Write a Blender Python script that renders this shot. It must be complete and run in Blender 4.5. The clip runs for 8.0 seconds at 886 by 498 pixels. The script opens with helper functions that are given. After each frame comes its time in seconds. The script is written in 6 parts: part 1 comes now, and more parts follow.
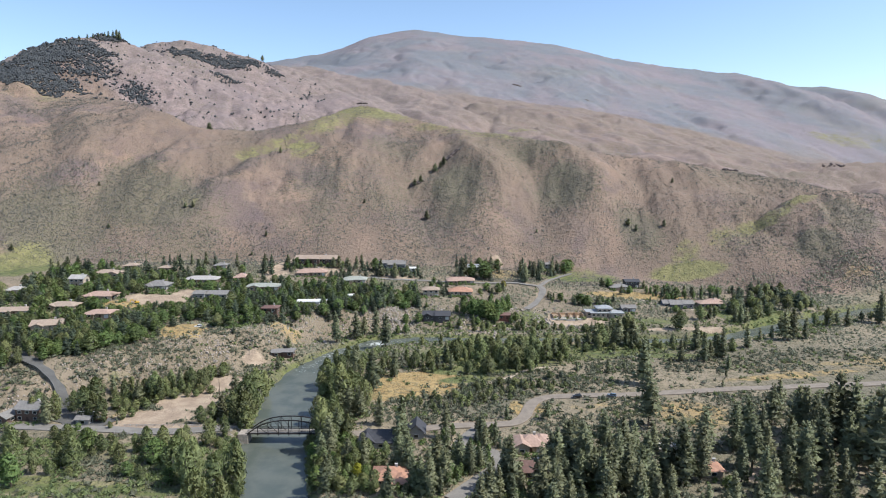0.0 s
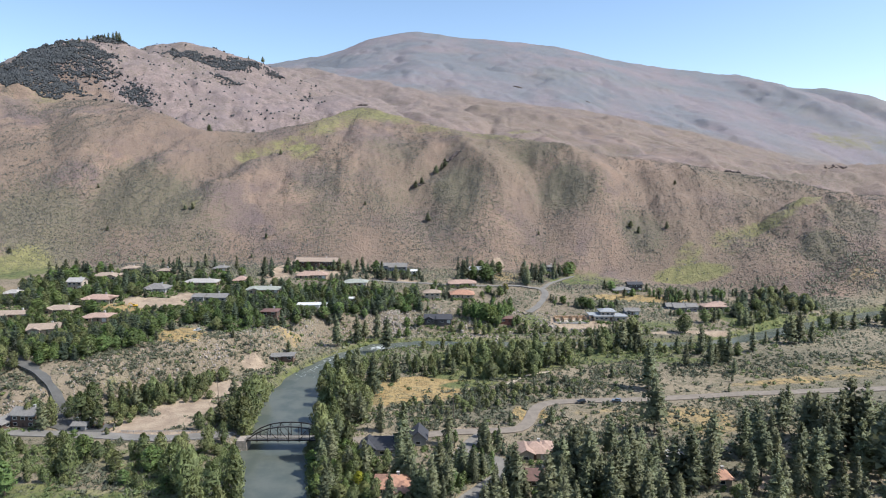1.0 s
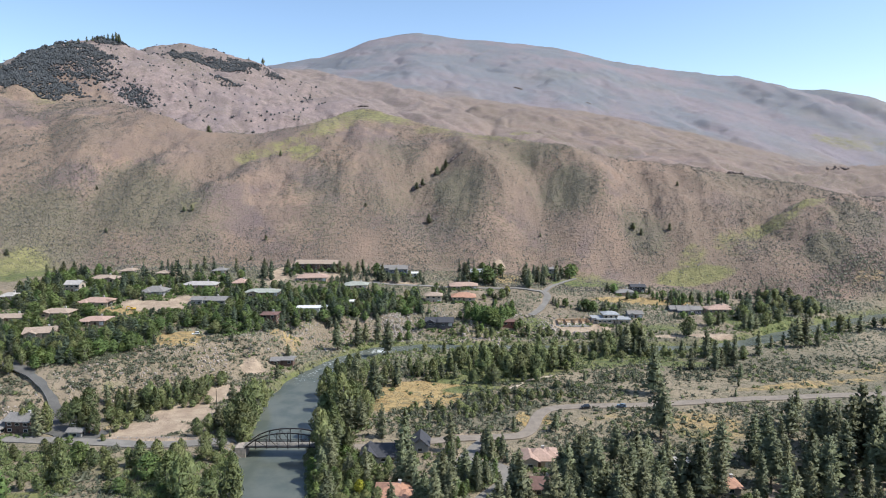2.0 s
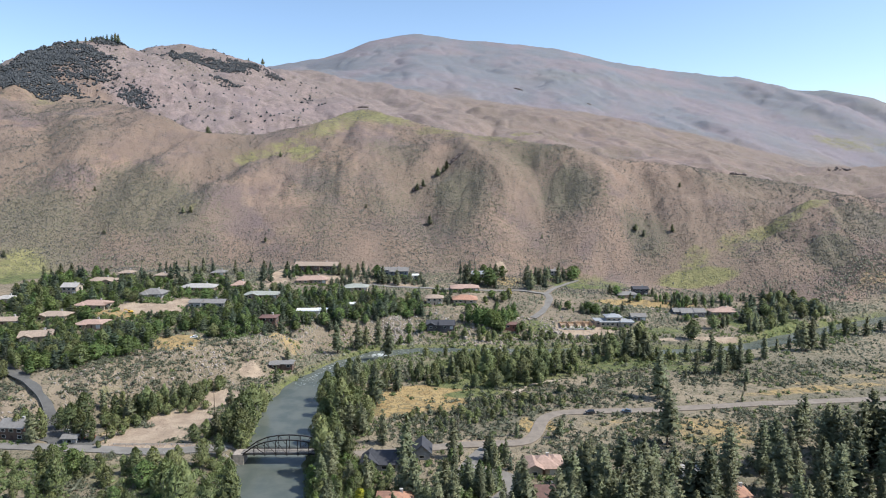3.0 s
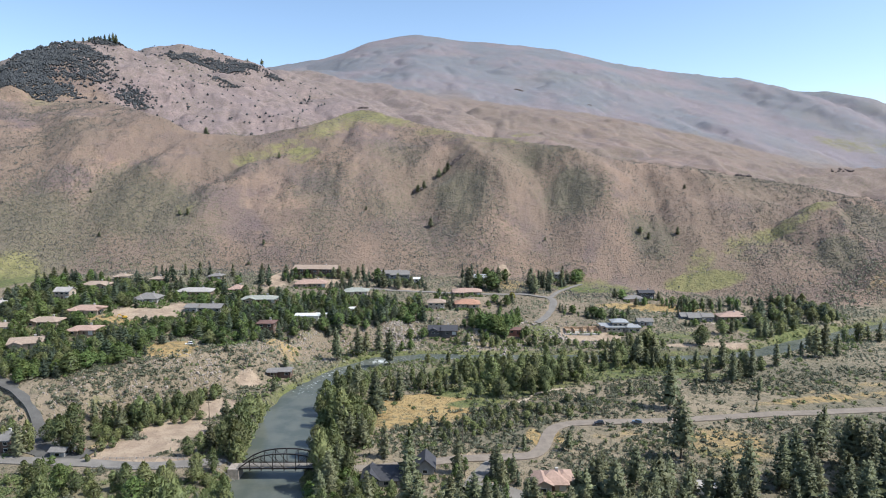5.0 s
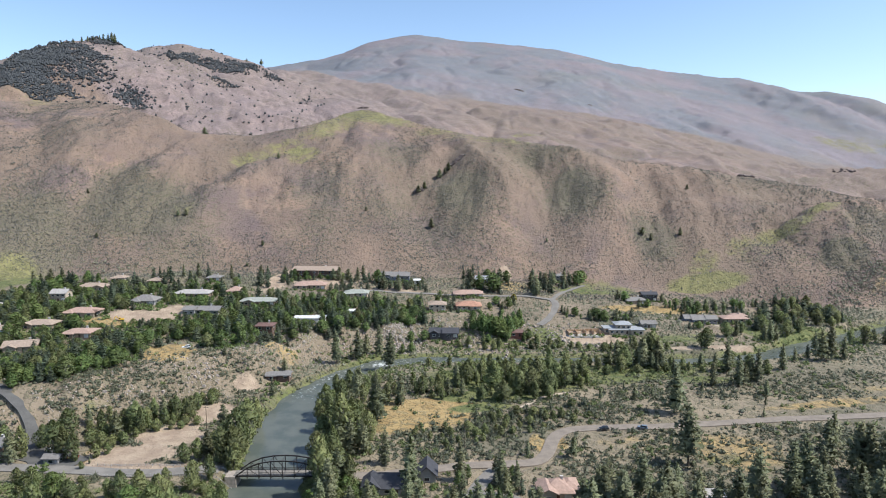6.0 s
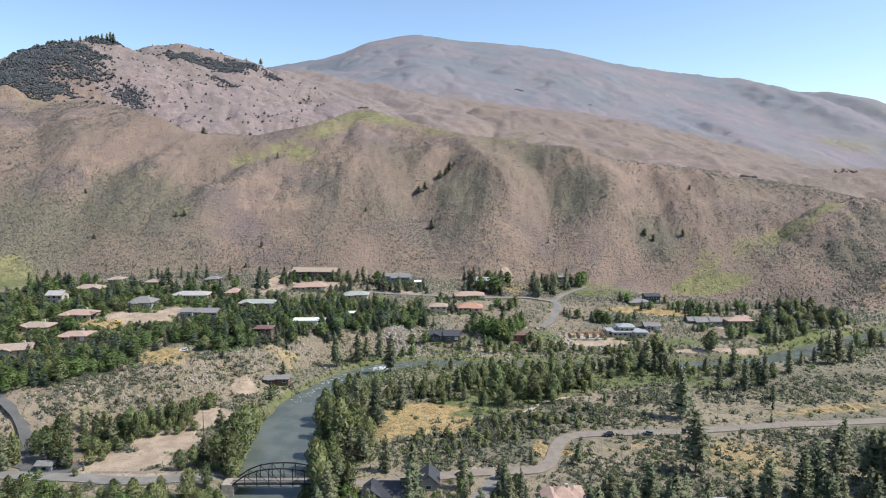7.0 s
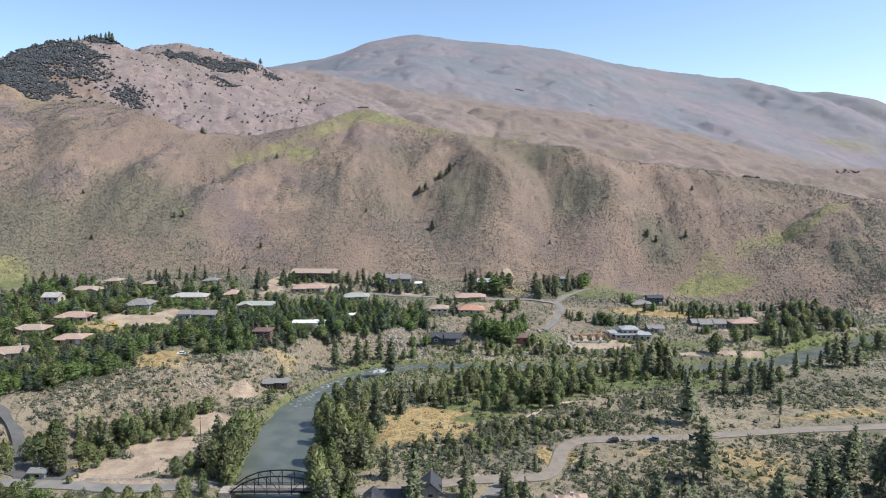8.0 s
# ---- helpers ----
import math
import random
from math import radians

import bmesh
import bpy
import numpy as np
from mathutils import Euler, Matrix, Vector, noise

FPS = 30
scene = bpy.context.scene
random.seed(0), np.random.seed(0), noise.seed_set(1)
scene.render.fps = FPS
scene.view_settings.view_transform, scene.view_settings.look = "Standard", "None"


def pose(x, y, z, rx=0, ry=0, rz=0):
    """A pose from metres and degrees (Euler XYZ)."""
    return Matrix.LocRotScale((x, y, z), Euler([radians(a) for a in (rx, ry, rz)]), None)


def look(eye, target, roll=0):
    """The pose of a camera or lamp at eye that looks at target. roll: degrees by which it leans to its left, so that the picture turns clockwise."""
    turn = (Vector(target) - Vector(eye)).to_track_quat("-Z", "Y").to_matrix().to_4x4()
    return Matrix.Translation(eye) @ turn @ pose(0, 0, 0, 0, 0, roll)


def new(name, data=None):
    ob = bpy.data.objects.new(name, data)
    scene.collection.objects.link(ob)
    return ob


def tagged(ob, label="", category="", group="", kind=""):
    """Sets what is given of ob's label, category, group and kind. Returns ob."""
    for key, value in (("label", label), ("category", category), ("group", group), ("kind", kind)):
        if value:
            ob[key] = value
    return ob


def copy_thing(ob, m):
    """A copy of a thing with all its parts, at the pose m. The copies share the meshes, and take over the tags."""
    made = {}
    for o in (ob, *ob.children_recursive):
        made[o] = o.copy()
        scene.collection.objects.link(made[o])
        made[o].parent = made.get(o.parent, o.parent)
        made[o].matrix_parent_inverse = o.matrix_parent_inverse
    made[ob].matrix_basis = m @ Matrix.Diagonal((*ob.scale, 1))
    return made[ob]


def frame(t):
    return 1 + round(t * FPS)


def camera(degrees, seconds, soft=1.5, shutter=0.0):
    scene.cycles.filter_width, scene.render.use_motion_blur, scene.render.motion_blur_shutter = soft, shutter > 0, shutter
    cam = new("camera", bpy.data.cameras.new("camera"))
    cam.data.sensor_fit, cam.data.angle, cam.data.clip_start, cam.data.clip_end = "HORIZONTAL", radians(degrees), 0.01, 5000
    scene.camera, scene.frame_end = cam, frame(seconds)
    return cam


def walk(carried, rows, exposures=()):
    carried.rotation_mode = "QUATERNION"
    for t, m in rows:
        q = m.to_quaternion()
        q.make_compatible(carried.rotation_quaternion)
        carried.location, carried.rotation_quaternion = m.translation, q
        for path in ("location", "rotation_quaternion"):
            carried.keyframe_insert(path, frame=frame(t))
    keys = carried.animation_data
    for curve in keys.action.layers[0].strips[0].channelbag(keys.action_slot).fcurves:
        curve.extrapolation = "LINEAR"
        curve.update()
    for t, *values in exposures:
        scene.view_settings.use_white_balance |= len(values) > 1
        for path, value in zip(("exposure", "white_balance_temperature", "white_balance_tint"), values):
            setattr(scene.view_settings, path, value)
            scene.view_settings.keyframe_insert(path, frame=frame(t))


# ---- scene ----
# ---- camera and its way: a drone gliding up a river valley ----
cam = camera(70.0, 8.0, soft=1.02)
PATH = [
    (0.0, pose(0.0, 0.0, 123.5, 82.796, 0.0, 0.0)),
    (1.0, pose(-0.855, 4.808, 123.584, 82.956, 0.02, 0.041)),
    (2.0, pose(-1.754, 10.008, 123.693, 83.077, 0.034, 0.059)),
    (3.0, pose(-2.685, 15.513, 123.829, 83.165, 0.041, 0.057)),
    (4.0, pose(-3.634, 21.233, 123.998, 83.224, 0.042, 0.044)),
    (5.0, pose(-4.59, 27.082, 124.201, 83.261, 0.038, 0.024)),
    (6.0, pose(-5.538, 32.97, 124.442, 83.279, 0.027, 0.002)),
    (7.0, pose(-6.466, 38.809, 124.725, 83.285, 0.009, -0.014)),
    (8.0, pose(-7.361, 44.51, 125.054, 83.283, -0.014, -0.02)),
]
walk(cam, PATH, [(0.0, 0.45, 6150, 8), (8.0, 0.45, 6150, 8)])

# ---- sky and sun ----
SUN_ELEVATION, SUN_BEARING = 52.0, 102.0   # degrees; bearing clockwise from straight ahead
world = bpy.data.worlds.new("sky")
world.use_nodes = True
scene.world = world
wn = world.node_tree
sky = wn.nodes.new("ShaderNodeTexSky")
sky.sky_type = "NISHITA"
sky.sun_disc = False
sky.sun_elevation = radians(SUN_ELEVATION)
sky.sun_rotation = radians(SUN_BEARING)
sky.altitude, sky.air_density, sky.dust_density, sky.ozone_density = 1500, 1.0, 2.2, 0.4
backing = next(n for n in wn.nodes if n.type == "BACKGROUND")
wn.links.new(sky.outputs["Color"], backing.inputs["Color"])
backing.inputs["Strength"].default_value = 0.15
sun_data = bpy.data.lights.new("sun", "SUN")
sun_data.energy, sun_data.angle, sun_data.color = 4.0, radians(0.53), (1.0, 0.95, 0.87)
sun = new("sun", sun_data)
_e, _b = radians(SUN_ELEVATION), radians(SUN_BEARING)
sun.matrix_world = look((300, 200, 600), (300 - math.sin(_b) * math.cos(_e), 200 - math.cos(_b) * math.cos(_e), 600 - math.sin(_e)))

# ---- plan: roads, groves and single trees (x, y, height) ----
PINES_FIELD = [(111, 340, 25.9), (96, 283, 27.3), (169, 363, 9.3), (166, 404, 20.9), (147, 380, 14.4), (161, 378, 18.9), (176, 387, 20.1), (201, 407, 16.8), (235, 425, 21.5), (241, 425, 22.7), (251, 427, 15.2), (137, 370, 7), (79, 361, 6.9), (97, 361, 7.6), (108, 365, 6.3), (96, 377, 4.7), (162, 350, 5.3), (124, 368, 4.2), (166, 382, 11.9), (172, 387, 16.1), (218, 424, 9.2), (228, 428, 10), (153, 334, 5.1), (50, 291, 9.6), (31, 294, 7.1), (70, 335, 4.5)]
PINES_BACK_EDGE = [(153, 282, 19.6), (162, 293, 18.4), (159, 273, 22.5), (161, 269, 23.5), (156, 253, 27.1), (165, 259, 28.1), (171, 261, 32.1), (175, 258, 30.5), (165, 228, 36.8), (178, 252, 24.6), (180, 242, 30.7), (131, 260, 22.8), (134, 255, 21.1), (123, 255, 22.4), (150, 238, 25.7), (157, 233, 25.2), (135, 235, 24.2), (138, 230, 23.8), (123, 239, 22.3), (50, 248, 17.8), (54, 232, 24), (72, 241, 22.4), (92, 230, 25), (86, 231, 20.9), (25, 222, 22.9), (36, 217, 21.6), (60, 219, 22.8), (78, 231, 20.1), (68, 256, 18), (99, 230, 22.3), (69, 223, 18.8), (56, 257, 16.3)]
PINES_RIVER = [(-74, 429, 21.7), (-62, 439, 19.7), (-57, 448, 14.2), (-49, 450, 21), (-39, 419, 23.6), (-101, 404, 9.5), (-28, 355, 16.9), (-38, 335, 21.7), (-30, 286, 16.6), (-18, 262, 23.9), (-18, 242, 18.6), (-51, 326, 18.7), (-134, 396, 6.3), (-100, 371, 9.5), (-15, 374, 13.5), (16, 279, 7.3), (18, 258, 12.2), (11, 237, 14.1), (1, 228, 15.8), (-5, 219, 19.6), (-11, 223, 14.4), (-2, 232, 18.3), (-20, 219, 13.1), (-49, 258, 16.4), (-46, 266, 16.3), (-14, 237, 17.5), (-106, 291, 12.7), (-106, 313, 16.5), (15, 242, 9.6)]
COTTONWOODS_BANK = [(-52, 263, 22.6), (-53, 292, 15.5), (-51, 304, 25.6), (-46, 308, 21.3), (-56, 272, 15.1), (-53, 333, 14.9), (-48, 357, 11.2), (-40, 335, 16), (-40, 296, 16), (-60, 326, 12.5), (-68, 342, 11.4), (-44, 385, 8), (-55, 386, 8), (-61, 369, 10.5), (-39, 310, 14.9), (-50, 273, 15.4), (-48, 242, 9.6), (-59, 264, 7.8), (-42, 239, 8.3), (-36, 242, 9.6), (-31, 250, 9.8), (-50, 229, 8), (-43, 224, 6.7), (-34, 220, 7.7), (-26, 224, 8.9), (-9, 228, 9.1), (-24, 250, 8.6), (-61, 294, 12.8), (-65, 362, 6.9)]
COTTONWOODS_LEFT = [(-96, 298, 21.6), (-97, 317, 21.3), (-94, 285, 19.3), (-99, 287, 16.7), (-105, 295, 11.4), (-97, 334, 16), (-110, 291, 10.4), (-114, 287, 9.7), (-91, 281, 15), (-98, 272, 10.6), (-94, 228, 20.3), (-84, 220, 17.5), (-78, 227, 21.5), (-96, 224, 20), (-106, 237, 16.4), (-119, 257, 12.6), (-75, 200, 22), (-84, 203, 18.3), (-126, 257, 12.1), (-109, 252, 13.6), (-131, 257, 8.8), (-87, 253, 11.2), (-81, 235, 16.3)]
COTTONWOODS_ROW = [(-174, 295, 17.1), (-168, 291, 15.5), (-162, 289, 13.4), (-155, 288, 3.4), (-184, 302, 11.7), (-177, 309, 16.4), (-175, 324, 10.9), (-168, 322, 10.8), (-157, 314, 13), (-153, 325, 14.6), (-148, 319, 13.2), (-148, 334, 12.2), (-142, 331, 13.9), (-137, 333, 14), (-131, 335, 12.8), (-132, 348, 10), (-128, 356, 9.5), (-168, 330, 7.9), (-158, 326, 10), (-142, 339, 9.7), (-155, 282, 4.1), (-186, 292, 15.5), (-188, 288, 15.3), (-203, 306, 10.3), (-199, 295, 11.4)]
TREES_LEFT_FRONT = [(-235, 330, 12.5), (-229, 330, 10.3), (-227, 338, 9.6), (-235, 326, 12.4), (-218, 334, 8.8), (-243, 343, 11.3), (-233, 343, 10.3), (-148, 240, 15.4), (-154, 242, 9.6), (-164, 227, 14), (-162, 237, 9.4), (-155, 237, 7), (-151, 257, 11.4), (-145, 257, 8.8), (-133, 247, 8.5), (-124, 235, 7), (-117, 232, 6.9), (-184, 257, 12.6), (-182, 263, 7.7), (-166, 263, 7.7), (-165, 269, 6.6), (-118, 245, 12.1), (-111, 244, 9.6), (-176, 242, 9.6), (-104, 228, 7.9), (-112, 263, 10.3), (-102, 263, 12.9)]
TREES_CENTER = [(-17, 372, 14.1), (-8, 373, 14.1), (2, 384, 18.1), (9, 390, 16.6), (17, 396, 15.7), (23, 377, 22.1), (31, 390, 19.1), (36, 371, 18.3), (42, 372, 20.1), (48, 382, 22.4), (52, 371, 18.3), (58, 382, 18.8), (64, 382, 18.7), (70, 387, 17.2), (78, 402, 13.3), (27, 361, 15.1), (15, 361, 10.3), (34, 385, 14.6), (42, 397, 15), (83, 419, 12.6), (91, 419, 9.9), (5, 369, 12.3), (-3, 369, 13), (23, 410, 11.6), (54, 403, 13.3), (72, 421, 10.7), (87, 420, 7.9), (-23, 386, 10.2), (52, 363, 10.3), (44, 363, 12.1)]
TREES_RIGHT_MID = [(104, 423, 15.9), (107, 414, 15.2), (118, 416, 20.3), (126, 422, 22.5), (128, 417, 18.8), (174, 457, 15.3), (115, 417, 11.8), (129, 413, 11.7), (103, 408, 11.5), (99, 420, 7.9), (144, 417, 5.9), (203, 487, 11.8), (210, 488, 12.3), (217, 495, 9.2), (229, 476, 15.1), (224, 475, 12), (234, 478, 11.1), (252, 492, 9.2), (287, 461, 14.2), (301, 460, 14.1), (320, 473, 8.8), (331, 469, 26.1), (296, 465, 10), (280, 466, 10), (166, 421, 7.9), (332, 481, 6.7), (245, 448, 12.6), (261, 497, 11.6), (155, 416, 9.8)]
TREES_UPPER = [(19, 586, 19.8), (27, 588, 14.5), (38, 585, 17.7), (47, 611, 15.1), (53, 614, 12.3), (36, 620, 11.3), (75, 605, 15.5), (76, 578, 18.5), (88, 605, 15.5), (95, 611, 13.4), (107, 617, 14.1), (114, 627, 11.4), (122, 625, 14.9), (129, 636, 11.6), (-64, 591, 12.9), (-57, 574, 16.8), (-44, 572, 14.1), (-34, 580, 10.6), (-26, 587, 7), (-24, 596, 7.6), (-150, 606, 11), (-142, 609, 8.3), (-131, 607, 7.8), (-100, 601, 12.6), (-91, 593, 12.5), (-83, 599, 12.6), (-81, 624, 10.2), (-86, 578, 10.6), (-93, 572, 9.4), (-105, 599, 10.9)]
TREES_UPPER_RIGHT = [(148, 581, 9.6), (153, 580, 9.6), (161, 562, 8.8), (170, 567, 7.8), (187, 581, 8.6), (194, 568, 8.4), (202, 568, 8.4), (95, 535, 5.9), (100, 529, 7.8), (110, 524, 8.7), (116, 522, 9.7), (121, 520, 9.6), (132, 524, 9.7), (139, 526, 6.8), (91, 538, 6), (205, 564, 10.4), (218, 563, 10.4), (226, 564, 8.9), (247, 573, 7.9), (258, 578, 6.4), (266, 579, 7.5), (190, 542, 6.5), (179, 537, 5), (47, 538, 9.9), (53, 547, 8.6), (38, 544, 7.5), (42, 535, 6.9), (207, 553, 11.2), (238, 574, 7.4)]
TREES_GARDEN = [(20, 478, 11.6), (24, 477, 14.2), (29, 476, 14.2), (33, 474, 15.4), (37, 474, 14.6), (42, 476, 15.9), (47, 485, 12.2), (52, 493, 10.1), (16, 482, 9), (56, 476, 8), (61, 476, 5.3), (39, 474, 11), (26, 468, 6.6), (11, 483, 6.7), (-8, 479, 6.7), (-19, 470, 8.8), (-28, 470, 8.8), (-33, 451, 7.2), (-27, 454, 7.7), (250, 566, 8.9), (-13, 490, 4.6), (52, 473, 7.5)]
TREES_HILL = [(-18, 711, 10.2), (-34, 772, 8.9), (-27, 775, 9.6), (-10, 804, 10.6), (1, 810, 10.7), (-3, 808, 8.5), (-317, 873, 12.1), (-204, 804, 7.7), (243, 693, 8.7), (280, 777, 6.2), (-89, 718, 5.1), (-380, 703, 5), (-278, 683, 6.1), (-270, 684, 7.3), (-400, 582, 6.3), (-340, 641, 5.2), (-186, 662, 6), (205, 698, 8.1), (212, 692, 7.5), (102, 685, 4.3), (-195, 638, 4.1)]
TREES_SUMMIT = [(-705, 1297, 10.8), (-692, 1294, 10.8), (-689, 1309, 9.8), (-682, 1319, 9.9), (-675, 1320, 13.2), (-666, 1321, 16.5), (-658, 1320, 18.7), (-649, 1312, 18.6), (-713, 1282, 9.6), (-698, 1217, 8.1), (-429, 1548, 15.6), (-461, 1544, 9.1)]
GROVE_BENCH = [(-238.1, 329.8), (-320.3, 449.5), (-336.1, 512.5), (-321.4, 543.3), (-240.7, 549.9), (-181.6, 551.2), (-143.9, 521.8), (-89, 533.7), (-20.9, 522.4), (-19.7, 491.9), (-92.2, 450.9), (-139.8, 397.7), (-168.1, 419.4), (-194.4, 414.2), (-172.6, 373.7), (-200.4, 343.6)]
GROVE_BENCH_EDGE = [(-238.1, 329.8), (-261.8, 364.3), (-218.5, 376.3), (-186.8, 422.9), (-155.1, 443), (-96, 470.9), (-20.5, 513.6), (-17.4, 489.8), (-92.1, 450.3), (-114.7, 412.7), (-167.4, 417.5), (-171.2, 374.4), (-200.4, 343.6)]
GROVE_BENCH_RIGHT = [(-156.2, 485.5), (-142.2, 515.4), (-88.7, 531.7), (-16.2, 526), (-17.3, 486.6), (-92.2, 450.9), (-136, 420.7)]
GROVE_UPPER_A = [(10.9, 573.3), (11.8, 623.7), (55.8, 644.2), (61.9, 616.2), (42.4, 577.1)]
GROVE_UPPER_B = [(69.5, 585.9), (77.1, 637.2), (131.3, 643.2), (127.5, 623.5), (87, 578.1)]
GROVE_UPPER_C = [(-149.9, 583.7), (-155.4, 617.1), (-136.9, 596.3), (-97.1, 583.3), (-73.2, 604.5), (-68.9, 567.5), (-91.6, 549.4)]
GROVE_UPPER_D = [(-66.3, 567.8), (-67.3, 600.5), (-43.6, 574), (-20.8, 588.9), (-20.1, 569.3)]
GROVE_ROW_A = [(89.3, 542.8), (149.1, 535.7), (142.5, 511.1), (85.8, 520.8)]
GROVE_ROW_B = [(177.2, 563.6), (207.8, 577.9), (269, 573.7), (261.3, 556.7), (194.3, 539)]
GROVE_PARK = [(13.5, 477.5), (16.6, 506.6), (54.4, 514.9), (52.4, 473.9), (28.3, 468.4)]
GROVE_BENCH_LEFT = [(-261.8, 364.3), (-325, 456.3), (-326.6, 504.7), (-220.2, 444.6), (-180.6, 369), (-211.4, 346.3)]
GROVE_CUL = [(1.2, 217.2), (0.3, 275), (17.1, 277.5), (25, 264.2), (23.9, 217.1)]
GROVE_RIVERBANK = [(-50.6, 257.9), (-65, 315), (-70.7, 399.7), (-52.3, 394.9), (-27.9, 383.2), (-28.3, 324.5), (-39.1, 291.3), (-34.8, 257.8)]
GROVE_CENTER = [(-22, 372), (2.3, 417.6), (31.1, 447.1), (91.1, 460.6), (79.7, 383), (38.2, 357), (-8, 362)]
GROVE_MEADOW = [(-24.3, 311.9), (-7.4, 334.5), (36.8, 342.8), (70.6, 353.7), (68.6, 335.2), (33.9, 314.8), (-1.1, 300)]
GROVE_LEFT_BANK = [(-173.8, 320.7), (-149.9, 334.3), (-129, 364), (-117.5, 334.7), (-142.2, 316.3), (-154.9, 289.4)]
GROVE_LEFT_FRONT = [(-169.5, 228.9), (-205.2, 280.2), (-147.7, 270.2), (-91.7, 272.8), (-76.8, 229.1), (-93.6, 217.6), (-117.1, 232.4)]
GROVE_RIGHT_MID = [(96.5, 418.8), (110.2, 480.6), (151.9, 480.5), (169.9, 445.4), (133.8, 397.7)]
GROVE_NEAR_BANK = [(-60.9, 265.8), (-40.4, 263.1), (-19.1, 241.8), (-5.3, 231.9), (3.3, 217.7), (-46.8, 220.5)]
GROVE_FRONT = [(24.5, 258.7), (52.1, 257.2), (75, 253), (111.3, 254.5), (201.9, 275.8), (216.6, 252.1), (168.9, 193.1), (6.6, 193.1), (19.7, 217)]
GROVE_FAR_RIGHT = [(229.3, 496.7), (266.1, 579), (318.9, 599.5), (313.4, 524.5), (304.3, 512.3), (245.1, 482.5)]
ROAD_LEFT = [(-239, 340.1), (-229.8, 335.7), (-222.1, 333.1), (-210.9, 327.1), (-201.4, 320.7), (-196.2, 317.3), (-191.5, 309.8), (-182.9, 295.2), (-174.3, 285.5)]
ROAD_MAIN = [(-221, 287.4), (-191.8, 283.8), (-172.4, 282.3), (-153.3, 281), (-125, 276.3), (-91.5, 281.2)]
ROAD_PLAZA = [(-185.7, 296.6), (-172.7, 292.2), (-158.6, 286)]
ROAD_EAST = [(-44.5, 273.3), (-21.9, 278.4), (4.3, 285.1), (23, 286.4), (35.1, 287.4), (40.3, 296.5), (43.5, 307.6), (47.6, 316.8), (55.6, 322.4), (68, 324.3), (94.6, 322.9), (138.8, 328.6), (189.8, 332.9), (254.6, 337.3)]
DRIVE_NEAR = [(3.8, 255.6), (7.8, 267), (11.8, 274.5), (17.5, 284.1)]
DRIVE_CUL = [(3.4, 217), (11, 227), (18, 236), (25, 245), (26, 252), (20, 258), (12, 261), (5, 258)]
ROAD_UPPER = [(67.1, 504.6), (75.6, 515.6), (83.3, 535.9), (89.8, 555.5), (88.3, 569.5), (73.2, 572.9), (50.2, 577.4), (18.7, 574.4), (-12.3, 564.5), (-48.4, 568.3), (-73.8, 566.4)]
ROAD_UPPER_SPUR = [(88.3, 569.5), (103.8, 600), (120.7, 617.2), (128.2, 627.1)]
PATH_MEADOW = [(27.5, 345.2), (39.7, 354.7), (43.9, 363.2), (53.1, 369), (65.6, 372.4)]
PATH_RIGHT = [(173.3, 550.6), (181.1, 529.2), (190.6, 528.6), (207.1, 533.9), (208.4, 506.7)]
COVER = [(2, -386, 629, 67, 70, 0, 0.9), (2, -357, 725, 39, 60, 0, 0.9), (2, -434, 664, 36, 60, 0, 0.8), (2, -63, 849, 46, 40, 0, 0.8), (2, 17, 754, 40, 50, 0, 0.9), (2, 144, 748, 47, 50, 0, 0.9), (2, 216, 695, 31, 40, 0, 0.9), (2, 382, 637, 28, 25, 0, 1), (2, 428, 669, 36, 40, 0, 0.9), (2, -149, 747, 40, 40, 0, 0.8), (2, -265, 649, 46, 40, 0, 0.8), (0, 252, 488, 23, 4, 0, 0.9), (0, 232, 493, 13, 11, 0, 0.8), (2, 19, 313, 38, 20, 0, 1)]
COVER += [(0, -121, 961, 94, 40, 8, 0.6), (0, -156, 914, 41, 34, 20, 0.5), (0, -173, 879, 31, 26, 30, 0.5), (0, -214, 824, 29, 16, 30, 0.5), (0, -202, 837, 30, 18, 30, 0.5), (0, -79, 958, 51, 30, -10, 0.5), (0, -11, 922, 41, 22, -10, 0.5), (0, 20, 890, 40, 20, 0, 0.4), (0, 88, 866, 46, 18, 0, 0.4), (0, -612, 994, 36, 30, 0, 0.4), (0, 1897, 2848, 203, 120, 0, 0.4), (3, 37, 307, 4, 10, 0, 0.8), (3, 48, 307, 3, 9, 0, 0.7), (0, -177, 823, 26, 22, 30, 0.6)]
COVER += [(0, -54, 956, 34, 24, 0, 0.5), (0, 59, 877, 39, 22, 0, 0.5), (0, 170, 1371, 49, 22, 0, 0.5), (0, -239, 809, 33, 14, 30, 0.5), (0, 254, 643, 42, 8, 0, 0.6), (0, 229, 639, 27, 5, 0, 0.5), (0, 313, 675, 28, 19, 20, 0.4), (0, 362, 691, 28, 16, 20, 0.3), (0, -383, 574, 33, 35, 0, 0.5), (0, 144, 621, 38, 21, 0, 0.6), (0, 320, 632, 13, 7, 0, 0.3), (0, -376, 719, 8, 20, 0, 0.3), (0, -378, 679, 8, 25, 0, 0.3), (0, 1722, 2770, 148, 160, 0, 0.5)]
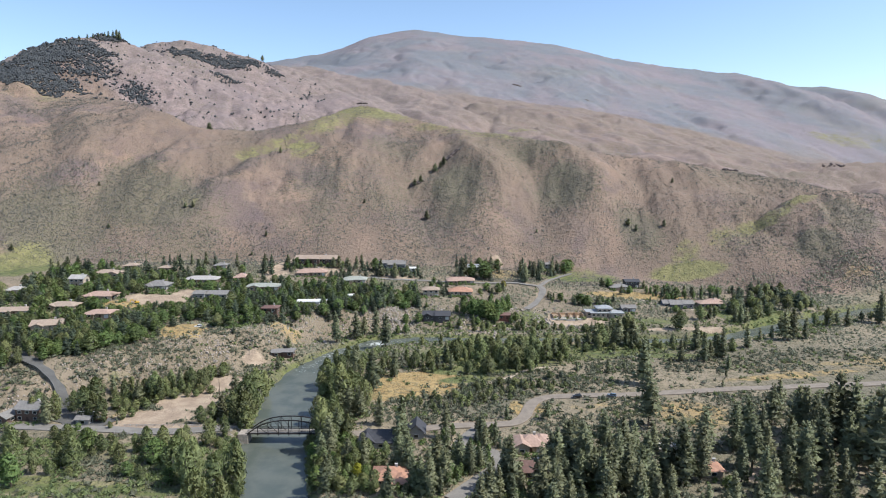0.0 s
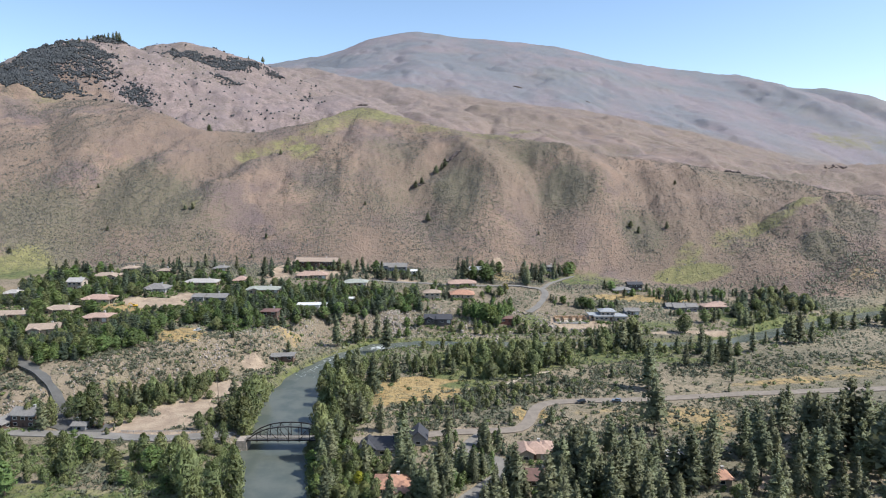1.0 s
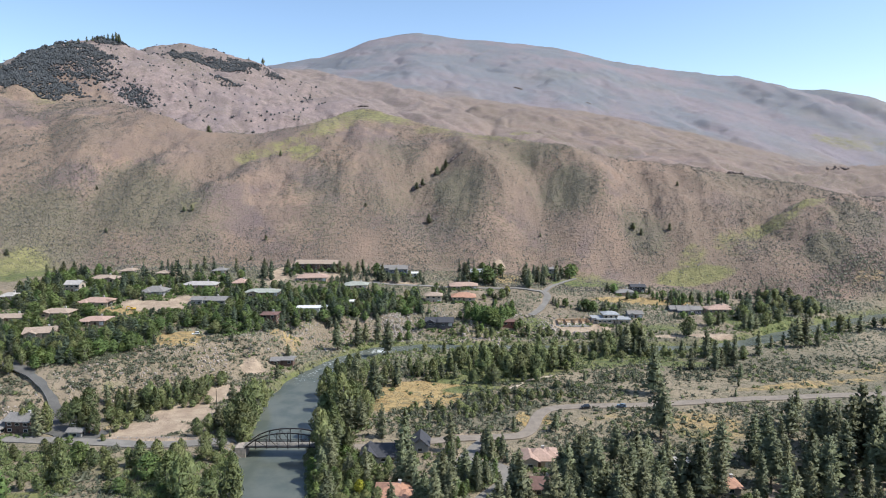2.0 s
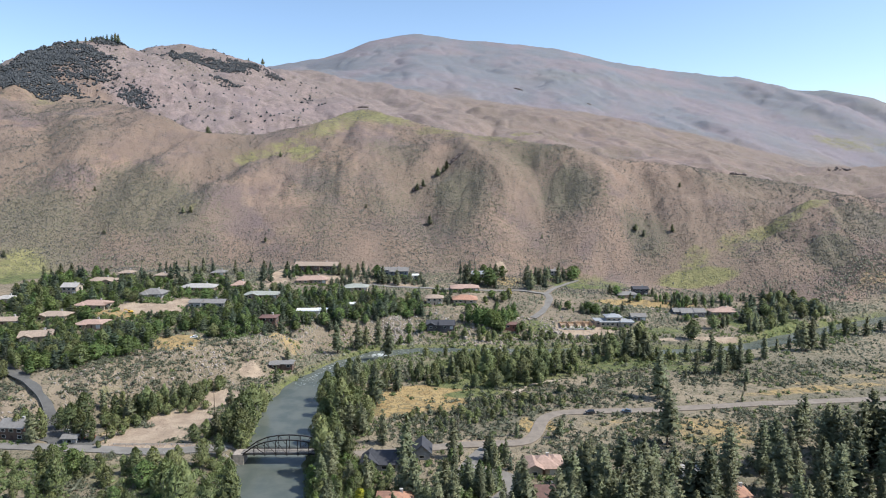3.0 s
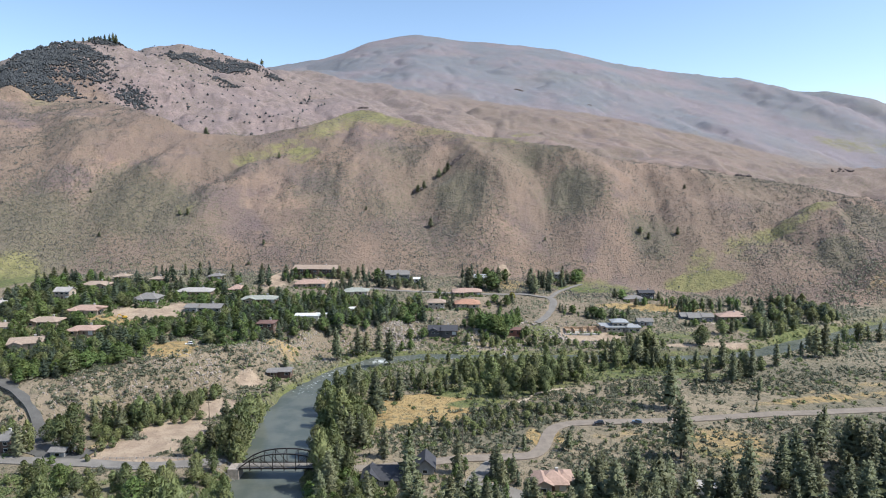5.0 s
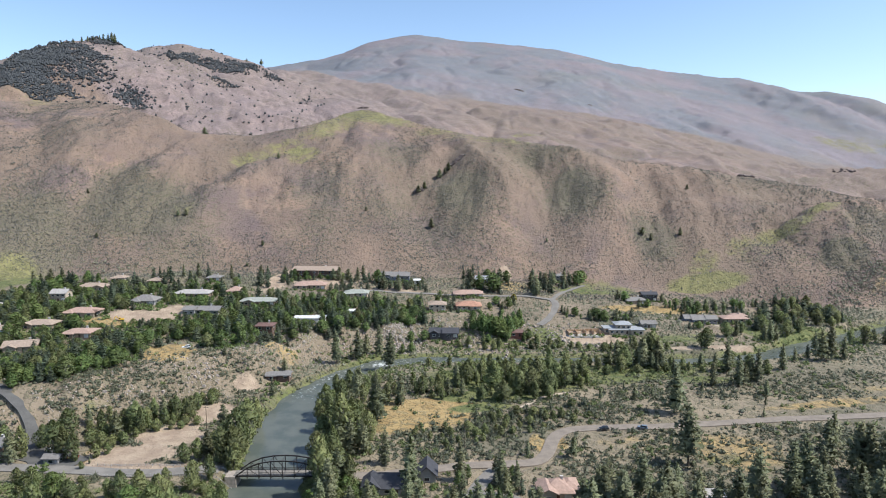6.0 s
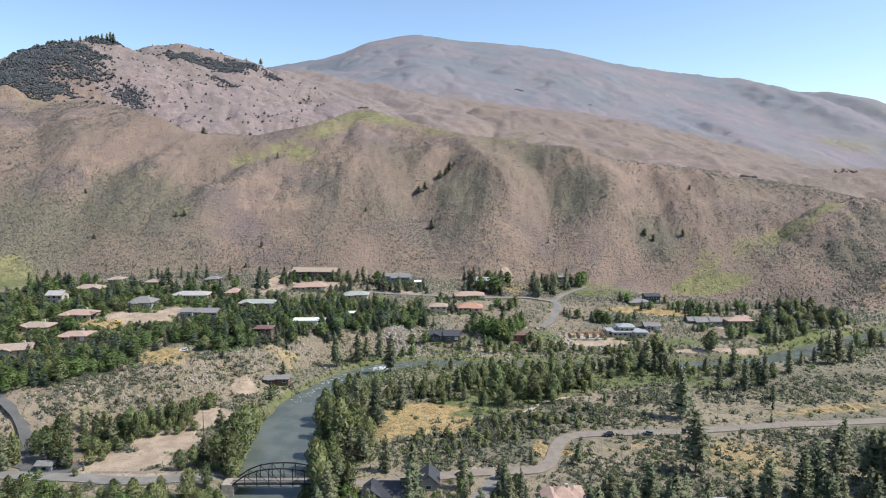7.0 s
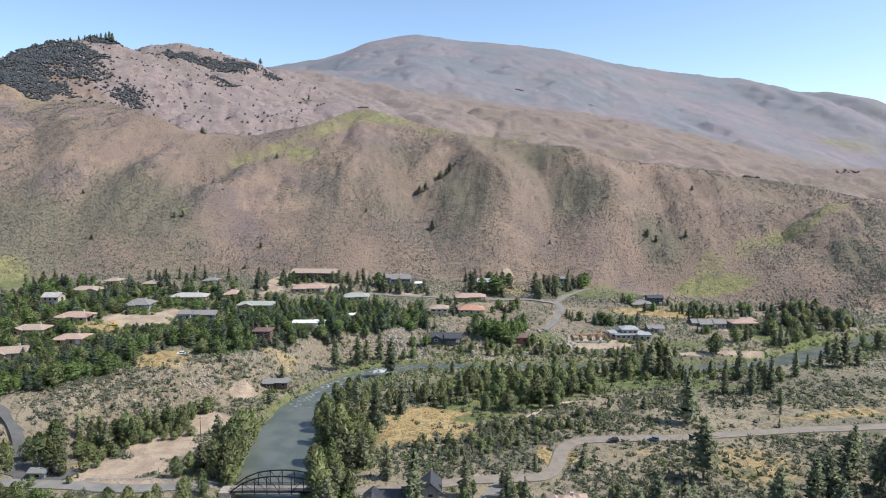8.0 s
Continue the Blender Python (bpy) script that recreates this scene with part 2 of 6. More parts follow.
COVER += [(0, 677, 2614, 187, 120, 0, 0.3), (0, -276, 696, 16, 14, 0, 0.4), (3, -12, 343, 24, 19, 0, 0.9), (3, -26, 329, 12, 11, 0, 0.8), (0, 5, 369, 20, 9, 0, 0.8), (0, 30, 373, 21, 11, 0, 0.7), (0, 84, 402, 40, 20, 0, 0.8), (0, 41, 385, 42, 16, 0, 0.6), (0, 139, 412, 22, 23, 0, 0.6), (0, 111, 382, 21, 9, 0, 0.4), (0, -58, 386, 18, 30, 0, 0.5), (0, -44, 326, 12, 26, 0, 0.4), (0, -52, 248, 14, 24, 0, 0.5), (0, -164, 332, 27, 6, 0, 0.4)]
COVER += [(0, -141, 257, 48, 13, 0, 0.5), (0, -227, 517, 89, 56, 0, 0.3), (0, -125, 485, 87, 33, 0, 0.4), (0, -257, 389, 28, 43, 0, 0.4), (0, 257, 516, 27, 22, 0, 0.5), (0, 69, 487, 14, 11, 0, 0.7), (0, 256, 487, 20, 4, 0, 0.9), (0, 307, 512, 12, 4, 0, 0.9), (0, 174, 482, 21, 16, 0, 0.5), (3, 122, 295, 24, 22, 0, 0.6), (3, 225, 366, 49, 19, 0, 0.4), (3, 268, 375, 20, 15, 0, 0.5), (0, 114, 288, 11, 6, 0, 0.6), (1, -144, 289, 14, 9, 0, 0.9)]
COVER += [(1, -132, 314, 18, 11, 0, 0.9), (1, -125, 344, 14, 15, 0, 0.9), (1, -117, 381, 10, 6, 0, 0.6), (1, -128, 283, 24, 4, 0, 0.7), (3, -155, 295, 8, 11, 0, 0.6), (3, -165, 387, 15, 13, 0, 0.8), (1, -213, 460, 26, 15, 0, 0.8), (3, -229, 442, 22, 13, 0, 0.8), (1, -194, 481, 15, 13, 0, 0.8), (1, -218, 316, 13, 10, 0, 0.3), (1, -219, 313, 8, 4, 0, 0.5), (0, -142, 226, 30, 6, 0, 0.8), (0, -111, 224, 23, 5, 0, 0.7), (1, -131, 230, 13, 4, 0, 0.4)]
COVER += [(0, -159, 232, 13, 5, 0, 0.6), (3, -155, 227, 17, 4, 0, 0.5), (1, 105, 486, 26, 16, 0, 0.8), (1, 192, 459, 17, 5, 0, 1), (1, 162, 457, 13, 5, 0, 0.8), (1, 87, 547, 16, 11, 0, 0.4), (1, 19, 454, 37, 7, 0, 0.4), (1, 38, 544, 15, 13, 0, 0.4), (1, -152, 594, 13, 44, 0, 0.7), (1, -114, 590, 32, 9, 0, 0.8), (1, -44, 574, 26, 11, 0, 0.7), (1, 55, 640, 6, 11, 0, 0.9), (3, 58, 608, 17, 20, 0, 0.6), (3, 176, 559, 42, 13, 0, 0.7)]
COVER += [(1, -80, 619, 5, 27, 0, 0.5), (0, -99, 446, 22, 5, 0, 0.4), (3, -109, 421, 18, 11, 0, 0.5), (1, 18, 288, 19, 4, 0, 0.6), (1, 4, 298, 14, 4, 0, 0.4), (1, 123, 234, 9, 7, 0, 0.8), (1, 171, 235, 4, 7, 0, 0.7), (1, 139, 249, 9, 4, 0, 0.4), (3, 397, 597, 19, 9, 0, 0.5), (3, -57, 335, 9, 18, 0, 0.3), (3, 76, 308, 17, 9, 0, 0.4), (1, 86, 350, 19, 5, 0, 0.3)]

ROADS = ((ROAD_LEFT, 3.6), (ROAD_MAIN, 3.4), (ROAD_PLAZA, 5.0), (ROAD_EAST, 3.3), (DRIVE_NEAR, 3.2), (DRIVE_CUL, 3.4), (ROAD_UPPER, 3.0), (ROAD_UPPER_SPUR, 2.2))
HOUSE_PLOTS = [(-316, 457, 12), (-283, 408, 20), (-247, 382, 17), (-259, 420, 17), (-227, 406, 16), (-252, 453, 21), (-284, 524, 20), (-287, 488, 11), (-226, 489, 17), (-203, 521, 27), (-177, 473, 24), (-175, 538, 11), (-147, 506, 26), (-122.5, 437, 10.5), (-102, 468, 17), (-73, 497, 7), (-77, 542, 19), (-123, 609, 41), (-119, 563, 26), (-50, 606, 22), (-29, 598, 5), (-10, 516, 13), (-5, 472, 20), (16, 563, 24), (15, 528, 19), (34, 609, 18)]
HOUSE_PLOTS += [(47, 475, 8.5), (128, 488, 22), (163, 576, 17), (178, 586, 13), (152, 507, 11), (199, 523, 14), (228, 525, 18), (-246, 551, 10), (-205, 575, 11), (-282, 563, 11), (106, 630, 8), (-102.5, 392, 13.5), (-199, 291, 12), (-210, 288, 7), (-170.5, 286.5, 6), (-25, 260, 15), (-12, 270, 7), (-20.5, 227, 12), (37.5, 257, 11), (36, 233, 9), (105, 232, 7), (94, 252, 6)]
HOUSE_PLOTS += [(98, 489, 26)]
OPEN_GROUND = [c for c in COVER if c[0] in (1, 3) and c[6] > 0.75]
BRIDGE_LEVEL = 4.7

# ---- terrain: plain functions of x and y ----
def lattice(ix, iy, seed):
    h = (ix.astype(np.int64) * 374761393 + iy.astype(np.int64) * 668265263 + seed * 974634777) & 0xFFFFFFFF
    h = ((h ^ (h >> 13)) * 1274126177) & 0xFFFFFFFF
    return ((h ^ (h >> 16)) & 0xFFFF) / 32767.5 - 1.0


def pn(x, y, seed=0):
    """Smooth value noise, -1 to 1."""
    fx, fy = np.floor(x), np.floor(y)
    tx, ty = x - fx, y - fy
    tx, ty = tx * tx * tx * (tx * (tx * 6 - 15) + 10), ty * ty * ty * (ty * (ty * 6 - 15) + 10)
    a, b = lattice(fx, fy, seed), lattice(fx + 1, fy, seed)
    c, d = lattice(fx, fy + 1, seed), lattice(fx + 1, fy + 1, seed)
    return (a + (b - a) * tx) * (1 - ty) + (c + (d - c) * tx) * ty


def fbm(x, y, octaves=4, seed=0):
    total, amp = 0.0, 1.0
    for o in range(octaves):
        total = total + amp * pn(x * 2.0 ** o + 17.3 * o, y * 2.0 ** o - 9.1 * o, seed + o)
        amp *= 0.5
    return total


def ridged(x, y, octaves=3, seed=0):
    """0 in the gullies to about 1 on the spurs."""
    total, amp, norm = 0.0, 1.0, 0.0
    for o in range(octaves):
        total = total + amp * np.abs(pn(x * 2.0 ** o + 5.7 * o, y * 2.0 ** o + 3.3 * o, seed + o))
        norm += amp
        amp *= 0.5
    return total / norm


def smooth(t):
    t = np.clip(t, 0, 1)
    return t * t * (3 - 2 * t)


def along(x, table, column):
    t = np.array(table, float)
    return np.interp(x, t[:, 0], t[:, column])


def soft_along(x, table, column, reach):
    """along(), rounded off over the reach."""
    return sum(w * along(x + k * reach, table, column) for k, w in ((-1, 0.15), (-0.5, 0.2), (0, 0.3), (0.5, 0.2), (1, 0.15)))


def line_distance(x, y, pts):
    """Distance to a polyline, the side (+ left of its way) and the share of its length."""
    pts = np.array(pts, float)
    seg = np.hypot(*(pts[1:, :2] - pts[:-1, :2]).T)
    run, total = np.concatenate([[0], np.cumsum(seg)]), seg.sum()
    best = np.full(np.shape(x), 1e9)
    side, share = np.zeros(np.shape(x)), np.zeros(np.shape(x))
    for k in range(len(pts) - 1):
        (ax, ay), (bx, by) = pts[k, :2], pts[k + 1, :2]
        dx, dy = bx - ax, by - ay
        t = np.clip(((x - ax) * dx + (y - ay) * dy) / (dx * dx + dy * dy), 0, 1)
        px, py = x - ax - t * dx, y - ay - t * dy
        d = np.hypot(px, py)
        near = d < best
        best = np.where(near, d, best)
        side = np.where(near, np.sign(dx * py - dy * px), side)
        share = np.where(near, (run[k] + t * seg[k]) / total, share)
    return best, side, share


# the river's middle line: x, y, half width, water level
RIVER = [(-20, -600, 12, -2), (-40, 60, 12, 0), (-55, 150, 12, 0), (-65, 231, 11.5, 0), (-76, 270, 12, 0), (-80, 310, 12.5, 0),
         (-84, 345, 12.5, 0), (-83, 368, 11.5, 0.1), (-77, 390, 9.5, 0.3), (-65, 413, 8.5, 1.0), (-47, 432, 8, 1.8), (-20, 440, 6.5, 2),
         (20, 441, 5, 2), (80, 440, 5, 2), (150, 436, 6, 2), (180, 437, 7, 2), (214, 448, 8, 2), (247, 469, 8, 2), (284, 490, 8, 2),
         (324, 511, 8, 2), (378, 537, 8, 2), (700, 590, 10, 2)]
# the foot of the bluff under the houses' bench
BLUFF = [(-900, 60), (-500, 180), (-330, 250), (-240, 285), (-169, 317), (-146, 349), (-124, 370), (-108, 386), (-90, 424), (-67, 449),
         (-27, 460), (60, 464), (150, 477), (230, 497), (300, 545), (400, 575), (700, 615)]
# x, rise of the bluff, its width, slope of the bench above it
BENCH = [(-900, 19, 60, 0.05), (-300, 19, 45, 0.07), (-150, 18, 32, 0.07), (-70, 17, 28, 0.075), (-20, 13, 24, 0.095), (60, 7, 26, 0.11),
         (127, 4, 26, 0.095), (212, 3, 26, 0.06), (300, 1.5, 20, 0.03), (700, 1.5, 20, 0.03)]
# the front hills: x, where their foot is, how high; where their crest is, how high
FRONT = [(-1400, 300, 60, 1100, 280), (-895, 420, 55, 1100, 262), (-752, 450, 52, 1100, 257), (-685, 472, 51, 1098, 267), (-630, 488, 50, 1092, 261), (-590, 500, 50, 1085, 250), (-480, 535, 48, 985, 226),
         (-395, 565, 44, 880, 207), (-343, 600, 40, 860, 189), (-300, 615, 38, 860, 176), (-250, 630, 37, 880, 176), (-177, 640, 37, 910, 196),
         (-126, 640, 35, 1000, 225), (-54, 640, 33, 970, 203), (13, 640, 30, 910, 182), (88, 645, 26, 865, 171), (185, 636, 18, 830, 149),
         (295, 610, 8, 830, 133), (382, 570, 5, 840, 123), (480, 552, 4, 760, 98), (620, 560, 4, 760, 90), (1200, 600, 4, 800, 80)]
# a knob that stands before the front hills: x, foot, height there, crest, height
KNOB = [(250, 620, -60, 700, -40), (320, 600, -6, 700, 36), (355, 588, 2, 702, 72), (385, 572, 4, 705, 90), (407, 565, 4, 712, 97), (440, 560, 4, 712, 97), (520, 555, 4, 700, 92), (700, 560, 4, 700, 80)]
# ranges behind: x, crest, height
ROCKY = [(-1700, 1320, 200), (-1078, 1320, 222), (-900, 1320, 292), (-853, 1320, 312), (-780, 1320, 380), (-723, 1320, 387), (-665, 1320, 389),
         (-640, 1320, 382), (-616, 1320, 367), (-554, 1325, 350), (-441, 1330, 317), (-327, 1330, 277), (-213, 1330, 245), (0, 1330, 190), (300, 1330, 120)]
SHOULDER = [(-900, 1550, 330), (-760, 1550, 395), (-682, 1550, 423), (-608, 1550, 427), (-555, 1550, 413), (-489, 1550, 393), (-436, 1550, 383),
            (-396, 1550, 362), (-303, 1550, 325), (0, 1550, 240), (400, 1550, 140)]
MIDDLE = [(-1500, 2100, 300), (-701, 2100, 430), (-481, 2100, 458), (-263, 2100, 411), (0, 2100, 374), (213, 2100, 346), (497, 2100, 315),
          (675, 2100, 276), (880, 2100, 232), (1143, 2100, 169), (1459, 2100, 123), (2500, 2100, 60)]
FAR_SPUR = [(-1500, 3100, 400), (-700, 3100, 600), (-100, 3100, 640), (400, 3100, 560), (900, 3100, 480), (1500, 3100, 350), (2200, 3100, 250), (3500, 3100, 120)]
FAR = [(-4500, 4400, 500), (-1315, 4400, 815), (-1084, 4400, 860), (-854, 4400, 889), (-701, 4400, 923), (-509, 4400, 1004), (-330, 4400, 1040), (-186, 4400, 1051),
       (-60, 4400, 1040), (61, 4400, 1015), (441, 4400, 989), (822, 4400, 945), (1129, 4400, 867), (1514, 4400, 812), (1880, 4400, 772), (1975, 4400, 776), (2060, 4400, 758),
       (2365, 4400, 684), (2518, 4400, 702), (2640, 4400, 690), (3017, 4400, 632), (4500, 4400, 200)]
# gullies cut into the slopes: depth, half width, then x, y pairs from the top down
GULLIES = [(30, 62, -330, 850, -350, 812, -367, 768, -372, 726, -382, 676, -390, 616, -398, 588), (8, 26, -165, 850, -255, 786, -283, 735, -296, 700, -308, 650),
           (17, 32, 8, 850, -3, 810, -38, 774, -20, 712, -4, 660), (19, 38, 83, 838, 100, 806, 114, 757, 98, 720, 80, 676), (17, 40, 226, 820, 240, 758, 212, 696, 196, 660),
           (15, 36, 430, 730, 402, 706, 357, 694, 308, 684, 232, 645, 190, 632), (8, 30, -160, 826, -189, 757, -205, 693, -222, 648), (9, 34, -600, 960, -469, 782, -437, 694, -431, 625)]
# spurs between them, the same way
SPURS = [(10, 40, -300, 862, -329, 815, -340, 760, -338, 690, -336, 640), (9, 34, -124, 950, -104, 863, -111, 770, -121, 690, -131, 650),
         (17, 36, 14, 880, 45, 800, 68, 742, 60, 700, 40, 660), (15, 38, 150, 835, 180, 775, 172, 715, 140, 665),
         (10, 36, 300, 828, 320, 777, 296, 712, 256, 668), (9, 30, -215, 790, -238, 730, -255, 680, -268, 640), (8, 34, -540, 960, -405, 742, -400, 690, -412, 640)]


def valley(x, y):
    d, side, _ = line_distance(x, y, BLUFF)
    d = d * side
    rise, width, slope = along(x, BENCH, 1), along(x, BENCH, 2), along(x, BENCH, 3)
    rough = fbm(x / 23, y / 23, 3, 5)
    z = 3.6 + 0.014 * np.clip(x - 30, 0, 300) + 0.25 * rough
    z = z + np.clip((-y + 250) / 200, 0, 1) * 2 * (x > -20)
    k = smooth((d + 5 * rough) / width)
    z = z * (1 - 0.4 * k) + rise * k + slope * np.clip(d - width * 0.8, 0, 190) + 1.2 * rough * k
    return z


def face(x, y, table, reach, shape=0.35, back=0.28):
    yf, zf = soft_along(x, table, 1, reach), soft_along(x, table, 2, reach)
    yc, zc = soft_along(x, table, 3, reach), soft_along(x, table, 4, reach)
    t = (y - yf) / (yc - yf)
    g = np.clip(t, 0, 1)
    z = zf + (zc - zf) * g * (1 + shape * (1 - g))
    return np.where(t > 1, zc - back * (y - yc), np.where(t < 0, zf - 0.6 * (yf - y), z)), t


def crest(x, y, table, reach, front, root, back=0.3):
    """A range with its crest along the table; it dives under the nearer land beyond its root."""
    yc, zc = soft_along(x, table, 1, reach), soft_along(x, table, 2, reach)
    d = yc - y
    return np.where(d > 0, zc - front * d - 0.9 * np.clip(d - root, 0, None), zc + back * d), d


def raw_height(x, y):
    x, y = np.asarray(x, float), np.asarray(y, float)
    z = valley(x, y)
    warp = fbm(x / 90, y / 90, 2, 31) * 18
    # front hills, cut by gullies that run down their faces
    f, t = face(x, y, FRONT, 14)
    on = smooth(t * 2.2) * (1 - 0.55 * smooth((t - 0.75) * 4))
    f = f + on * (-5 + 9 * ridged((x + warp) / 82, (y - 0.35 * x) / 190, 3, 41)) + on * (1.6 * fbm(x / 17, y / 26, 3, 47) + 0.8 * fbm(x / 5.5, y / 9, 2, 49))
    for lines, sign in ((GULLIES, -1.0), (SPURS, 1.0)):
        for cut in lines:
            d, _, share = line_distance(x + 0.35 * warp + 2.5 * fbm(x / 14, y / 14, 2, 33), y, [cut[k:k + 2] for k in range(2, len(cut), 2)])
            k = np.clip(1 - d / (cut[1] * (0.75 + 0.75 * share)), 0, 1)
            f = f + sign * 0.72 * cut[0] * (0.35 * smooth(k) + 0.65 * k) * np.sin(np.pi * np.clip(share * 0.88 + 0.06, 0, 1)) ** 0.6
    z = np.maximum(z, f)
    f, t = face(x, y, KNOB, 8)
    z = np.maximum(z, f + smooth(t * 2) * (-4 + 9 * ridged((x + warp) / 40, y / 120, 3, 61) + 1.2 * fbm(x / 8, y / 14, 2, 63)))
    # ranges behind
    c, d = crest(x, y, ROCKY, 8, 0.42, 400)
    z = np.maximum(z, c + smooth(d / 120) * (-10 + 34 * ridged((x + warp) / 95, y / 150, 4, 71)) + 4 * fbm(x / 21, y / 21, 3, 77))
    c, d = crest(x, y, SHOULDER, 8, 0.45, 450)
    z = np.maximum(z, c + smooth(d / 120) * (-8 + 26 * ridged((x + warp) / 90, y / 140, 4, 81)) + 3 * fbm(x / 24, y / 24, 3, 87))
    c, d = crest(x, y, MIDDLE, 30, 0.22, 900)
    z = np.maximum(z, c + smooth(d / 200) * (-12 + 52 * ridged((x + 1.5 * warp) / 190, (y + 0.4 * x) / 260, 4, 91)) + 3 * fbm(x / 40, y / 40, 3, 97))
    c, d = crest(x, y, FAR_SPUR, 60, 0.3, 1300)
    z = np.maximum(z, c + (-20 + 74 * ridged((x + 2 * warp) / 420, (y + 0.5 * x) / 1000, 3, 101)) + 3 * fbm(x / 60, y / 60, 2, 107))
    c, d = crest(x, y, FAR, 45, 0.34, 2500)
    z = np.maximum(z, c + smooth(d / 500) * (-20 + 80 * ridged((x + 3 * warp) / 520, (y - 0.3 * x) / 1500, 3, 111)) + 3 * fbm(x / 90, y / 90, 3, 117))
    # the causeway that carries the road to the bridge
    for a, b in (((-150, 281), (-88, 276)), ((-51, 276), (-30, 272))):
        d, _, share = line_distance(x, y, (a, b))
        up = share if a[0] < -100 else 1 - share
        z = z + (BRIDGE_LEVEL - 0.1 - z) * smooth(1 - (d - 4) / 7) * smooth(up * 1.6)
    # the river's bed
    d, _, share = line_distance(x, y, RIVER)
    half, level = river_at(share)
    bed = level - 1.4 + np.clip(d - half + 1.2 * fbm(x / 9, y / 9, 2, 7), 0, None) * 0.85
    z = np.minimum(z, np.where(d < half + 30, bed, z))
    return z


def near_roads(x, y):
    """0 away from the roads, 1 on them."""
    k = np.zeros(np.shape(x))
    for line, half in ROADS:
        k = np.maximum(k, smooth(1 - (line_distance(x, y, line)[0] - half) / 2.5))
    return k


def road_level(x, y):
    return raw_height(x, y)


def ground_height(x, y):
    x, y = np.asarray(x, float), np.asarray(y, float)
    return raw_height(x, y) - 0.35 * near_roads(x, y)


def river_at(share):
    pts = np.array(RIVER, float)
    run = np.concatenate([[0], np.cumsum(np.hypot(*(pts[1:, :2] - pts[:-1, :2]).T))])
    run /= run[-1]
    return np.interp(share, run, pts[:, 2]), np.interp(share, run, pts[:, 3])


def height_grid(x0, x1, y0, y1, step):
    """The ground's height on a grid, to set many things down quickly."""
    gx, gy = np.arange(x0, x1 + step, step), np.arange(y0, y1 + step, step)
    xx, yy = np.meshgrid(gx, gy, indexing="ij")
    z = ground_height(xx.ravel(), yy.ravel()).reshape(xx.shape)

    def level(x, y):
        u, v = np.clip((x - x0) / step, 0, len(gx) - 1.001), np.clip((y - y0) / step, 0, len(gy) - 1.001)
        i, j = u.astype(int), v.astype(int)
        u, v = u - i, v - j
        return (z[i, j] * (1 - u) + z[i + 1, j] * u) * (1 - v) + (z[i, j + 1] * (1 - u) + z[i + 1, j + 1] * u) * v
    return level


VALLEY_LEVEL = height_grid(-420, 440, 140, 640, 1.6)
HILL_LEVEL = height_grid(-940, 720, 560, 1140, 4.0)


def level_at(x, y):
    x, y = np.asarray(x, float), np.asarray(y, float)
    out = np.zeros(x.shape)
    low = (x > -418) & (x < 438) & (y > 142) & (y < 636)
    hill = ~low & (x > -936) & (x < 716) & (y > 564) & (y < 1136)
    rest = ~low & ~hill
    out[low], out[hill] = VALLEY_LEVEL(x[low], y[low]), HILL_LEVEL(x[hill], y[hill])
    if rest.any():
        out[rest] = ground_height(x[rest], y[rest])
    return out

# ---- end of terrain ----

# ---- materials ----
def material(name):
    m = bpy.data.materials.new(name)
    m.use_nodes = True
    nt = m.node_tree
    bsdf = next(n for n in nt.nodes if n.type == "BSDF_PRINCIPLED")
    return m, nt, bsdf


def node(nt, kind, **inputs):
    n = nt.nodes.new(kind)
    for key, value in inputs.items():
        n.inputs[key.replace("_", " ")].default_value = value
    return n


def noise_of(nt, coords, scale, detail=4.0, rough=0.55):
    n = node(nt, "ShaderNodeTexNoise", Scale=scale, Detail=detail, Roughness=rough)
    nt.links.new(coords, n.inputs["Vector"])
    return n.outputs["Fac"]


def ramp(nt, fac, lo, hi, a=0.0, b=1.0):
    n = nt.nodes.new("ShaderNodeMapRange")
    n.interpolation_type = "SMOOTHSTEP"
    for k, v in zip((1, 2, 3, 4), (lo, hi, a, b)):
        n.inputs[k].default_value = v
    nt.links.new(fac, n.inputs[0])
    return n.outputs[0]


def mix(nt, fac, a, b):
    n = nt.nodes.new("ShaderNodeMix")
    n.data_type = "RGBA"
    for socket, value in ((n.inputs[0], fac), (n.inputs[6], a), (n.inputs[7], b)):
        if hasattr(value, "is_linked"):
            nt.links.new(value, socket)
        elif isinstance(value, (int, float)):
            socket.default_value = value
        else:
            socket.default_value = (*value, 1.0)
    return n.outputs[2]


def calc(nt, op, a, b=0.0, clamp=False):
    n = nt.nodes.new("ShaderNodeMath")
    n.operation, n.use_clamp = op, clamp
    for socket, value in ((n.inputs[0], a), (n.inputs[1], b)):
        if hasattr(value, "is_linked"):
            nt.links.new(value, socket)
        else:
            socket.default_value = value
    return n.outputs[0]


def bump(nt, bsdf, height, strength, distance):
    n = node(nt, "ShaderNodeBump", Strength=strength, Distance=distance)
    nt.links.new(height, n.inputs["Height"])
    nt.links.new(n.outputs["Normal"], bsdf.inputs["Normal"])


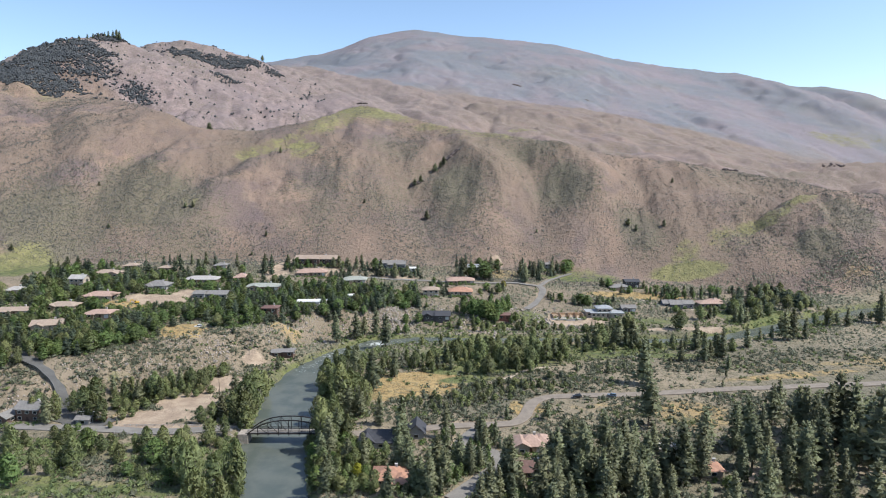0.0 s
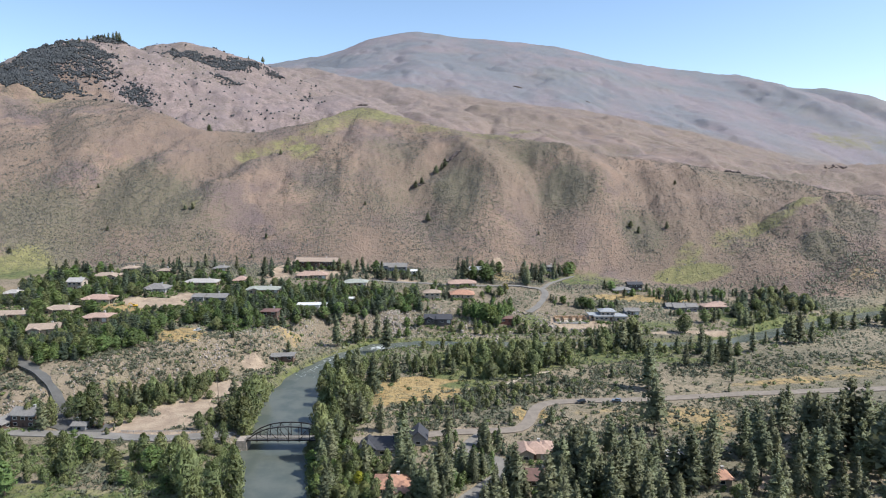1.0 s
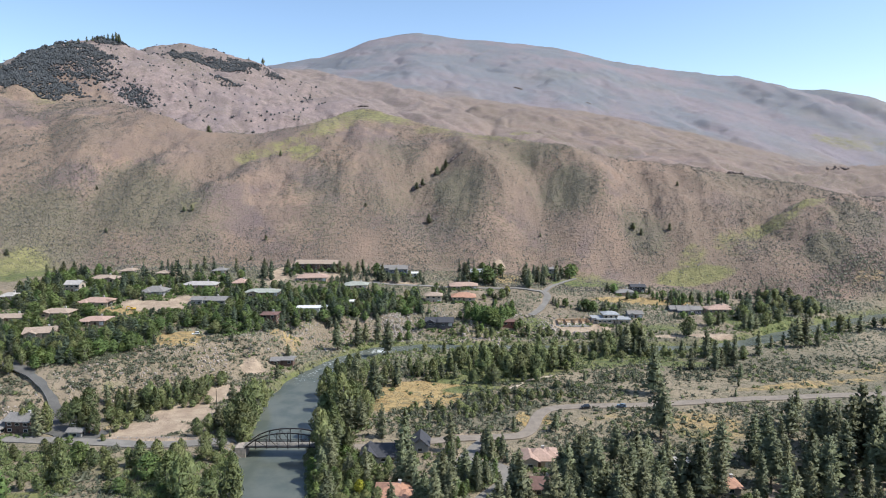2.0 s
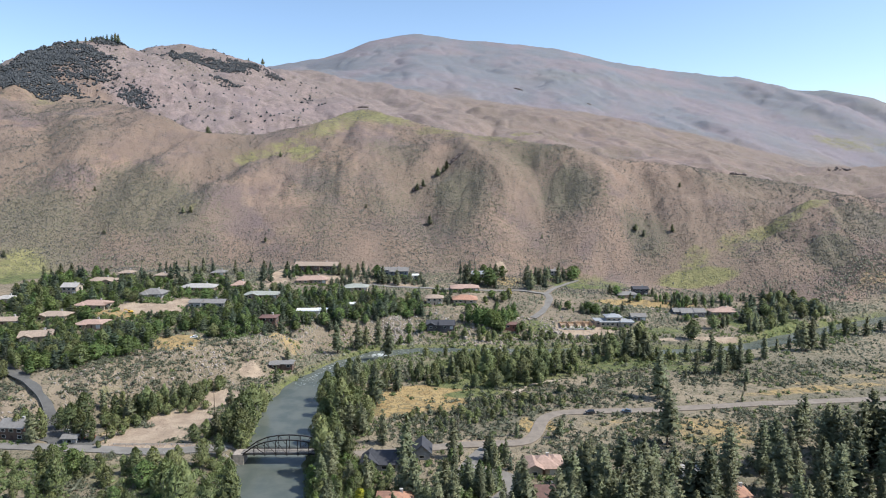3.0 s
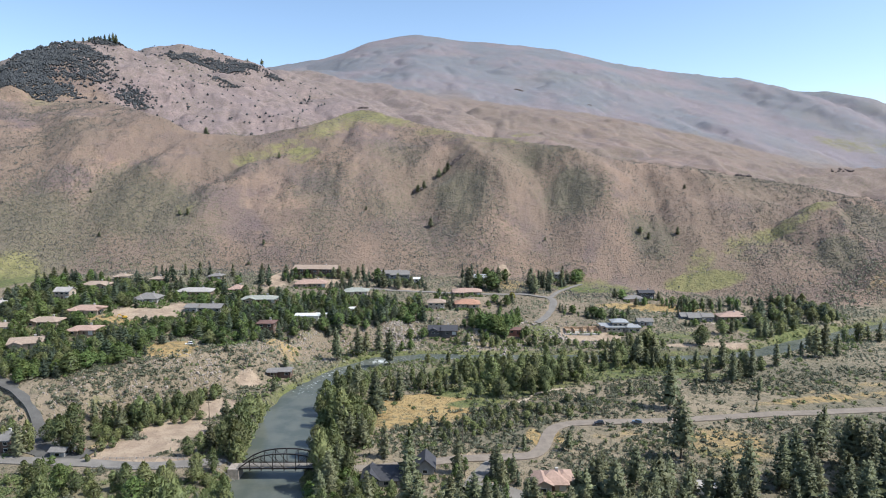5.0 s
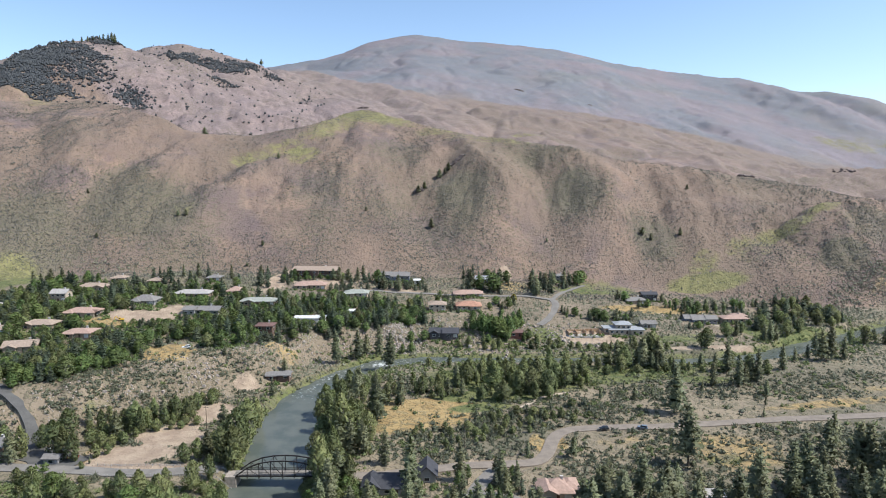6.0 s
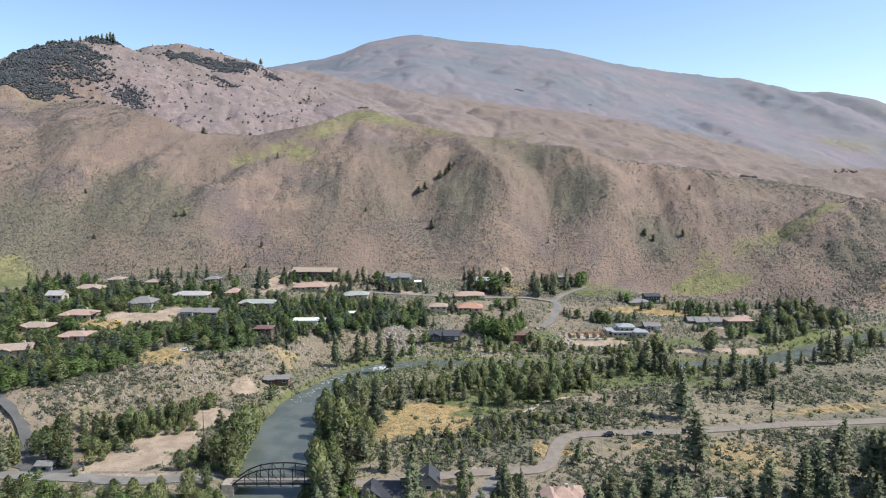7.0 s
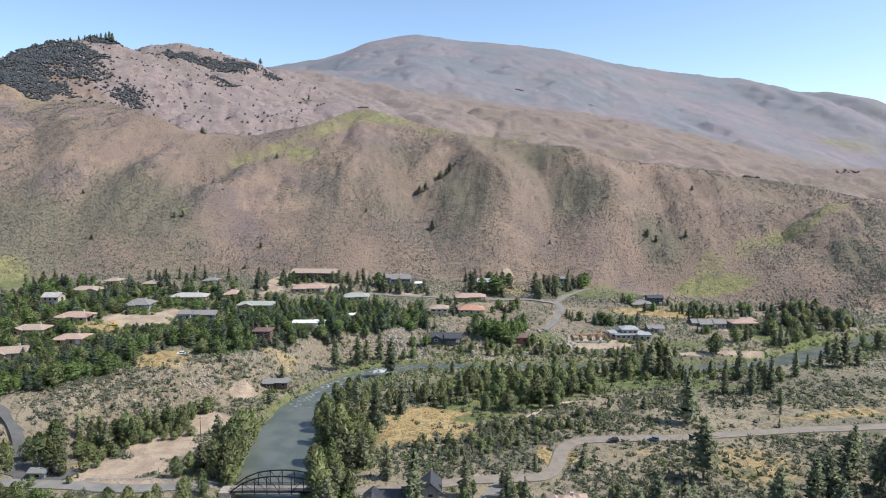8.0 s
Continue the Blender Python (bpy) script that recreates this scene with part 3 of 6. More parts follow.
def surface(name, color, vary=0.25, scale=1.0, rough=0.8, metal=0.0, bumps=0.0, per_object=0.0, grain=12.0):
    """A plain surface with variation at two scales."""
    m, nt, bsdf = material(name)
    at = nt.nodes.new("ShaderNodeTexCoord").outputs["Object"]
    wide, fine = noise_of(nt, at, scale, 3), noise_of(nt, at, scale * grain, 2)
    f = calc(nt, "ADD", calc(nt, "MULTIPLY", wide, 0.6), calc(nt, "MULTIPLY", fine, 0.4))
    dark, light = [c * (1 - vary) for c in color], [min(1, c * (1 + vary)) for c in color]
    out = mix(nt, ramp(nt, f, 0.3, 0.7), dark, light)
    if per_object:
        info = nt.nodes.new("ShaderNodeObjectInfo")
        hsv = nt.nodes.new("ShaderNodeHueSaturation")
        nt.links.new(ramp(nt, info.outputs["Random"], 0, 1, 1 - per_object, 1 + per_object), hsv.inputs["Value"])
        nt.links.new(ramp(nt, info.outputs["Random"], 0, 1, 0.5 - 0.06 * per_object, 0.5 + 0.06 * per_object), hsv.inputs["Hue"])
        nt.links.new(out, hsv.inputs["Color"])
        out = hsv.outputs["Color"]
    nt.links.new(out, bsdf.inputs["Base Color"])
    bsdf.inputs["Roughness"].default_value, bsdf.inputs["Metallic"].default_value = rough, metal
    if bumps:
        bump(nt, bsdf, f, 0.6, bumps)
    return m


def land_material():
    """Dry high-desert ground: tan soil, sage, straw and green grass, sand and stony ground by the land cover; the far
    ranges take a haze tint.
    """
    m, nt, bsdf = material("scrubland")
    geo = nt.nodes.new("ShaderNodeNewGeometry").outputs["Position"]
    cover = nt.nodes.new("ShaderNodeVertexColor")
    cover.layer_name = "cover"
    split = nt.nodes.new("ShaderNodeSeparateColor")
    nt.links.new(cover.outputs["Color"], split.inputs["Color"])
    green, sand, sage = split.outputs["Red"], split.outputs["Green"], split.outputs["Blue"]
    straw = cover.outputs["Alpha"]
    broad, mid, small, tiny = noise_of(nt, geo, 0.006, 5), noise_of(nt, geo, 0.03, 5), noise_of(nt, geo, 0.16, 4), noise_of(nt, geo, 0.9, 3)
    zone = nt.nodes.new("ShaderNodeVertexColor")
    zone.layer_name = "zone"
    parts = nt.nodes.new("ShaderNodeSeparateColor")
    nt.links.new(zone.outputs["Color"], parts.inputs["Color"])
    soil = mix(nt, ramp(nt, mid, 0.35, 0.65), (0.177, 0.122, 0.097), (0.268, 0.186, 0.137))
    soil = mix(nt, calc(nt, "MULTIPLY", ramp(nt, noise_of(nt, geo, 0.014, 6, 0.62), 0.45, 0.57), 0.85), soil, (0.140, 0.102, 0.102))
    soil = mix(nt, calc(nt, "MULTIPLY", ramp(nt, noise_of(nt, geo, 0.019, 5, 0.6), 0.50, 0.63), 0.75), soil, (0.298, 0.198, 0.138))
    soil = mix(nt, ramp(nt, broad, 0.35, 0.62), soil, (0.195, 0.140, 0.102))
    flats = mix(nt, ramp(nt, mid, 0.35, 0.65), (0.184, 0.153, 0.099), (0.272, 0.218, 0.142))
    soil = mix(nt, parts.outputs["Blue"], soil, flats)
    # granite, its grey leaned to mauve to take in distance haze
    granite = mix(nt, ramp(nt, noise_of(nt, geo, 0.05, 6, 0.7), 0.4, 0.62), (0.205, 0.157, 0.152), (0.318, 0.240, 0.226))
    granite = mix(nt, calc(nt, "MULTIPLY", ramp(nt, noise_of(nt, geo, 0.16, 6, 0.8), 0.5, 0.62), 0.6), granite, (0.085, 0.075, 0.066))
    slope = nt.nodes.new("ShaderNodeMapping")
    slope.inputs["Scale"].default_value = (1.0, 0.05, 2.4)
    nt.links.new(geo, slope.inputs["Vector"])
    uphill = slope.outputs["Vector"]
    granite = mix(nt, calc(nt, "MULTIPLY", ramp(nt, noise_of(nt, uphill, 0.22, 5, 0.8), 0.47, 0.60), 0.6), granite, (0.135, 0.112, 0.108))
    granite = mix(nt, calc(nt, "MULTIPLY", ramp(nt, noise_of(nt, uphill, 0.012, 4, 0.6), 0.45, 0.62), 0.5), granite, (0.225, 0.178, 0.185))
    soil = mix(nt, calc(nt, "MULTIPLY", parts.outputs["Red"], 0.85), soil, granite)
    # far ranges: brush tones with the blue-violet of distance haze put into the colour
    hazed_brush = mix(nt, ramp(nt, noise_of(nt, uphill, 0.0030, 5, 0.55), 0.38, 0.64), (0.158, 0.180, 0.222), (0.225, 0.196, 0.232))
    hazed_brush = mix(nt, calc(nt, "MULTIPLY", ramp(nt, noise_of(nt, uphill, 0.05, 6, 0.75), 0.46, 0.66), 0.22), hazed_brush, (0.115, 0.120, 0.130))
    hazed_brush = mix(nt, calc(nt, "MULTIPLY", ramp(nt, noise_of(nt, uphill, 0.0018, 4, 0.5), 0.54, 0.70), 0.3), hazed_brush, (0.175, 0.190, 0.160))
    soil = mix(nt, calc(nt, "MULTIPLY", parts.outputs["Green"], 0.9), soil, hazed_brush)
    soil = mix(nt, calc(nt, "MULTIPLY", ramp(nt, tiny, 0.45, 0.7), 0.5), soil, (0.27, 0.205, 0.155))
    # strong sage cover darkens the soil, brush and painted shade alike
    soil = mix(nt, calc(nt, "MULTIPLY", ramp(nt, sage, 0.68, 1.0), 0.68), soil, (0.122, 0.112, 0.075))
    # straw-coloured and green grass with ragged borders
    edge = calc(nt, "ADD", calc(nt, "MULTIPLY", small, 0.7), calc(nt, "MULTIPLY", mid, 0.6))
    k = ramp(nt, calc(nt, "ADD", straw, edge), 0.95, 1.35)
    soil = mix(nt, k, soil, mix(nt, ramp(nt, small, 0.35, 0.65), (0.30, 0.200, 0.080), (0.375, 0.265, 0.115)))
    k = ramp(nt, calc(nt, "ADD", green, edge), 0.95, 1.35)
    soil = mix(nt, k, soil, mix(nt, zone.outputs["Alpha"], mix(nt, ramp(nt, small, 0.35, 0.65), (0.085, 0.105, 0.032), (0.155, 0.160, 0.055)), mix(nt, ramp(nt, small, 0.35, 0.65), (0.162, 0.152, 0.064), (0.232, 0.208, 0.088))))
    # low sage: grey-green tufts
    tuft = ramp(nt, calc(nt, "ADD", calc(nt, "MULTIPLY", noise_of(nt, geo, 0.30, 2, 0.7), 0.65), calc(nt, "MULTIPLY", noise_of(nt, geo, 0.75, 2, 0.6), 0.35)), 0.47, 0.60)
    dense = ramp(nt, calc(nt, "ADD", sage, calc(nt, "MULTIPLY", mid, 0.7)), 0.45, 1.1)
    k = calc(nt, "MULTIPLY", calc(nt, "MULTIPLY", tuft, dense), calc(nt, "SUBTRACT", 1.0, sand, True), True)
    soil = mix(nt, calc(nt, "MULTIPLY", k, 0.7), soil, mix(nt, ramp(nt, small, 0.3, 0.7), (0.088, 0.084, 0.046), (0.150, 0.138, 0.082)))
    # bare sand and trodden earth
    k = ramp(nt, calc(nt, "ADD", sand, calc(nt, "MULTIPLY", edge, 0.6)), 0.75, 1.05)
    soil = mix(nt, k, soil, mix(nt, ramp(nt, small, 0.35, 0.65), (0.285, 0.210, 0.148), (0.385, 0.295, 0.208)))
    nt.links.new(soil, bsdf.inputs["Base Color"])
    bsdf.inputs["Roughness"].default_value = 0.95
    bump(nt, bsdf, calc(nt, "MULTIPLY", calc(nt, "ADD", tuft, small), calc(nt, "SUBTRACT", 1.0, calc(nt, "MULTIPLY", sand, 0.8), True)), 0.6, 1.0)
    return m


def water_material():
    m, nt, bsdf = material("river_water")
    geo = nt.nodes.new("ShaderNodeNewGeometry").outputs["Position"]
    foam = nt.nodes.new("ShaderNodeVertexColor")
    foam.layer_name = "foam"
    ripples = noise_of(nt, geo, 0.5, 5, 0.6)
    streak = noise_of(nt, geo, 0.08, 4)
    deep = mix(nt, ramp(nt, streak, 0.35, 0.65), (0.085, 0.098, 0.085), (0.120, 0.128, 0.108))
    k = ramp(nt, calc(nt, "ADD", foam.outputs["Color"], calc(nt, "MULTIPLY", noise_of(nt, geo, 0.45, 5, 0.7), 0.9)), 0.95, 1.25)
    nt.links.new(mix(nt, k, deep, (0.62, 0.64, 0.62)), bsdf.inputs["Base Color"])
    nt.links.new(ramp(nt, k, 0, 1, 0.22, 0.7), bsdf.inputs["Roughness"])
    bsdf.inputs["IOR"].default_value = 1.33
    bump(nt, bsdf, ripples, 0.25, 0.25)
    return m


M_LAND, M_WATER = land_material(), water_material()


# ---- the ground: one sheet, finer where the valley lies ahead ----
def bluff_at(x, y):
    d, side, _ = line_distance(x, y, BLUFF)
    return d * side


# grass along the gully beside the knob and on the crest; dark brush, its colour also painting in shade on the
# turned-away faces
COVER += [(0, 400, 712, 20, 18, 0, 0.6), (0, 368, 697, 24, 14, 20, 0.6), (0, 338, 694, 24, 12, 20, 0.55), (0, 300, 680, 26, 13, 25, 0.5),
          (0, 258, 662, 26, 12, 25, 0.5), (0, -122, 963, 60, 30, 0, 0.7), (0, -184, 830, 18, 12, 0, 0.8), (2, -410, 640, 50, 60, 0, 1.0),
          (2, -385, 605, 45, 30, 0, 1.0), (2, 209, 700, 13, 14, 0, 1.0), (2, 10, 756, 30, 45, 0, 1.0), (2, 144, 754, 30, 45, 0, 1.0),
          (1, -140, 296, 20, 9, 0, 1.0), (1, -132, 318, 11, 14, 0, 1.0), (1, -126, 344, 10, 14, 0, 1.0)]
COVER += [(3, -166, 394, 15, 12, 0, 1.0), (3, -14, 353, 28, 13, 8, 1.0), (3, -30, 331, 13, 14, 0, 1.0), (0, 14, 351, 17, 6, 10, 1.0), (0, 60, 398, 34, 10, 8, 1.0),
          (0, 112, 402, 28, 12, 0, 0.95), (0, 34, 400, 56, 26, 0, 0.75), (0, 148, 391, 20, 7, 0, 0.9), (0, 256, 489, 26, 8, 25, 1.0), (0, 164, 482, 24, 6, 0, 0.9), (0, 38, 469, 16, 5, 0, 0.9),
          (3, 205, 352, 55, 6, 10, 0.6), (0, -380, 562, 30, 38, 0, 0.9), (0, 252, 638, 42, 12, 0, 0.9), (0, 126, 606, 34, 10, 0, 0.9), (3, 172, 560, 48, 8, 0, 1.0), (1, -118, 384, 9, 6, 0, 0.6)]
# meadow grass beyond the road and on the river flat, a darker patch on the slope above the houses
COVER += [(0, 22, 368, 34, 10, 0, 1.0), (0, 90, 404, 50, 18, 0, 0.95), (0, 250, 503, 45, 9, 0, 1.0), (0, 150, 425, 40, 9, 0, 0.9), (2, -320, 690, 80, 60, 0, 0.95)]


def cover_at(x, y):
    c = np.zeros((len(x), 4))
    c[:, 2] = 0.42 + 0.4 * fbm(x / 120, y / 120, 3, 201) + 0.18 * smooth((bluff_at(x, y) * -1 + 15) / 40) * (y < 560)
    c[:, 2] += (0.55 - c[:, 2]) * smooth((y - 1200) / 500)
    d, _, share = line_distance(x, y, RIVER)
    c[:, 0] = 0.62 * smooth((river_at(share)[0] + 11 - d) / 8)
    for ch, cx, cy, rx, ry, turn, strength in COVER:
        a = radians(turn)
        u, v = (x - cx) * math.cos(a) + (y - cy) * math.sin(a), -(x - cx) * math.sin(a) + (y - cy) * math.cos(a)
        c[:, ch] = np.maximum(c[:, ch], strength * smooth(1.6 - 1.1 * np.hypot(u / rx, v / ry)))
    return np.clip(c, 0, 1)


def zone_at(x, y):
    """Bare granite on the rocky mountain, haze-tinted brush on the ranges behind, flats by the river."""
    c = np.ones((len(x), 4))
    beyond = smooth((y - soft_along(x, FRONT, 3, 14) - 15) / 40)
    # share of the haze tint, growing with distance
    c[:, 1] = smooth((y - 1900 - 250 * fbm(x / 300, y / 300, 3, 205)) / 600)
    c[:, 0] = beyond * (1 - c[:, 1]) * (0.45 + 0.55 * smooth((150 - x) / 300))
    c[:, 2] = np.maximum(smooth((20 - bluff_at(x, y)) / 20) * (y < 700), 0.7 * smooth((soft_along(x, FRONT, 1, 14) - y) / 40))
    c[:, 3] = smooth((y - soft_along(x, FRONT, 1, 14) + 20) / 30)
    return c


def mesh_of(name, verts, faces, mat, soft=True):
    me = bpy.data.meshes.new(name)
    me.from_pydata(verts.tolist() if hasattr(verts, "tolist") else verts, [], faces.tolist() if hasattr(faces, "tolist") else faces)
    if mat:
        me.materials.append(mat)
    if soft:
        me.polygons.foreach_set("use_smooth", np.ones(len(me.polygons), bool))
    me.update()
    return me


def build_ground():
    ahead = np.concatenate([np.linspace(-180, -42, 40, endpoint=False), np.linspace(-42, 42, 530), np.linspace(42, 180, 41)[1:-1]])
    radii = np.concatenate([[0.02, 15, 35, 60, 90, 110], 125 * (4960 / 125) ** np.linspace(0, 1, 520)])
    a, r = np.meshgrid(np.radians(ahead), radii)
    x, y = (r * np.sin(a)).ravel(), (r * np.cos(a)).ravel()
    z = ground_height(x, y)
    n, k = len(radii), len(ahead)
    i, j = np.meshgrid(np.arange(n - 1), np.arange(k), indexing="ij")
    i, j = i.ravel(), j.ravel()
    jj = (j + 1) % k
    faces = np.stack([i * k + j, i * k + jj, (i + 1) * k + jj, (i + 1) * k + j], 1)
    me = bpy.data.meshes.new("ground")
    me.vertices.add(len(x))
    me.vertices.foreach_set("co", np.stack([x, y, z], 1).ravel())
    me.loops.add(faces.size)
    me.loops.foreach_set("vertex_index", faces.ravel())
    me.polygons.add(len(faces))
    me.polygons.foreach_set("loop_start", np.arange(len(faces)) * 4)
    me.update(calc_edges=True)
    me.polygons.foreach_set("use_smooth", np.ones(len(faces), bool))
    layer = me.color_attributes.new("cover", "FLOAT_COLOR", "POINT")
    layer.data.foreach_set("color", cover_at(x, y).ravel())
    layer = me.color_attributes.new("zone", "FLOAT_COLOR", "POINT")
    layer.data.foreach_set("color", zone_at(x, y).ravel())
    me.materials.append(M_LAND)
    me.validate()
    return tagged(new("ground", me), "dry brown hills and a green river valley with sagebrush", "ground", kind="structure")


def build_water():
    pts = np.array(RIVER, float)
    run = np.concatenate([[0], np.cumsum(np.hypot(*(pts[1:, :2] - pts[:-1, :2]).T))])
    s = np.concatenate([np.arange(0, 640, 30), np.arange(640, run[-1], 3.0)])
    cx, cy, level = (np.interp(s, run, pts[:, c]) for c in (0, 1, 3))
    for _ in range(6):
        cx[1:-1], cy[1:-1] = (cx[:-2] + 2 * cx[1:-1] + cx[2:]) / 4, (cy[:-2] + 2 * cy[1:-1] + cy[2:]) / 4
    tx, ty = np.gradient(cx), np.gradient(cy)
    l = np.hypot(tx, ty)
    across = np.linspace(-19, 19, 13)
    verts = np.stack([(cx[:, None] - (ty / l)[:, None] * across), (cy[:, None] + (tx / l)[:, None] * across), np.repeat(level[:, None], 13, 1)], 2).reshape(-1, 3)
    i, j = np.meshgrid(np.arange(len(s) - 1), np.arange(12), indexing="ij")
    i, j = i.ravel(), j.ravel()
    faces = np.stack([i * 13 + j, (i + 1) * 13 + j, (i + 1) * 13 + j + 1, i * 13 + j + 1], 1)
    me = mesh_of("water", verts, faces, M_WATER)
    foam = me.color_attributes.new("foam", "FLOAT_COLOR", "POINT")
    v = verts
    f = 0.7 * np.exp(-((v[:, 0] + 46) / 11) ** 2 - ((v[:, 1] - 433) / 9) ** 2)
    bank, side, share = line_distance(v[:, 0], v[:, 1], RIVER)
    f = np.maximum(f, 0.46 * smooth((v[:, 1] - 335) / 40) * (v[:, 0] < -40))
    f = np.maximum(f, 0.54 * np.exp(-((bank * side - 6) / 2.2) ** 2) * smooth((v[:, 1] - 350) / 30) * (v[:, 0] < -50))
    f = np.maximum(f, 0.48 * (np.abs(v[:, 0] - 0) < 60) * (v[:, 1] > 425))
    foam.data.foreach_set("color", np.repeat(f[:, None], 4, 1).ravel())
    return tagged(new("water", me), "grey-green river with small white rapids", "river", kind="structure")


build_ground()
build_water()

# ---- more materials ----
def foliage(name, dark, light, vary=0.25):
    m, nt, bsdf = material(name)
    island = nt.nodes.new("ShaderNodeNewGeometry").outputs["Random Per Island"]
    info = nt.nodes.new("ShaderNodeObjectInfo").outputs["Random"]
    hsv = nt.nodes.new("ShaderNodeHueSaturation")
    nt.links.new(mix(nt, island, dark, light), hsv.inputs["Color"])
    nt.links.new(ramp(nt, info, 0, 1, 1 - vary, 1 + vary), hsv.inputs["Value"])
    nt.links.new(ramp(nt, calc(nt, "FRACT", calc(nt, "MULTIPLY", info, 7.3)), 0, 1, 0.485, 0.515), hsv.inputs["Hue"])
    nt.links.new(hsv.outputs["Color"], bsdf.inputs["Base Color"])
    bsdf.inputs["Roughness"].default_value = 0.65
    # leaves let some light through
    thin = nt.nodes.new("ShaderNodeBsdfTranslucent")
    nt.links.new(hsv.outputs["Color"], thin.inputs["Color"])
    both = nt.nodes.new("ShaderNodeMixShader")
    both.inputs["Fac"].default_value = 0.36
    out = next(n for n in nt.nodes if n.type == "OUTPUT_MATERIAL")
    nt.links.new(bsdf.outputs["BSDF"], both.inputs[1])
    nt.links.new(thin.outputs["BSDF"], both.inputs[2])
    nt.links.new(both.outputs["Shader"], out.inputs["Surface"])
    return m


M_NEEDLES = foliage("pine_needles", (0.148, 0.16, 0.09), (0.25, 0.264, 0.142))
M_SPRUCE = foliage("spruce_needles", (0.072, 0.096, 0.06), (0.136, 0.168, 0.102))
M_LEAVES = foliage("cottonwood_leaves", (0.118, 0.14, 0.056), (0.214, 0.238, 0.092))
M_GARDEN = foliage("garden_leaves", (0.084, 0.124, 0.036), (0.172, 0.228, 0.066))
M_POPLAR = foliage("poplar_leaves", (0.082, 0.126, 0.04), (0.176, 0.236, 0.078))
M_YELLOW = foliage("yellow_leaves", (0.20, 0.19, 0.015), (0.38, 0.34, 0.03))
M_SAGE = foliage("sage_leaves", (0.114, 0.118, 0.072), (0.212, 0.208, 0.132))
M_HILL_BRUSH = foliage("hill_brush_leaves", (0.106, 0.104, 0.084), (0.176, 0.164, 0.134))
M_WILLOW = foliage("willow_leaves", (0.122, 0.142, 0.054), (0.22, 0.242, 0.092))
M_JUNIPER = foliage("juniper_needles", (0.052, 0.058, 0.062), (0.098, 0.104, 0.108))
M_DARK_JUNIPER = foliage("dark_juniper_needles", (0.078, 0.096, 0.062), (0.15, 0.168, 0.104))
M_BARK = surface("bark", (0.13, 0.095, 0.07), 0.3, 2.0, 0.9)
M_PALE_BARK = surface("pale_bark", (0.27, 0.24, 0.2), 0.3, 2.0, 0.9)
M_STONE = surface("granite", (0.35, 0.30, 0.25), 0.3, 0.7, 0.9, per_object=0.2)
M_ASPHALT = surface("asphalt", (0.10, 0.095, 0.088), 0.22, 0.25, 0.9)
M_OLD_ASPHALT = surface("weathered_asphalt", (0.20, 0.182, 0.16), 0.2, 0.2, 0.92)
M_PALE_ROAD = surface("gravelled_road", (0.225, 0.186, 0.148), 0.2, 0.25, 0.93)
M_PATH = surface("trodden_path", (0.42, 0.34, 0.26), 0.2, 0.4, 0.95)
M_STEEL = surface("dark_painted_steel", (0.035, 0.028, 0.026), 0.35, 1.5, 0.55, 0.3)
M_CONCRETE = surface("concrete", (0.42, 0.40, 0.37), 0.2, 0.8, 0.9)
M_TIMBER = surface("new_timber", (0.46, 0.31, 0.19), 0.25, 1.5, 0.8)
M_BROWN_WOOD = surface("brown_wood", (0.085, 0.048, 0.035), 0.3, 1.2, 0.8)
M_GLASS = surface("dark_window_glass", (0.02, 0.025, 0.03), 0.1, 1.0, 0.08)
M_FRAME = surface("window_frame_paint", (0.62, 0.60, 0.56), 0.08, 1.0, 0.6)
M_RUBBER = surface("rubber", (0.02, 0.02, 0.02), 0.2, 3.0, 0.85)
M_CHROME = surface("wheel_alloy", (0.5, 0.5, 0.5), 0.1, 3.0, 0.35, 0.9)
M_YELLOW_PAINT = surface("yellow_machine_paint", (0.62, 0.38, 0.03), 0.15, 1.5, 0.45)
M_WHITE_PAINT = surface("white_paint", (0.78, 0.78, 0.76), 0.06, 1.0, 0.5)
WALLS = {n: surface(n + "_wall", c, 0.12, 0.6, 0.85) for n, c in dict(
    tan=(0.34, 0.26, 0.19), grey=(0.29, 0.28, 0.27), white=(0.66, 0.64, 0.60), brown=(0.12, 0.075, 0.055), dark=(0.085, 0.075, 0.075),
    slate=(0.16, 0.17, 0.20), red=(0.26, 0.10, 0.07), cream=(0.44, 0.36, 0.28), blue=(0.30, 0.36, 0.42)).items()}
ROOFS = {n: surface(n + "_roof", c, 0.22, 0.9, 0.8, grain=6.0) for n, c in dict(
    tan=(0.33, 0.25, 0.19), grey=(0.20, 0.185, 0.17), pale=(0.37, 0.34, 0.31), pink=(0.37, 0.25, 0.195), orange=(0.38, 0.205, 0.135),
    dark=(0.05, 0.05, 0.057), brown=(0.15, 0.085, 0.07), green=(0.30, 0.305, 0.26), white=(0.62, 0.61, 0.58), blue=(0.30, 0.305, 0.31)).items()}


# ---- small builders ----
def box(bm, cx, cy, cz, sx, sy, sz, m=None):
    """A box with its middle at c and the full sizes s."""
    v = [bm.verts.new((cx + sx * (i - 0.5), cy + sy * (j - 0.5), cz + sz * (k - 0.5))) for k in (0, 1) for j in (0, 1) for i in (0, 1)]
    for f in ((0, 2, 3, 1), (4, 5, 7, 6), (0, 1, 5, 4), (2, 6, 7, 3), (0, 4, 6, 2), (1, 3, 7, 5)):
        bm.faces.new([v[i] for i in f])
    if m:
        bmesh.ops.transform(bm, matrix=m, verts=v)
    return v


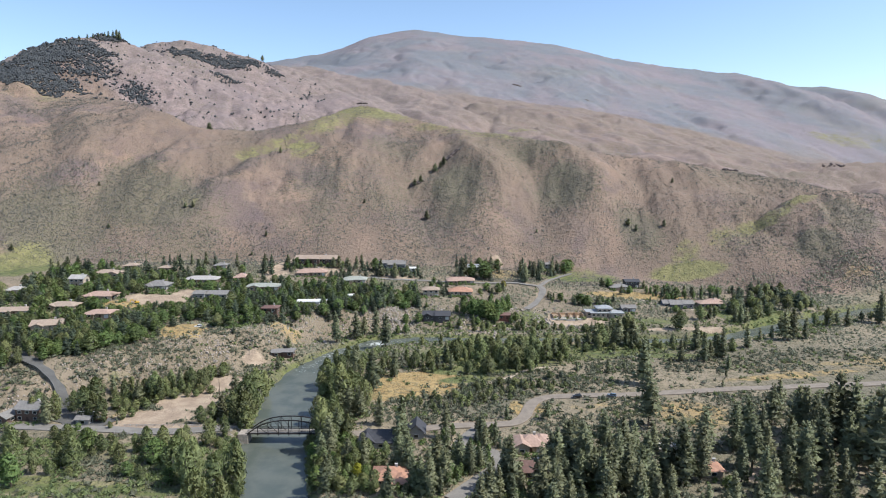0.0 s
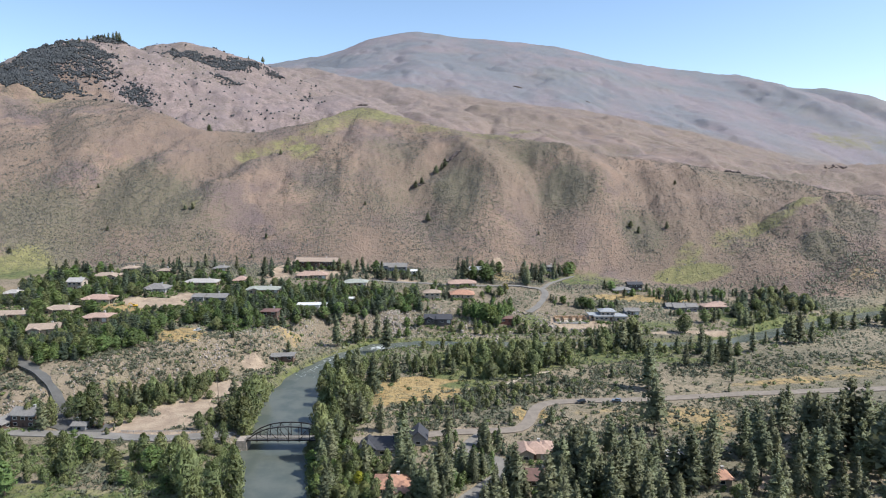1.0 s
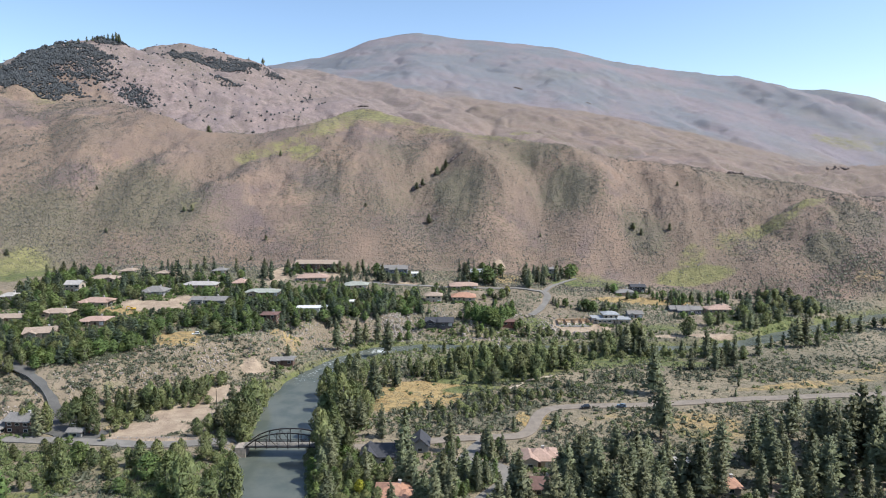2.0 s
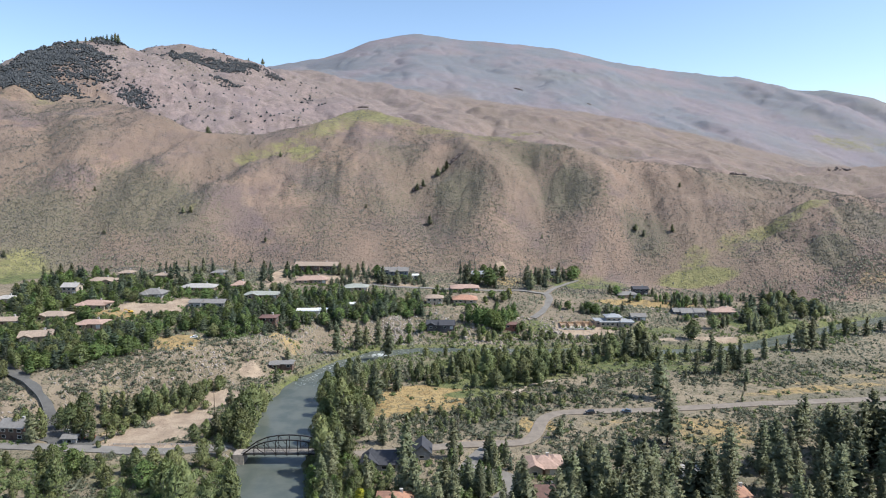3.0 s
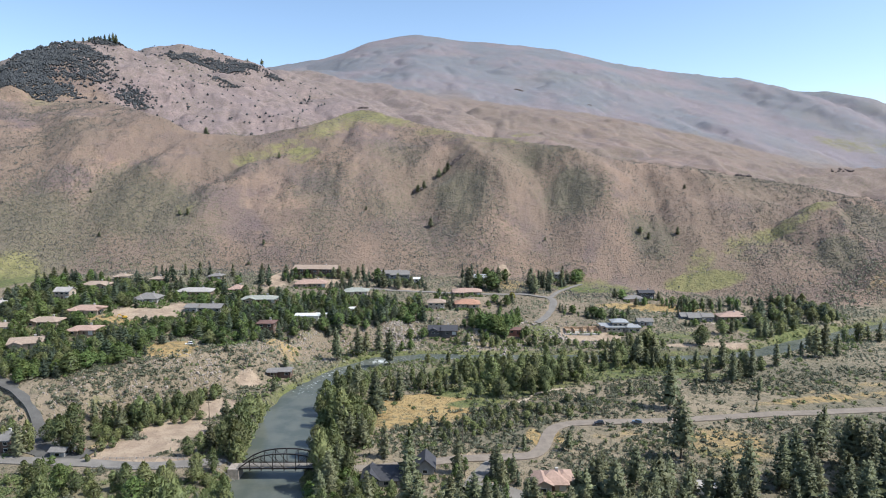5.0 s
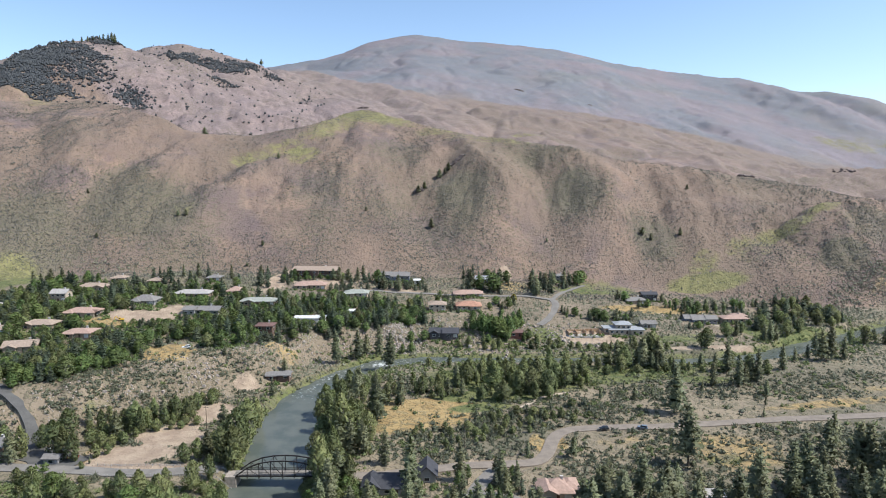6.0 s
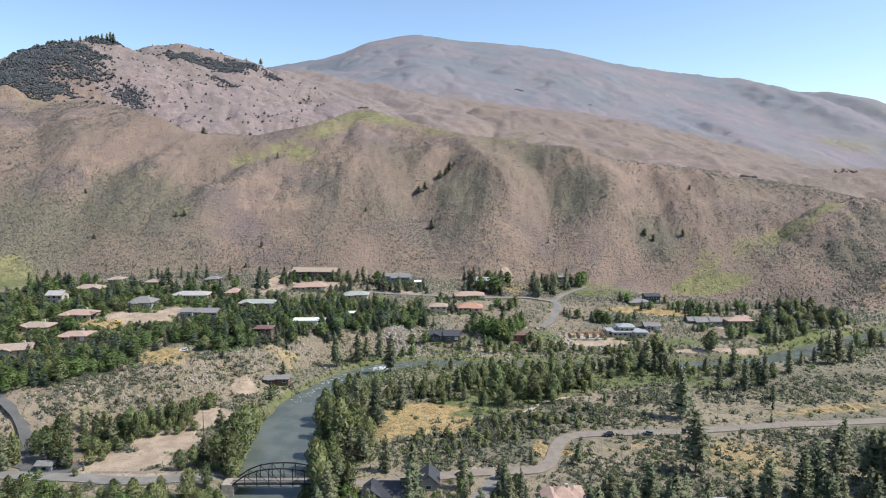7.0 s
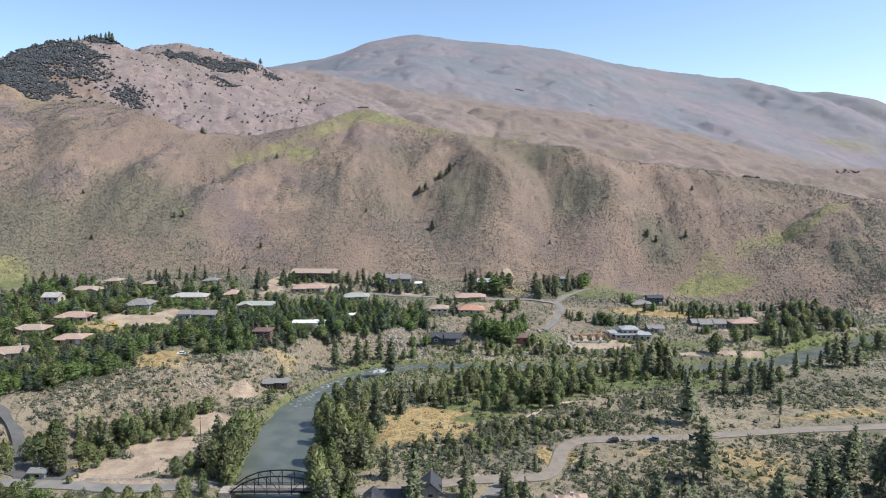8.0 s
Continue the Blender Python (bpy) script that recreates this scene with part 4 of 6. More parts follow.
def beam(bm, a, b, w, h):
    """A straight member from a to b."""
    a, b = Vector(a), Vector(b)
    d = b - a
    m = Matrix.Translation((a + b) / 2) @ d.to_track_quat("X", "Z").to_matrix().to_4x4()
    return box(bm, 0, 0, 0, d.length, w, h, m)


def part(name, bm, mat, parent=None, label="", bevel=0.0):
    if bevel:
        bmesh.ops.bevel(bm, geom=bm.edges[:], offset=bevel, segments=1, affect="EDGES")
    bmesh.ops.recalc_face_normals(bm, faces=bm.faces[:])
    me = bpy.data.meshes.new(name)
    bm.to_mesh(me)
    bm.free()
    if mat:
        me.materials.append(mat)
    ob = new(name, me)
    ob.parent = parent
    if label:
        ob["label"] = label
    return ob


def part_mesh(name, me, parent, label=""):
    ob = new(name, me)
    ob.parent = parent
    if label:
        ob["label"] = label
    return ob


def height_at(x, y):
    return float(level_at(np.array([x], float), np.array([y], float))[0])


# ---- roads ----
def road(name, line, half, mat, label, category, lift=0.12, kind="structure"):
    pts = np.array(line, float)[:, :2]
    run = np.concatenate([[0], np.cumsum(np.hypot(*(pts[1:] - pts[:-1]).T))])
    s = np.arange(0, run[-1], 1.5)
    cx, cy = np.interp(s, run, pts[:, 0]), np.interp(s, run, pts[:, 1])
    for _ in range(14):
        cx[1:-1], cy[1:-1] = (cx[:-2] + 2 * cx[1:-1] + cx[2:]) / 4, (cy[:-2] + 2 * cy[1:-1] + cy[2:]) / 4
    tx, ty = np.gradient(cx), np.gradient(cy)
    l = np.hypot(tx, ty)
    nx, ny = -ty / l, tx / l
    z = road_level(cx, cy)
    for _ in range(10):
        z[1:-1] = (z[:-2] + 2 * z[1:-1] + z[2:]) / 4
    offs = np.array([-1.0, -1.0, -0.96, 0.0, 0.96, 1.0, 1.0]) * half
    drop = np.array([-0.6, 0.0, 0.03, 0.1, 0.03, 0.0, -0.6]) + lift
    n = len(offs)
    verts = np.stack([cx[:, None] + nx[:, None] * offs, cy[:, None] + ny[:, None] * offs, z[:, None] + drop], 2).reshape(-1, 3)
    i, j = np.meshgrid(np.arange(len(s) - 1), np.arange(n - 1), indexing="ij")
    i, j = i.ravel(), j.ravel()
    faces = np.stack([i * n + j, (i + 1) * n + j, (i + 1) * n + j + 1, i * n + j + 1], 1)
    return tagged(new(name, mesh_of(name, verts, faces, mat, False)), label, category, kind=kind)


road("road", ROAD_LEFT, 3.6, M_ASPHALT, "dark asphalt road curving up to the bench", "road")
road("road", ROAD_MAIN, 3.3, M_OLD_ASPHALT, "grey asphalt road that leads to the bridge", "road", 0.14)
road("road", ROAD_EAST, 3.0, M_PALE_ROAD, "weathered pale road through sagebrush", "road")
road("road", DRIVE_NEAR, 3.0, M_OLD_ASPHALT, "pale asphalt driveway between pines", "driveway", 0.14)
road("road", DRIVE_CUL, 3.8, M_OLD_ASPHALT, "grey asphalt drive between pines and houses", "driveway", 0.16)
road("parking_lot", ROAD_PLAZA, 6.5, M_ASPHALT, "dark asphalt turning place by the gatehouse", "parking lot", 0.1)
road("road", ROAD_UPPER, 3.0, M_OLD_ASPHALT, "pale road curving past the upper houses", "road")
road("road", ROAD_UPPER_SPUR, 2.0, M_OLD_ASPHALT, "pale side road beside a green lawn", "road", 0.14)
road("path", PATH_MEADOW, 1.1, M_PATH, "trodden pale path through the meadow", "path", 0.08)
road("path", PATH_RIGHT, 1.4, M_PATH, "pale gravel drive beside houses", "path", 0.08)


# ---- the truss bridge ----
def truss_bridge(x0, x1, y0, width, deck):
    root = tagged(new("truss_bridge"), "dark steel truss bridge with an arched top over the river", "bridge")
    root.location = (x0, y0, deck)
    n = 8
    step = (x1 - x0) / n
    rise = (0, 3.4, 5.3, 6.1, 6.3, 6.1, 5.3, 3.4, 0)
    for yy in (0.0, width):
        for k in range(n):
            bm = bmesh.new()
            beam(bm, (k * step, yy, rise[k]), ((k + 1) * step, yy, rise[k + 1]), 0.42, 0.42)
            part("top_chord", bm, M_STEEL, root)
            bm = bmesh.new()
            beam(bm, (k * step, yy, 0), ((k + 1) * step, yy, 0), 0.36, 0.5)
            part("bottom_chord", bm, M_STEEL, root)
        for k in range(1, n):
            bm = bmesh.new()
            beam(bm, (k * step, yy, 0), (k * step, yy, rise[k]), 0.26, 0.26)
            part("post", bm, M_STEEL, root)
            if k in (1, n - 1):
                continue
            a, b = ((k - 1, k) if k <= n // 2 else (k + 1, k))
            bm = bmesh.new()
            beam(bm, (a * step, yy, rise[a]), (b * step, yy, 0), 0.17, 0.17)
            part("diagonal", bm, M_STEEL, root)
        for zz in (0.75, 1.3):
            bm = bmesh.new()
            beam(bm, (0, yy + (0.3 if yy == 0 else -0.3), zz), (n * step, yy + (0.3 if yy == 0 else -0.3), zz), 0.08, 0.12)
            part("railing", bm, M_STEEL, root)
    for k in range(3, 6):
        bm = bmesh.new()
        beam(bm, (k * step, 0, rise[k]), (k * step, width, rise[k]), 0.18, 0.2)
        part("cross_brace", bm, M_STEEL, root)
    for k in range(n + 1):
        bm = bmesh.new()
        beam(bm, (k * step, -0.4, -0.5), (k * step, width + 0.4, -0.5), 0.3, 0.6)
        part("floor_beam", bm, M_STEEL, root)
    bm = bmesh.new()
    box(bm, n * step / 2, width / 2, 0.0, n * step + 2, width - 0.5, 0.3)
    part("deck", bm, M_OLD_ASPHALT, root, "grey worn bridge deck")
    for xx in (-0.8, n * step + 0.8):
        bm = bmesh.new()
        box(bm, xx + (-1.4 if xx < 0 else 1.4), width / 2, -3.0, 4.6, width + 0.6, 5.6)
        part("abutment", bm, M_STONE, root, "weathered stone abutment", 0.12)
    return root


truss_bridge(-88.5, -51.0, 273.5, 5.2, BRIDGE_LEVEL)


def rail_fence(a, b, mat, label):
    root = tagged(new("rail_fence"), label, "fence")
    a, b = Vector(a), Vector(b)
    n = max(2, int((b - a).length / 3))
    root.location = (a.x, a.y, height_at(a.x, a.y))
    tops = []
    for k in range(n + 1):
        p = a.lerp(b, k / n)
        z = height_at(p.x, p.y)
        q = Vector((p.x, p.y, z)) - root.location
        bm = bmesh.new()
        box(bm, q.x, q.y, q.z + 0.5, 0.16, 0.16, 1.3)
        part("post", bm, mat, root)
        tops.append(q)
    for zz in (0.55, 1.0):
        bm = bmesh.new()
        for p, q in zip(tops[:-1], tops[1:]):
            beam(bm, p + Vector((0, 0, zz)), q + Vector((0, 0, zz)), 0.07, 0.14)
        part("rail", bm, mat, root)
    return root


rail_fence((-150, 276, 0), (-90, 272.5, 0), M_CONCRETE, "pale grey rail fence beside the bridge road")
rail_fence((-150, 285, 0), (-90, 280, 0), M_CONCRETE, "pale grey rail fence beside the bridge road")


# ---- trees ----
def leaf_triangles(mid, along_v, side_v):
    """Vertices of many small leafy sprays: arrays of middles, half lengths and half widths."""
    mid, along_v, side_v = (np.array(v, float) for v in (mid, along_v, side_v))
    return np.stack([mid - along_v - 0.5 * side_v, mid - 0.1 * along_v + side_v, mid + along_v - 0.2 * side_v], 1).reshape(-1, 3)


def limb_verts(pts, radii, sides=5):
    verts, faces = [], []
    for k, (p, r) in enumerate(zip(pts, radii)):
        for s in range(sides):
            a = 2 * math.pi * s / sides
            verts.append((p[0] + r * math.cos(a), p[1] + r * math.sin(a), p[2]))
        if k:
            o = (k - 1) * sides
            faces += [(o + s, o + (s + 1) % sides, o + sides + (s + 1) % sides, o + sides + s) for s in range(sides)]
    return verts, faces


def trunk_mesh(name, limbs, mat):
    verts, faces = [], []
    for pts, radii in limbs:
        v, f = limb_verts(pts, radii)
        faces += [tuple(i + len(verts) for i in q) for q in f]
        verts += v
    return mesh_of(name, verts, faces, mat)


def clumps_of(mid, axis, side, up, rng, rag=0.3):
    """Vertices and faces of many small ragged clumps of foliage, eight facets each."""
    mid, axis, side, up = (np.array(v, float) for v in (mid, axis, side, up))
    six = np.stack([axis, -axis, side, -side, up, -up], 1) * rng.uniform(1 - rag, 1 + rag, (len(mid), 6, 1))
    verts = (mid[:, None] + six + rng.normal(0, 0.1, six.shape) * np.linalg.norm(side, axis=1)[:, None, None]).reshape(-1, 3)
    tri = np.array([(0, 2, 4), (2, 1, 4), (1, 3, 4), (3, 0, 4), (2, 0, 5), (1, 2, 5), (3, 1, 5), (0, 3, 5)])
    return verts, (tri[None] + 6 * np.arange(len(mid))[:, None, None]).reshape(-1, 3)


def crown_mesh(core, sprays, mat):
    """One crown: a dim solid core under many small leafy sprays."""
    verts, faces = core
    n = len(verts)
    verts = np.concatenate([verts, sprays])
    faces = np.concatenate([faces, np.arange(len(sprays)).reshape(-1, 3) + n])
    # foliage catches light as a mass: sprays face out from the trunk and up, and so do the normals
    tall, wide = verts[:, 2].max(), np.abs(verts[:, :2]).max()
    a, b, c = (verts[faces[:, k]] for k in range(3))
    m = (a + b + c) / 3
    out = np.stack([m[:, 0] / wide, m[:, 1] / wide - 0.25, 0.4 + 0.8 * (m[:, 2] / tall - 0.3)], 1)
    away = (np.cross(b - a, c - a) * out).sum(1) < 0
    faces[away] = faces[away][:, ::-1]
    me = mesh_of("crown", verts, faces, mat)
    lean = np.stack([verts[:, 0] / wide, verts[:, 1] / wide, 0.3 + 0.8 * (verts[:, 2] / tall - 0.3)], 1)
    rough = np.repeat(np.random.default_rng(n).normal(0, 0.32, (len(verts) // 3 + 1, 3)), 3, 0)[:len(verts)]
    lean = lean / np.linalg.norm(lean, axis=1, keepdims=True) + rough
    me.normals_split_custom_set_from_vertices((lean / np.linalg.norm(lean, axis=1, keepdims=True)).tolist())
    return me


def pine_shapes(seed, tall=22.0, spread=0.15, low=0.14, full=1.0, mat=None, step=0.040, sprigs=8):
    rng = np.random.default_rng(seed)
    lean = rng.normal(0, 0.012, 2)
    trunk = [([(lean[0] * z, lean[1] * z, z) for z in np.linspace(-0.6, tall * 0.97, 7)], np.linspace(0.018 * tall, 0.03, 7))]
    lm, la, ls = [], [], []
    z = low * tall
    while z < tall * 0.985:
        t = (z - low * tall) / (tall * (1 - low))
        reach = spread * tall * (1 - t ** 1.6) ** 0.8 * min(1.0, 0.62 + 2.4 * t) * rng.uniform(0.78, 1.12) + 0.02 * tall
        n = int(rng.integers(5, 8)) if t < 0.75 else 4
        turn = rng.uniform(0, 6.28)
        for b in range(n):
            if rng.random() > 0.93 * full:
                continue
            a = turn + b * 6.283 / n + rng.normal(0, 0.25)
            length = reach * rng.uniform(0.6, 1.15)
            slope = rng.uniform(-0.26, 0.05) - 0.16 * (1 - t) + 0.55 * t * t
            out = np.array([math.cos(a), math.sin(a), slope])
            side = np.array([-math.sin(a), math.cos(a), 0.0])
            base = np.array([lean[0] * z, lean[1] * z, z + rng.normal(0, 0.012 * tall)])
            for _ in range(sprigs):
                f = rng.uniform(0.35, 1.05)
                lm.append(base + out * length * f + side * length * rng.normal(0, 0.17) + np.array([0, 0, rng.normal(0, 0.014 * tall)]))
                d = out + 0.6 * side * rng.normal(0, 1) + np.array([0, 0, rng.normal(0.1, 0.3)])
                size = (0.13 * length + 0.012 * tall) * rng.uniform(0.7, 1.3)
                la.append(d * size), ls.append(np.cross(d, rng.normal(0, 1, 3)) * size * 0.5)
        z += tall * step * rng.uniform(0.8, 1.2)
    # the leader, and the dim inner column
    mid, al = [(lean[0] * tall, lean[1] * tall, tall * 0.955)], [(0, 0, tall * 0.045)]
    si, up = [(0.01 * tall, 0, 0)], [(0, 0.01 * tall, 0)]
    for h in np.linspace(low + 0.08, 0.86, 6):
        t = (h - low) / (1 - low)
        r = 0.55 * spread * tall * (1 - t ** 1.6) ** 0.8
        mid.append((lean[0] * h * tall, lean[1] * h * tall, h * tall)), al.append((0, 0, 0.12 * tall)), si.append((r, 0.3 * r, 0)), up.append((-0.3 * r, r, 0))
    crown = crown_mesh(clumps_of(mid, al, si, up, rng), leaf_triangles(lm, la, ls), mat or M_NEEDLES)
    return trunk_mesh("trunk", trunk, M_BARK), crown


def broad_shapes(seed, tall=12.0, wide=4.2, mat=None, bark=None, sprays=900, low=0.22, leaf=0.4, upright=0.6):
    """A leafy tree: a lumpy rounded crown on a forked trunk."""
    rng = np.random.default_rng(seed)
    limbs = [([(0, 0, -0.5), (0.1, 0, tall * 0.2), (0, 0.1, tall * 0.45), (0.1, 0, tall * 0.7)], (0.028 * tall, 0.022 * tall, 0.015 * tall, 0.03))]
    tips = [(rng.uniform(0, 6.28), rng.uniform(0.3, 0.92)) for _ in range(10)]
    shift = rng.normal(0, 0.16 * wide, 2)

    def reach(a, h):
        """The crown's radius at a bearing and a share of the height."""
        t = min(1.0, max(0.0, (h - low) / (1.0 - low)))
        base = wide * math.sin(math.pi * min(1.0, 0.14 + 0.86 * t ** 0.9)) ** 0.55
        lump = max(math.cos(min(1.57, 1.3 * math.hypot((a - ta + math.pi) % (2 * math.pi) - math.pi, 5.0 * (h - th)))) for ta, th in tips)
        return base * (0.62 + 0.46 * lump)
    for ta, th in tips[:5]:
        r = 0.7 * reach(ta, th)
        c = (r * math.cos(ta) + shift[0] * th, r * math.sin(ta) + shift[1] * th, th * tall)
        limbs.append(([(0, 0, tall * 0.22), (c[0] * 0.5, c[1] * 0.5, c[2] * 0.7), c], (0.014 * tall, 0.009 * tall, 0.02)))
    mid, al, si, up = [], [], [], []
    for k in range(11):
        a, h = rng.uniform(0, 6.28), low + 0.06 + (0.86 - low) * k / 10
        r, w = 0.34 * reach(a, h), 0.5 * reach(a, h)
        mid.append((r * math.cos(a) + shift[0] * h, r * math.sin(a) + shift[1] * h, h * tall)), al.append((0, 0, 0.12 * tall)), si.append((w, 0.2 * w, 0)), up.append((-0.2 * w, w, 0))
    lm, la, ls = [], [], []
    for k in range(sprays):
        a, h = rng.uniform(0, 6.28), low * 0.8 + (1 - low * 0.8) * rng.random() ** 0.85
        r = reach(a, h) * rng.uniform(0.55, 1.06)
        d = np.array([math.cos(a), math.sin(a), 1.6 * (h - 0.5)])
        v = rng.normal(0, 1, 3) + 0.4 * d
        v = v / np.linalg.norm(v) + np.array([0, 0, upright])
        w = np.cross(v, rng.normal(0, 1, 3))
        size = leaf * rng.uniform(0.55, 1.35)
        lm.append((r * math.cos(a) + shift[0] * h, r * math.sin(a) + shift[1] * h, h * tall)), la.append(v * size), ls.append(w / (np.linalg.norm(w) + 1e-6) * size * 0.62)
    verts, faces = clumps_of(mid, al, si, up, rng, 0.2)
    loose = leaf_triangles(lm, la, ls)
    top = loose[:, 2].max()
    verts[:, 2] *= tall / top
    loose[:, 2] *= tall / top
    return trunk_mesh("trunk", limbs, bark), crown_mesh((verts, faces), loose, mat)


def tree_kind(name, shapes, label, group):
    """The first tree of a kind, kept well under the valley's far rim until it is copied into place."""
    trunk, crown = shapes
    root = tagged(new(name), label, "tree", group)
    part_mesh("trunk", trunk, root)
    part_mesh("crown", crown, root)
    return root


PINES = [(tree_kind("pine_tree", pine_shapes(s, 22.0, sp, lo, fu), lab, "pines of the valley"), 22.0) for s, sp, lo, fu, lab in (
    (11, 0.19, 0.16, 1.0, "dark green ponderosa pine with a ragged crown"), (12, 0.17, 0.10, 0.95, "dark green ponderosa pine with a ragged crown"),
    (13, 0.21, 0.2, 0.95, "dark green ponderosa pine with a ragged crown"), (14, 0.15, 0.08, 1.0, "slender dark green pine with a pointed crown"),
    (15, 0.22, 0.12, 0.85, "broad dark green pine with open branches"))]
SPRUCES = [(tree_kind("spruce_tree", pine_shapes(s, 13.0, sp, 0.04, 1.0, M_SPRUCE, 0.062, 8), "dense blue-green spruce among the houses", "spruces among the houses"), 13.0)
           for s, sp in ((16, 0.22), (17, 0.26), (18, 0.19))]
JUNIPERS = [(tree_kind("juniper_tree", pine_shapes(s, 8.0, sp, 0.02, 1.0, M_DARK_JUNIPER, 0.095, 9), "dark rounded juniper on dry ground", "junipers of the valley"), 8.0)
            for s, sp in ((56, 0.34), (57, 0.4), (58, 0.3))]
COTTONWOODS = [(tree_kind("cottonwood_tree", broad_shapes(s, 13.0, w, M_LEAVES, M_PALE_BARK, n, lo, 0.42, 0.7), "grey-green cottonwood with a loose crown", "cottonwoods of the valley"), 13.0)
               for s, w, n, lo in ((21, 3.3, 1100, 0.08), (22, 3.9, 1250, 0.09), (23, 2.8, 950, 0.06), (24, 4.4, 1350, 0.1), (25, 3.1, 1000, 0.08))]
GARDEN = [(tree_kind("garden_tree", broad_shapes(s, 9.0, w, M_GARDEN, M_BARK, n, 0.14, 0.42, 0.3), "fresh green leafy garden tree", "garden trees among the houses"), 9.0)
          for s, w, n in ((31, 3.2, 620), (32, 3.8, 700), (33, 2.6, 540), (34, 3.4, 660))]
WILLOWS = [(tree_kind("willow_tree", broad_shapes(s, 6.0, w, M_WILLOW, M_BARK, n, 0.04, 0.34, 0.6), "low grey-green willow thicket near the river", "willows of the valley"), 6.0)
           for s, w, n in ((36, 2.6, 520), (37, 3.2, 600), (38, 2.1, 460))]
POPLARS = [(tree_kind("poplar_tree", broad_shapes(s, 10.0, w, M_POPLAR, M_PALE_BARK, n, 0.1, 0.42, 0.6), "bright green poplar among the houses", "poplars among the houses"), 10.0)
           for s, w, n in ((46, 2.2, 520), (47, 2.7, 600), (48, 1.8, 460))]
YELLOW = [(tree_kind("garden_tree", broad_shapes(41, 8.0, 3.2, M_YELLOW, M_BARK, 700, 0.14, 0.4, 0.3), "bright yellow-green leafy tree", "yellow trees"), 8.0)]
USED = set()
tree_rng = random.Random(5)


def plant(kinds, x, y, tall, squeeze=1.0, z=None):
    root, nominal = kinds[tree_rng.randrange(len(kinds))]
    k = tall / nominal
    m = Matrix.Translation((x, y, (height_at(x, y) if z is None else z) - 0.1)) @ Matrix.Rotation(tree_rng.uniform(0, 6.28), 4, "Z")
    if root.name in USED:
        return copy_thing(root, m @ Matrix.Diagonal((k * squeeze / root.scale.x, k * squeeze / root.scale.y, k / root.scale.z, 1)))
    m = m @ Matrix.Diagonal((k * squeeze, k * squeeze, k, 1))
    USED.add(root.name)
    root.matrix_basis = m
    return root


def inside(x, y, polygon):
    hit = False
    for (ax, ay), (bx, by) in zip(polygon, polygon[1:] + polygon[:1]):
        if (ay > y) != (by > y) and x < (bx - ax) * (y - ay) / (by - ay) + ax:
            hit = not hit
    return hit


def clear_of(x, y):
    """Which places are not on a road, in the river, on open ground, or on and just before a house."""
    ok = line_distance(x, y, RIVER)[0] > 15
    for line, half in ROADS:
        ok &= line_distance(x, y, line)[0] > half + 2.5
    for hx, hy, hw in HOUSE_PLOTS:
        ok &= ~((np.abs(x - hx) < hw / 2 + 2) & (y - hy > -3.5) & (y - hy < 13))
    for _, cx, cy, rx, ry, _, s in OPEN_GROUND:
        ok &= np.hypot((x - cx) / rx, (y - cy) / ry) > 0.85
    return ok


def open_view(x, y):
    """How tall a tree may grow before a house that looks down the valley."""
    most = 99.0
    for hx, hy, hw in HOUSE_PLOTS:
        d = hy - y
        if 0 < d < 45 and abs(x / y - hx / hy) * hy < hw / 2 + 1:
            most = min(most, 3.3 + 0.255 * d)
    for _, cx, cy, rx, ry, _, s in OPEN_GROUND:
        d = cy - y
        if y > 380 and 0 < d < 50 and abs(x / y - cx / cy) * cy < rx * 0.8:
            most = min(most, 1.2 + 0.21 * d)
    return most


def scatter(polygon, count, gap, choose, seed, squeeze=1.0):
    rng = random.Random(seed)
    xs, ys = [p[0] for p in polygon], [p[1] for p in polygon]
    spots = [(rng.uniform(min(xs), max(xs)), rng.uniform(min(ys), max(ys))) for _ in range(count * 40)]
    spots = np.array([p for p in spots if inside(p[0], p[1], polygon)])
    spots = spots[clear_of(spots[:, 0], spots[:, 1])]
    levels = level_at(spots[:, 0], spots[:, 1])
    done = []
    for (x, y), z in zip(spots.tolist(), levels.tolist()):
        if len(done) == count:
            break
        if any((x - a) ** 2 + (y - b) ** 2 < gap * gap for a, b in done):
            continue
        kinds, lo, hi = choose(rng)
        tall = min(rng.uniform(lo, hi), open_view(x, y) * rng.uniform(0.8, 1.05))
        if tall < 2.4:
            continue
        done.append((x, y))
        plant(kinds, x, y, tall, squeeze * min(1.8, (max(lo, tall) / tall) ** 0.7), z)
    return done


def singles(rows, kinds, second=None, share=0.0, factor=1.0, squeeze=1.0):
    rng = random.Random(len(rows))
    for x, y, tall in rows:
        use = second if second and rng.random() < share else kinds
        plant(use, x, y, max(3.0, tall * factor), squeeze)


singles(PINES_FIELD, PINES)
singles(PINES_BACK_EDGE, PINES)
singles(PINES_RIVER, PINES)
singles(COTTONWOODS_BANK, COTTONWOODS, PINES, 0.15)
singles(COTTONWOODS_LEFT, COTTONWOODS)
singles(COTTONWOODS_ROW, COTTONWOODS, PINES, 0.3)
singles(TREES_LEFT_FRONT, COTTONWOODS, GARDEN, 0.3)
singles(TREES_CENTER, COTTONWOODS, PINES, 0.1, 0.82, 1.15)
singles(TREES_RIGHT_MID, PINES, COTTONWOODS, 0.4, squeeze=1.25)
singles(TREES_UPPER, PINES, GARDEN, 0.35, squeeze=1.4)
singles(TREES_UPPER_RIGHT, PINES, GARDEN, 0.35, squeeze=1.4)
singles(TREES_GARDEN, GARDEN)
singles([(-33, 234, 6.5), (54, 556, 7), (52, 497, 7)], YELLOW)
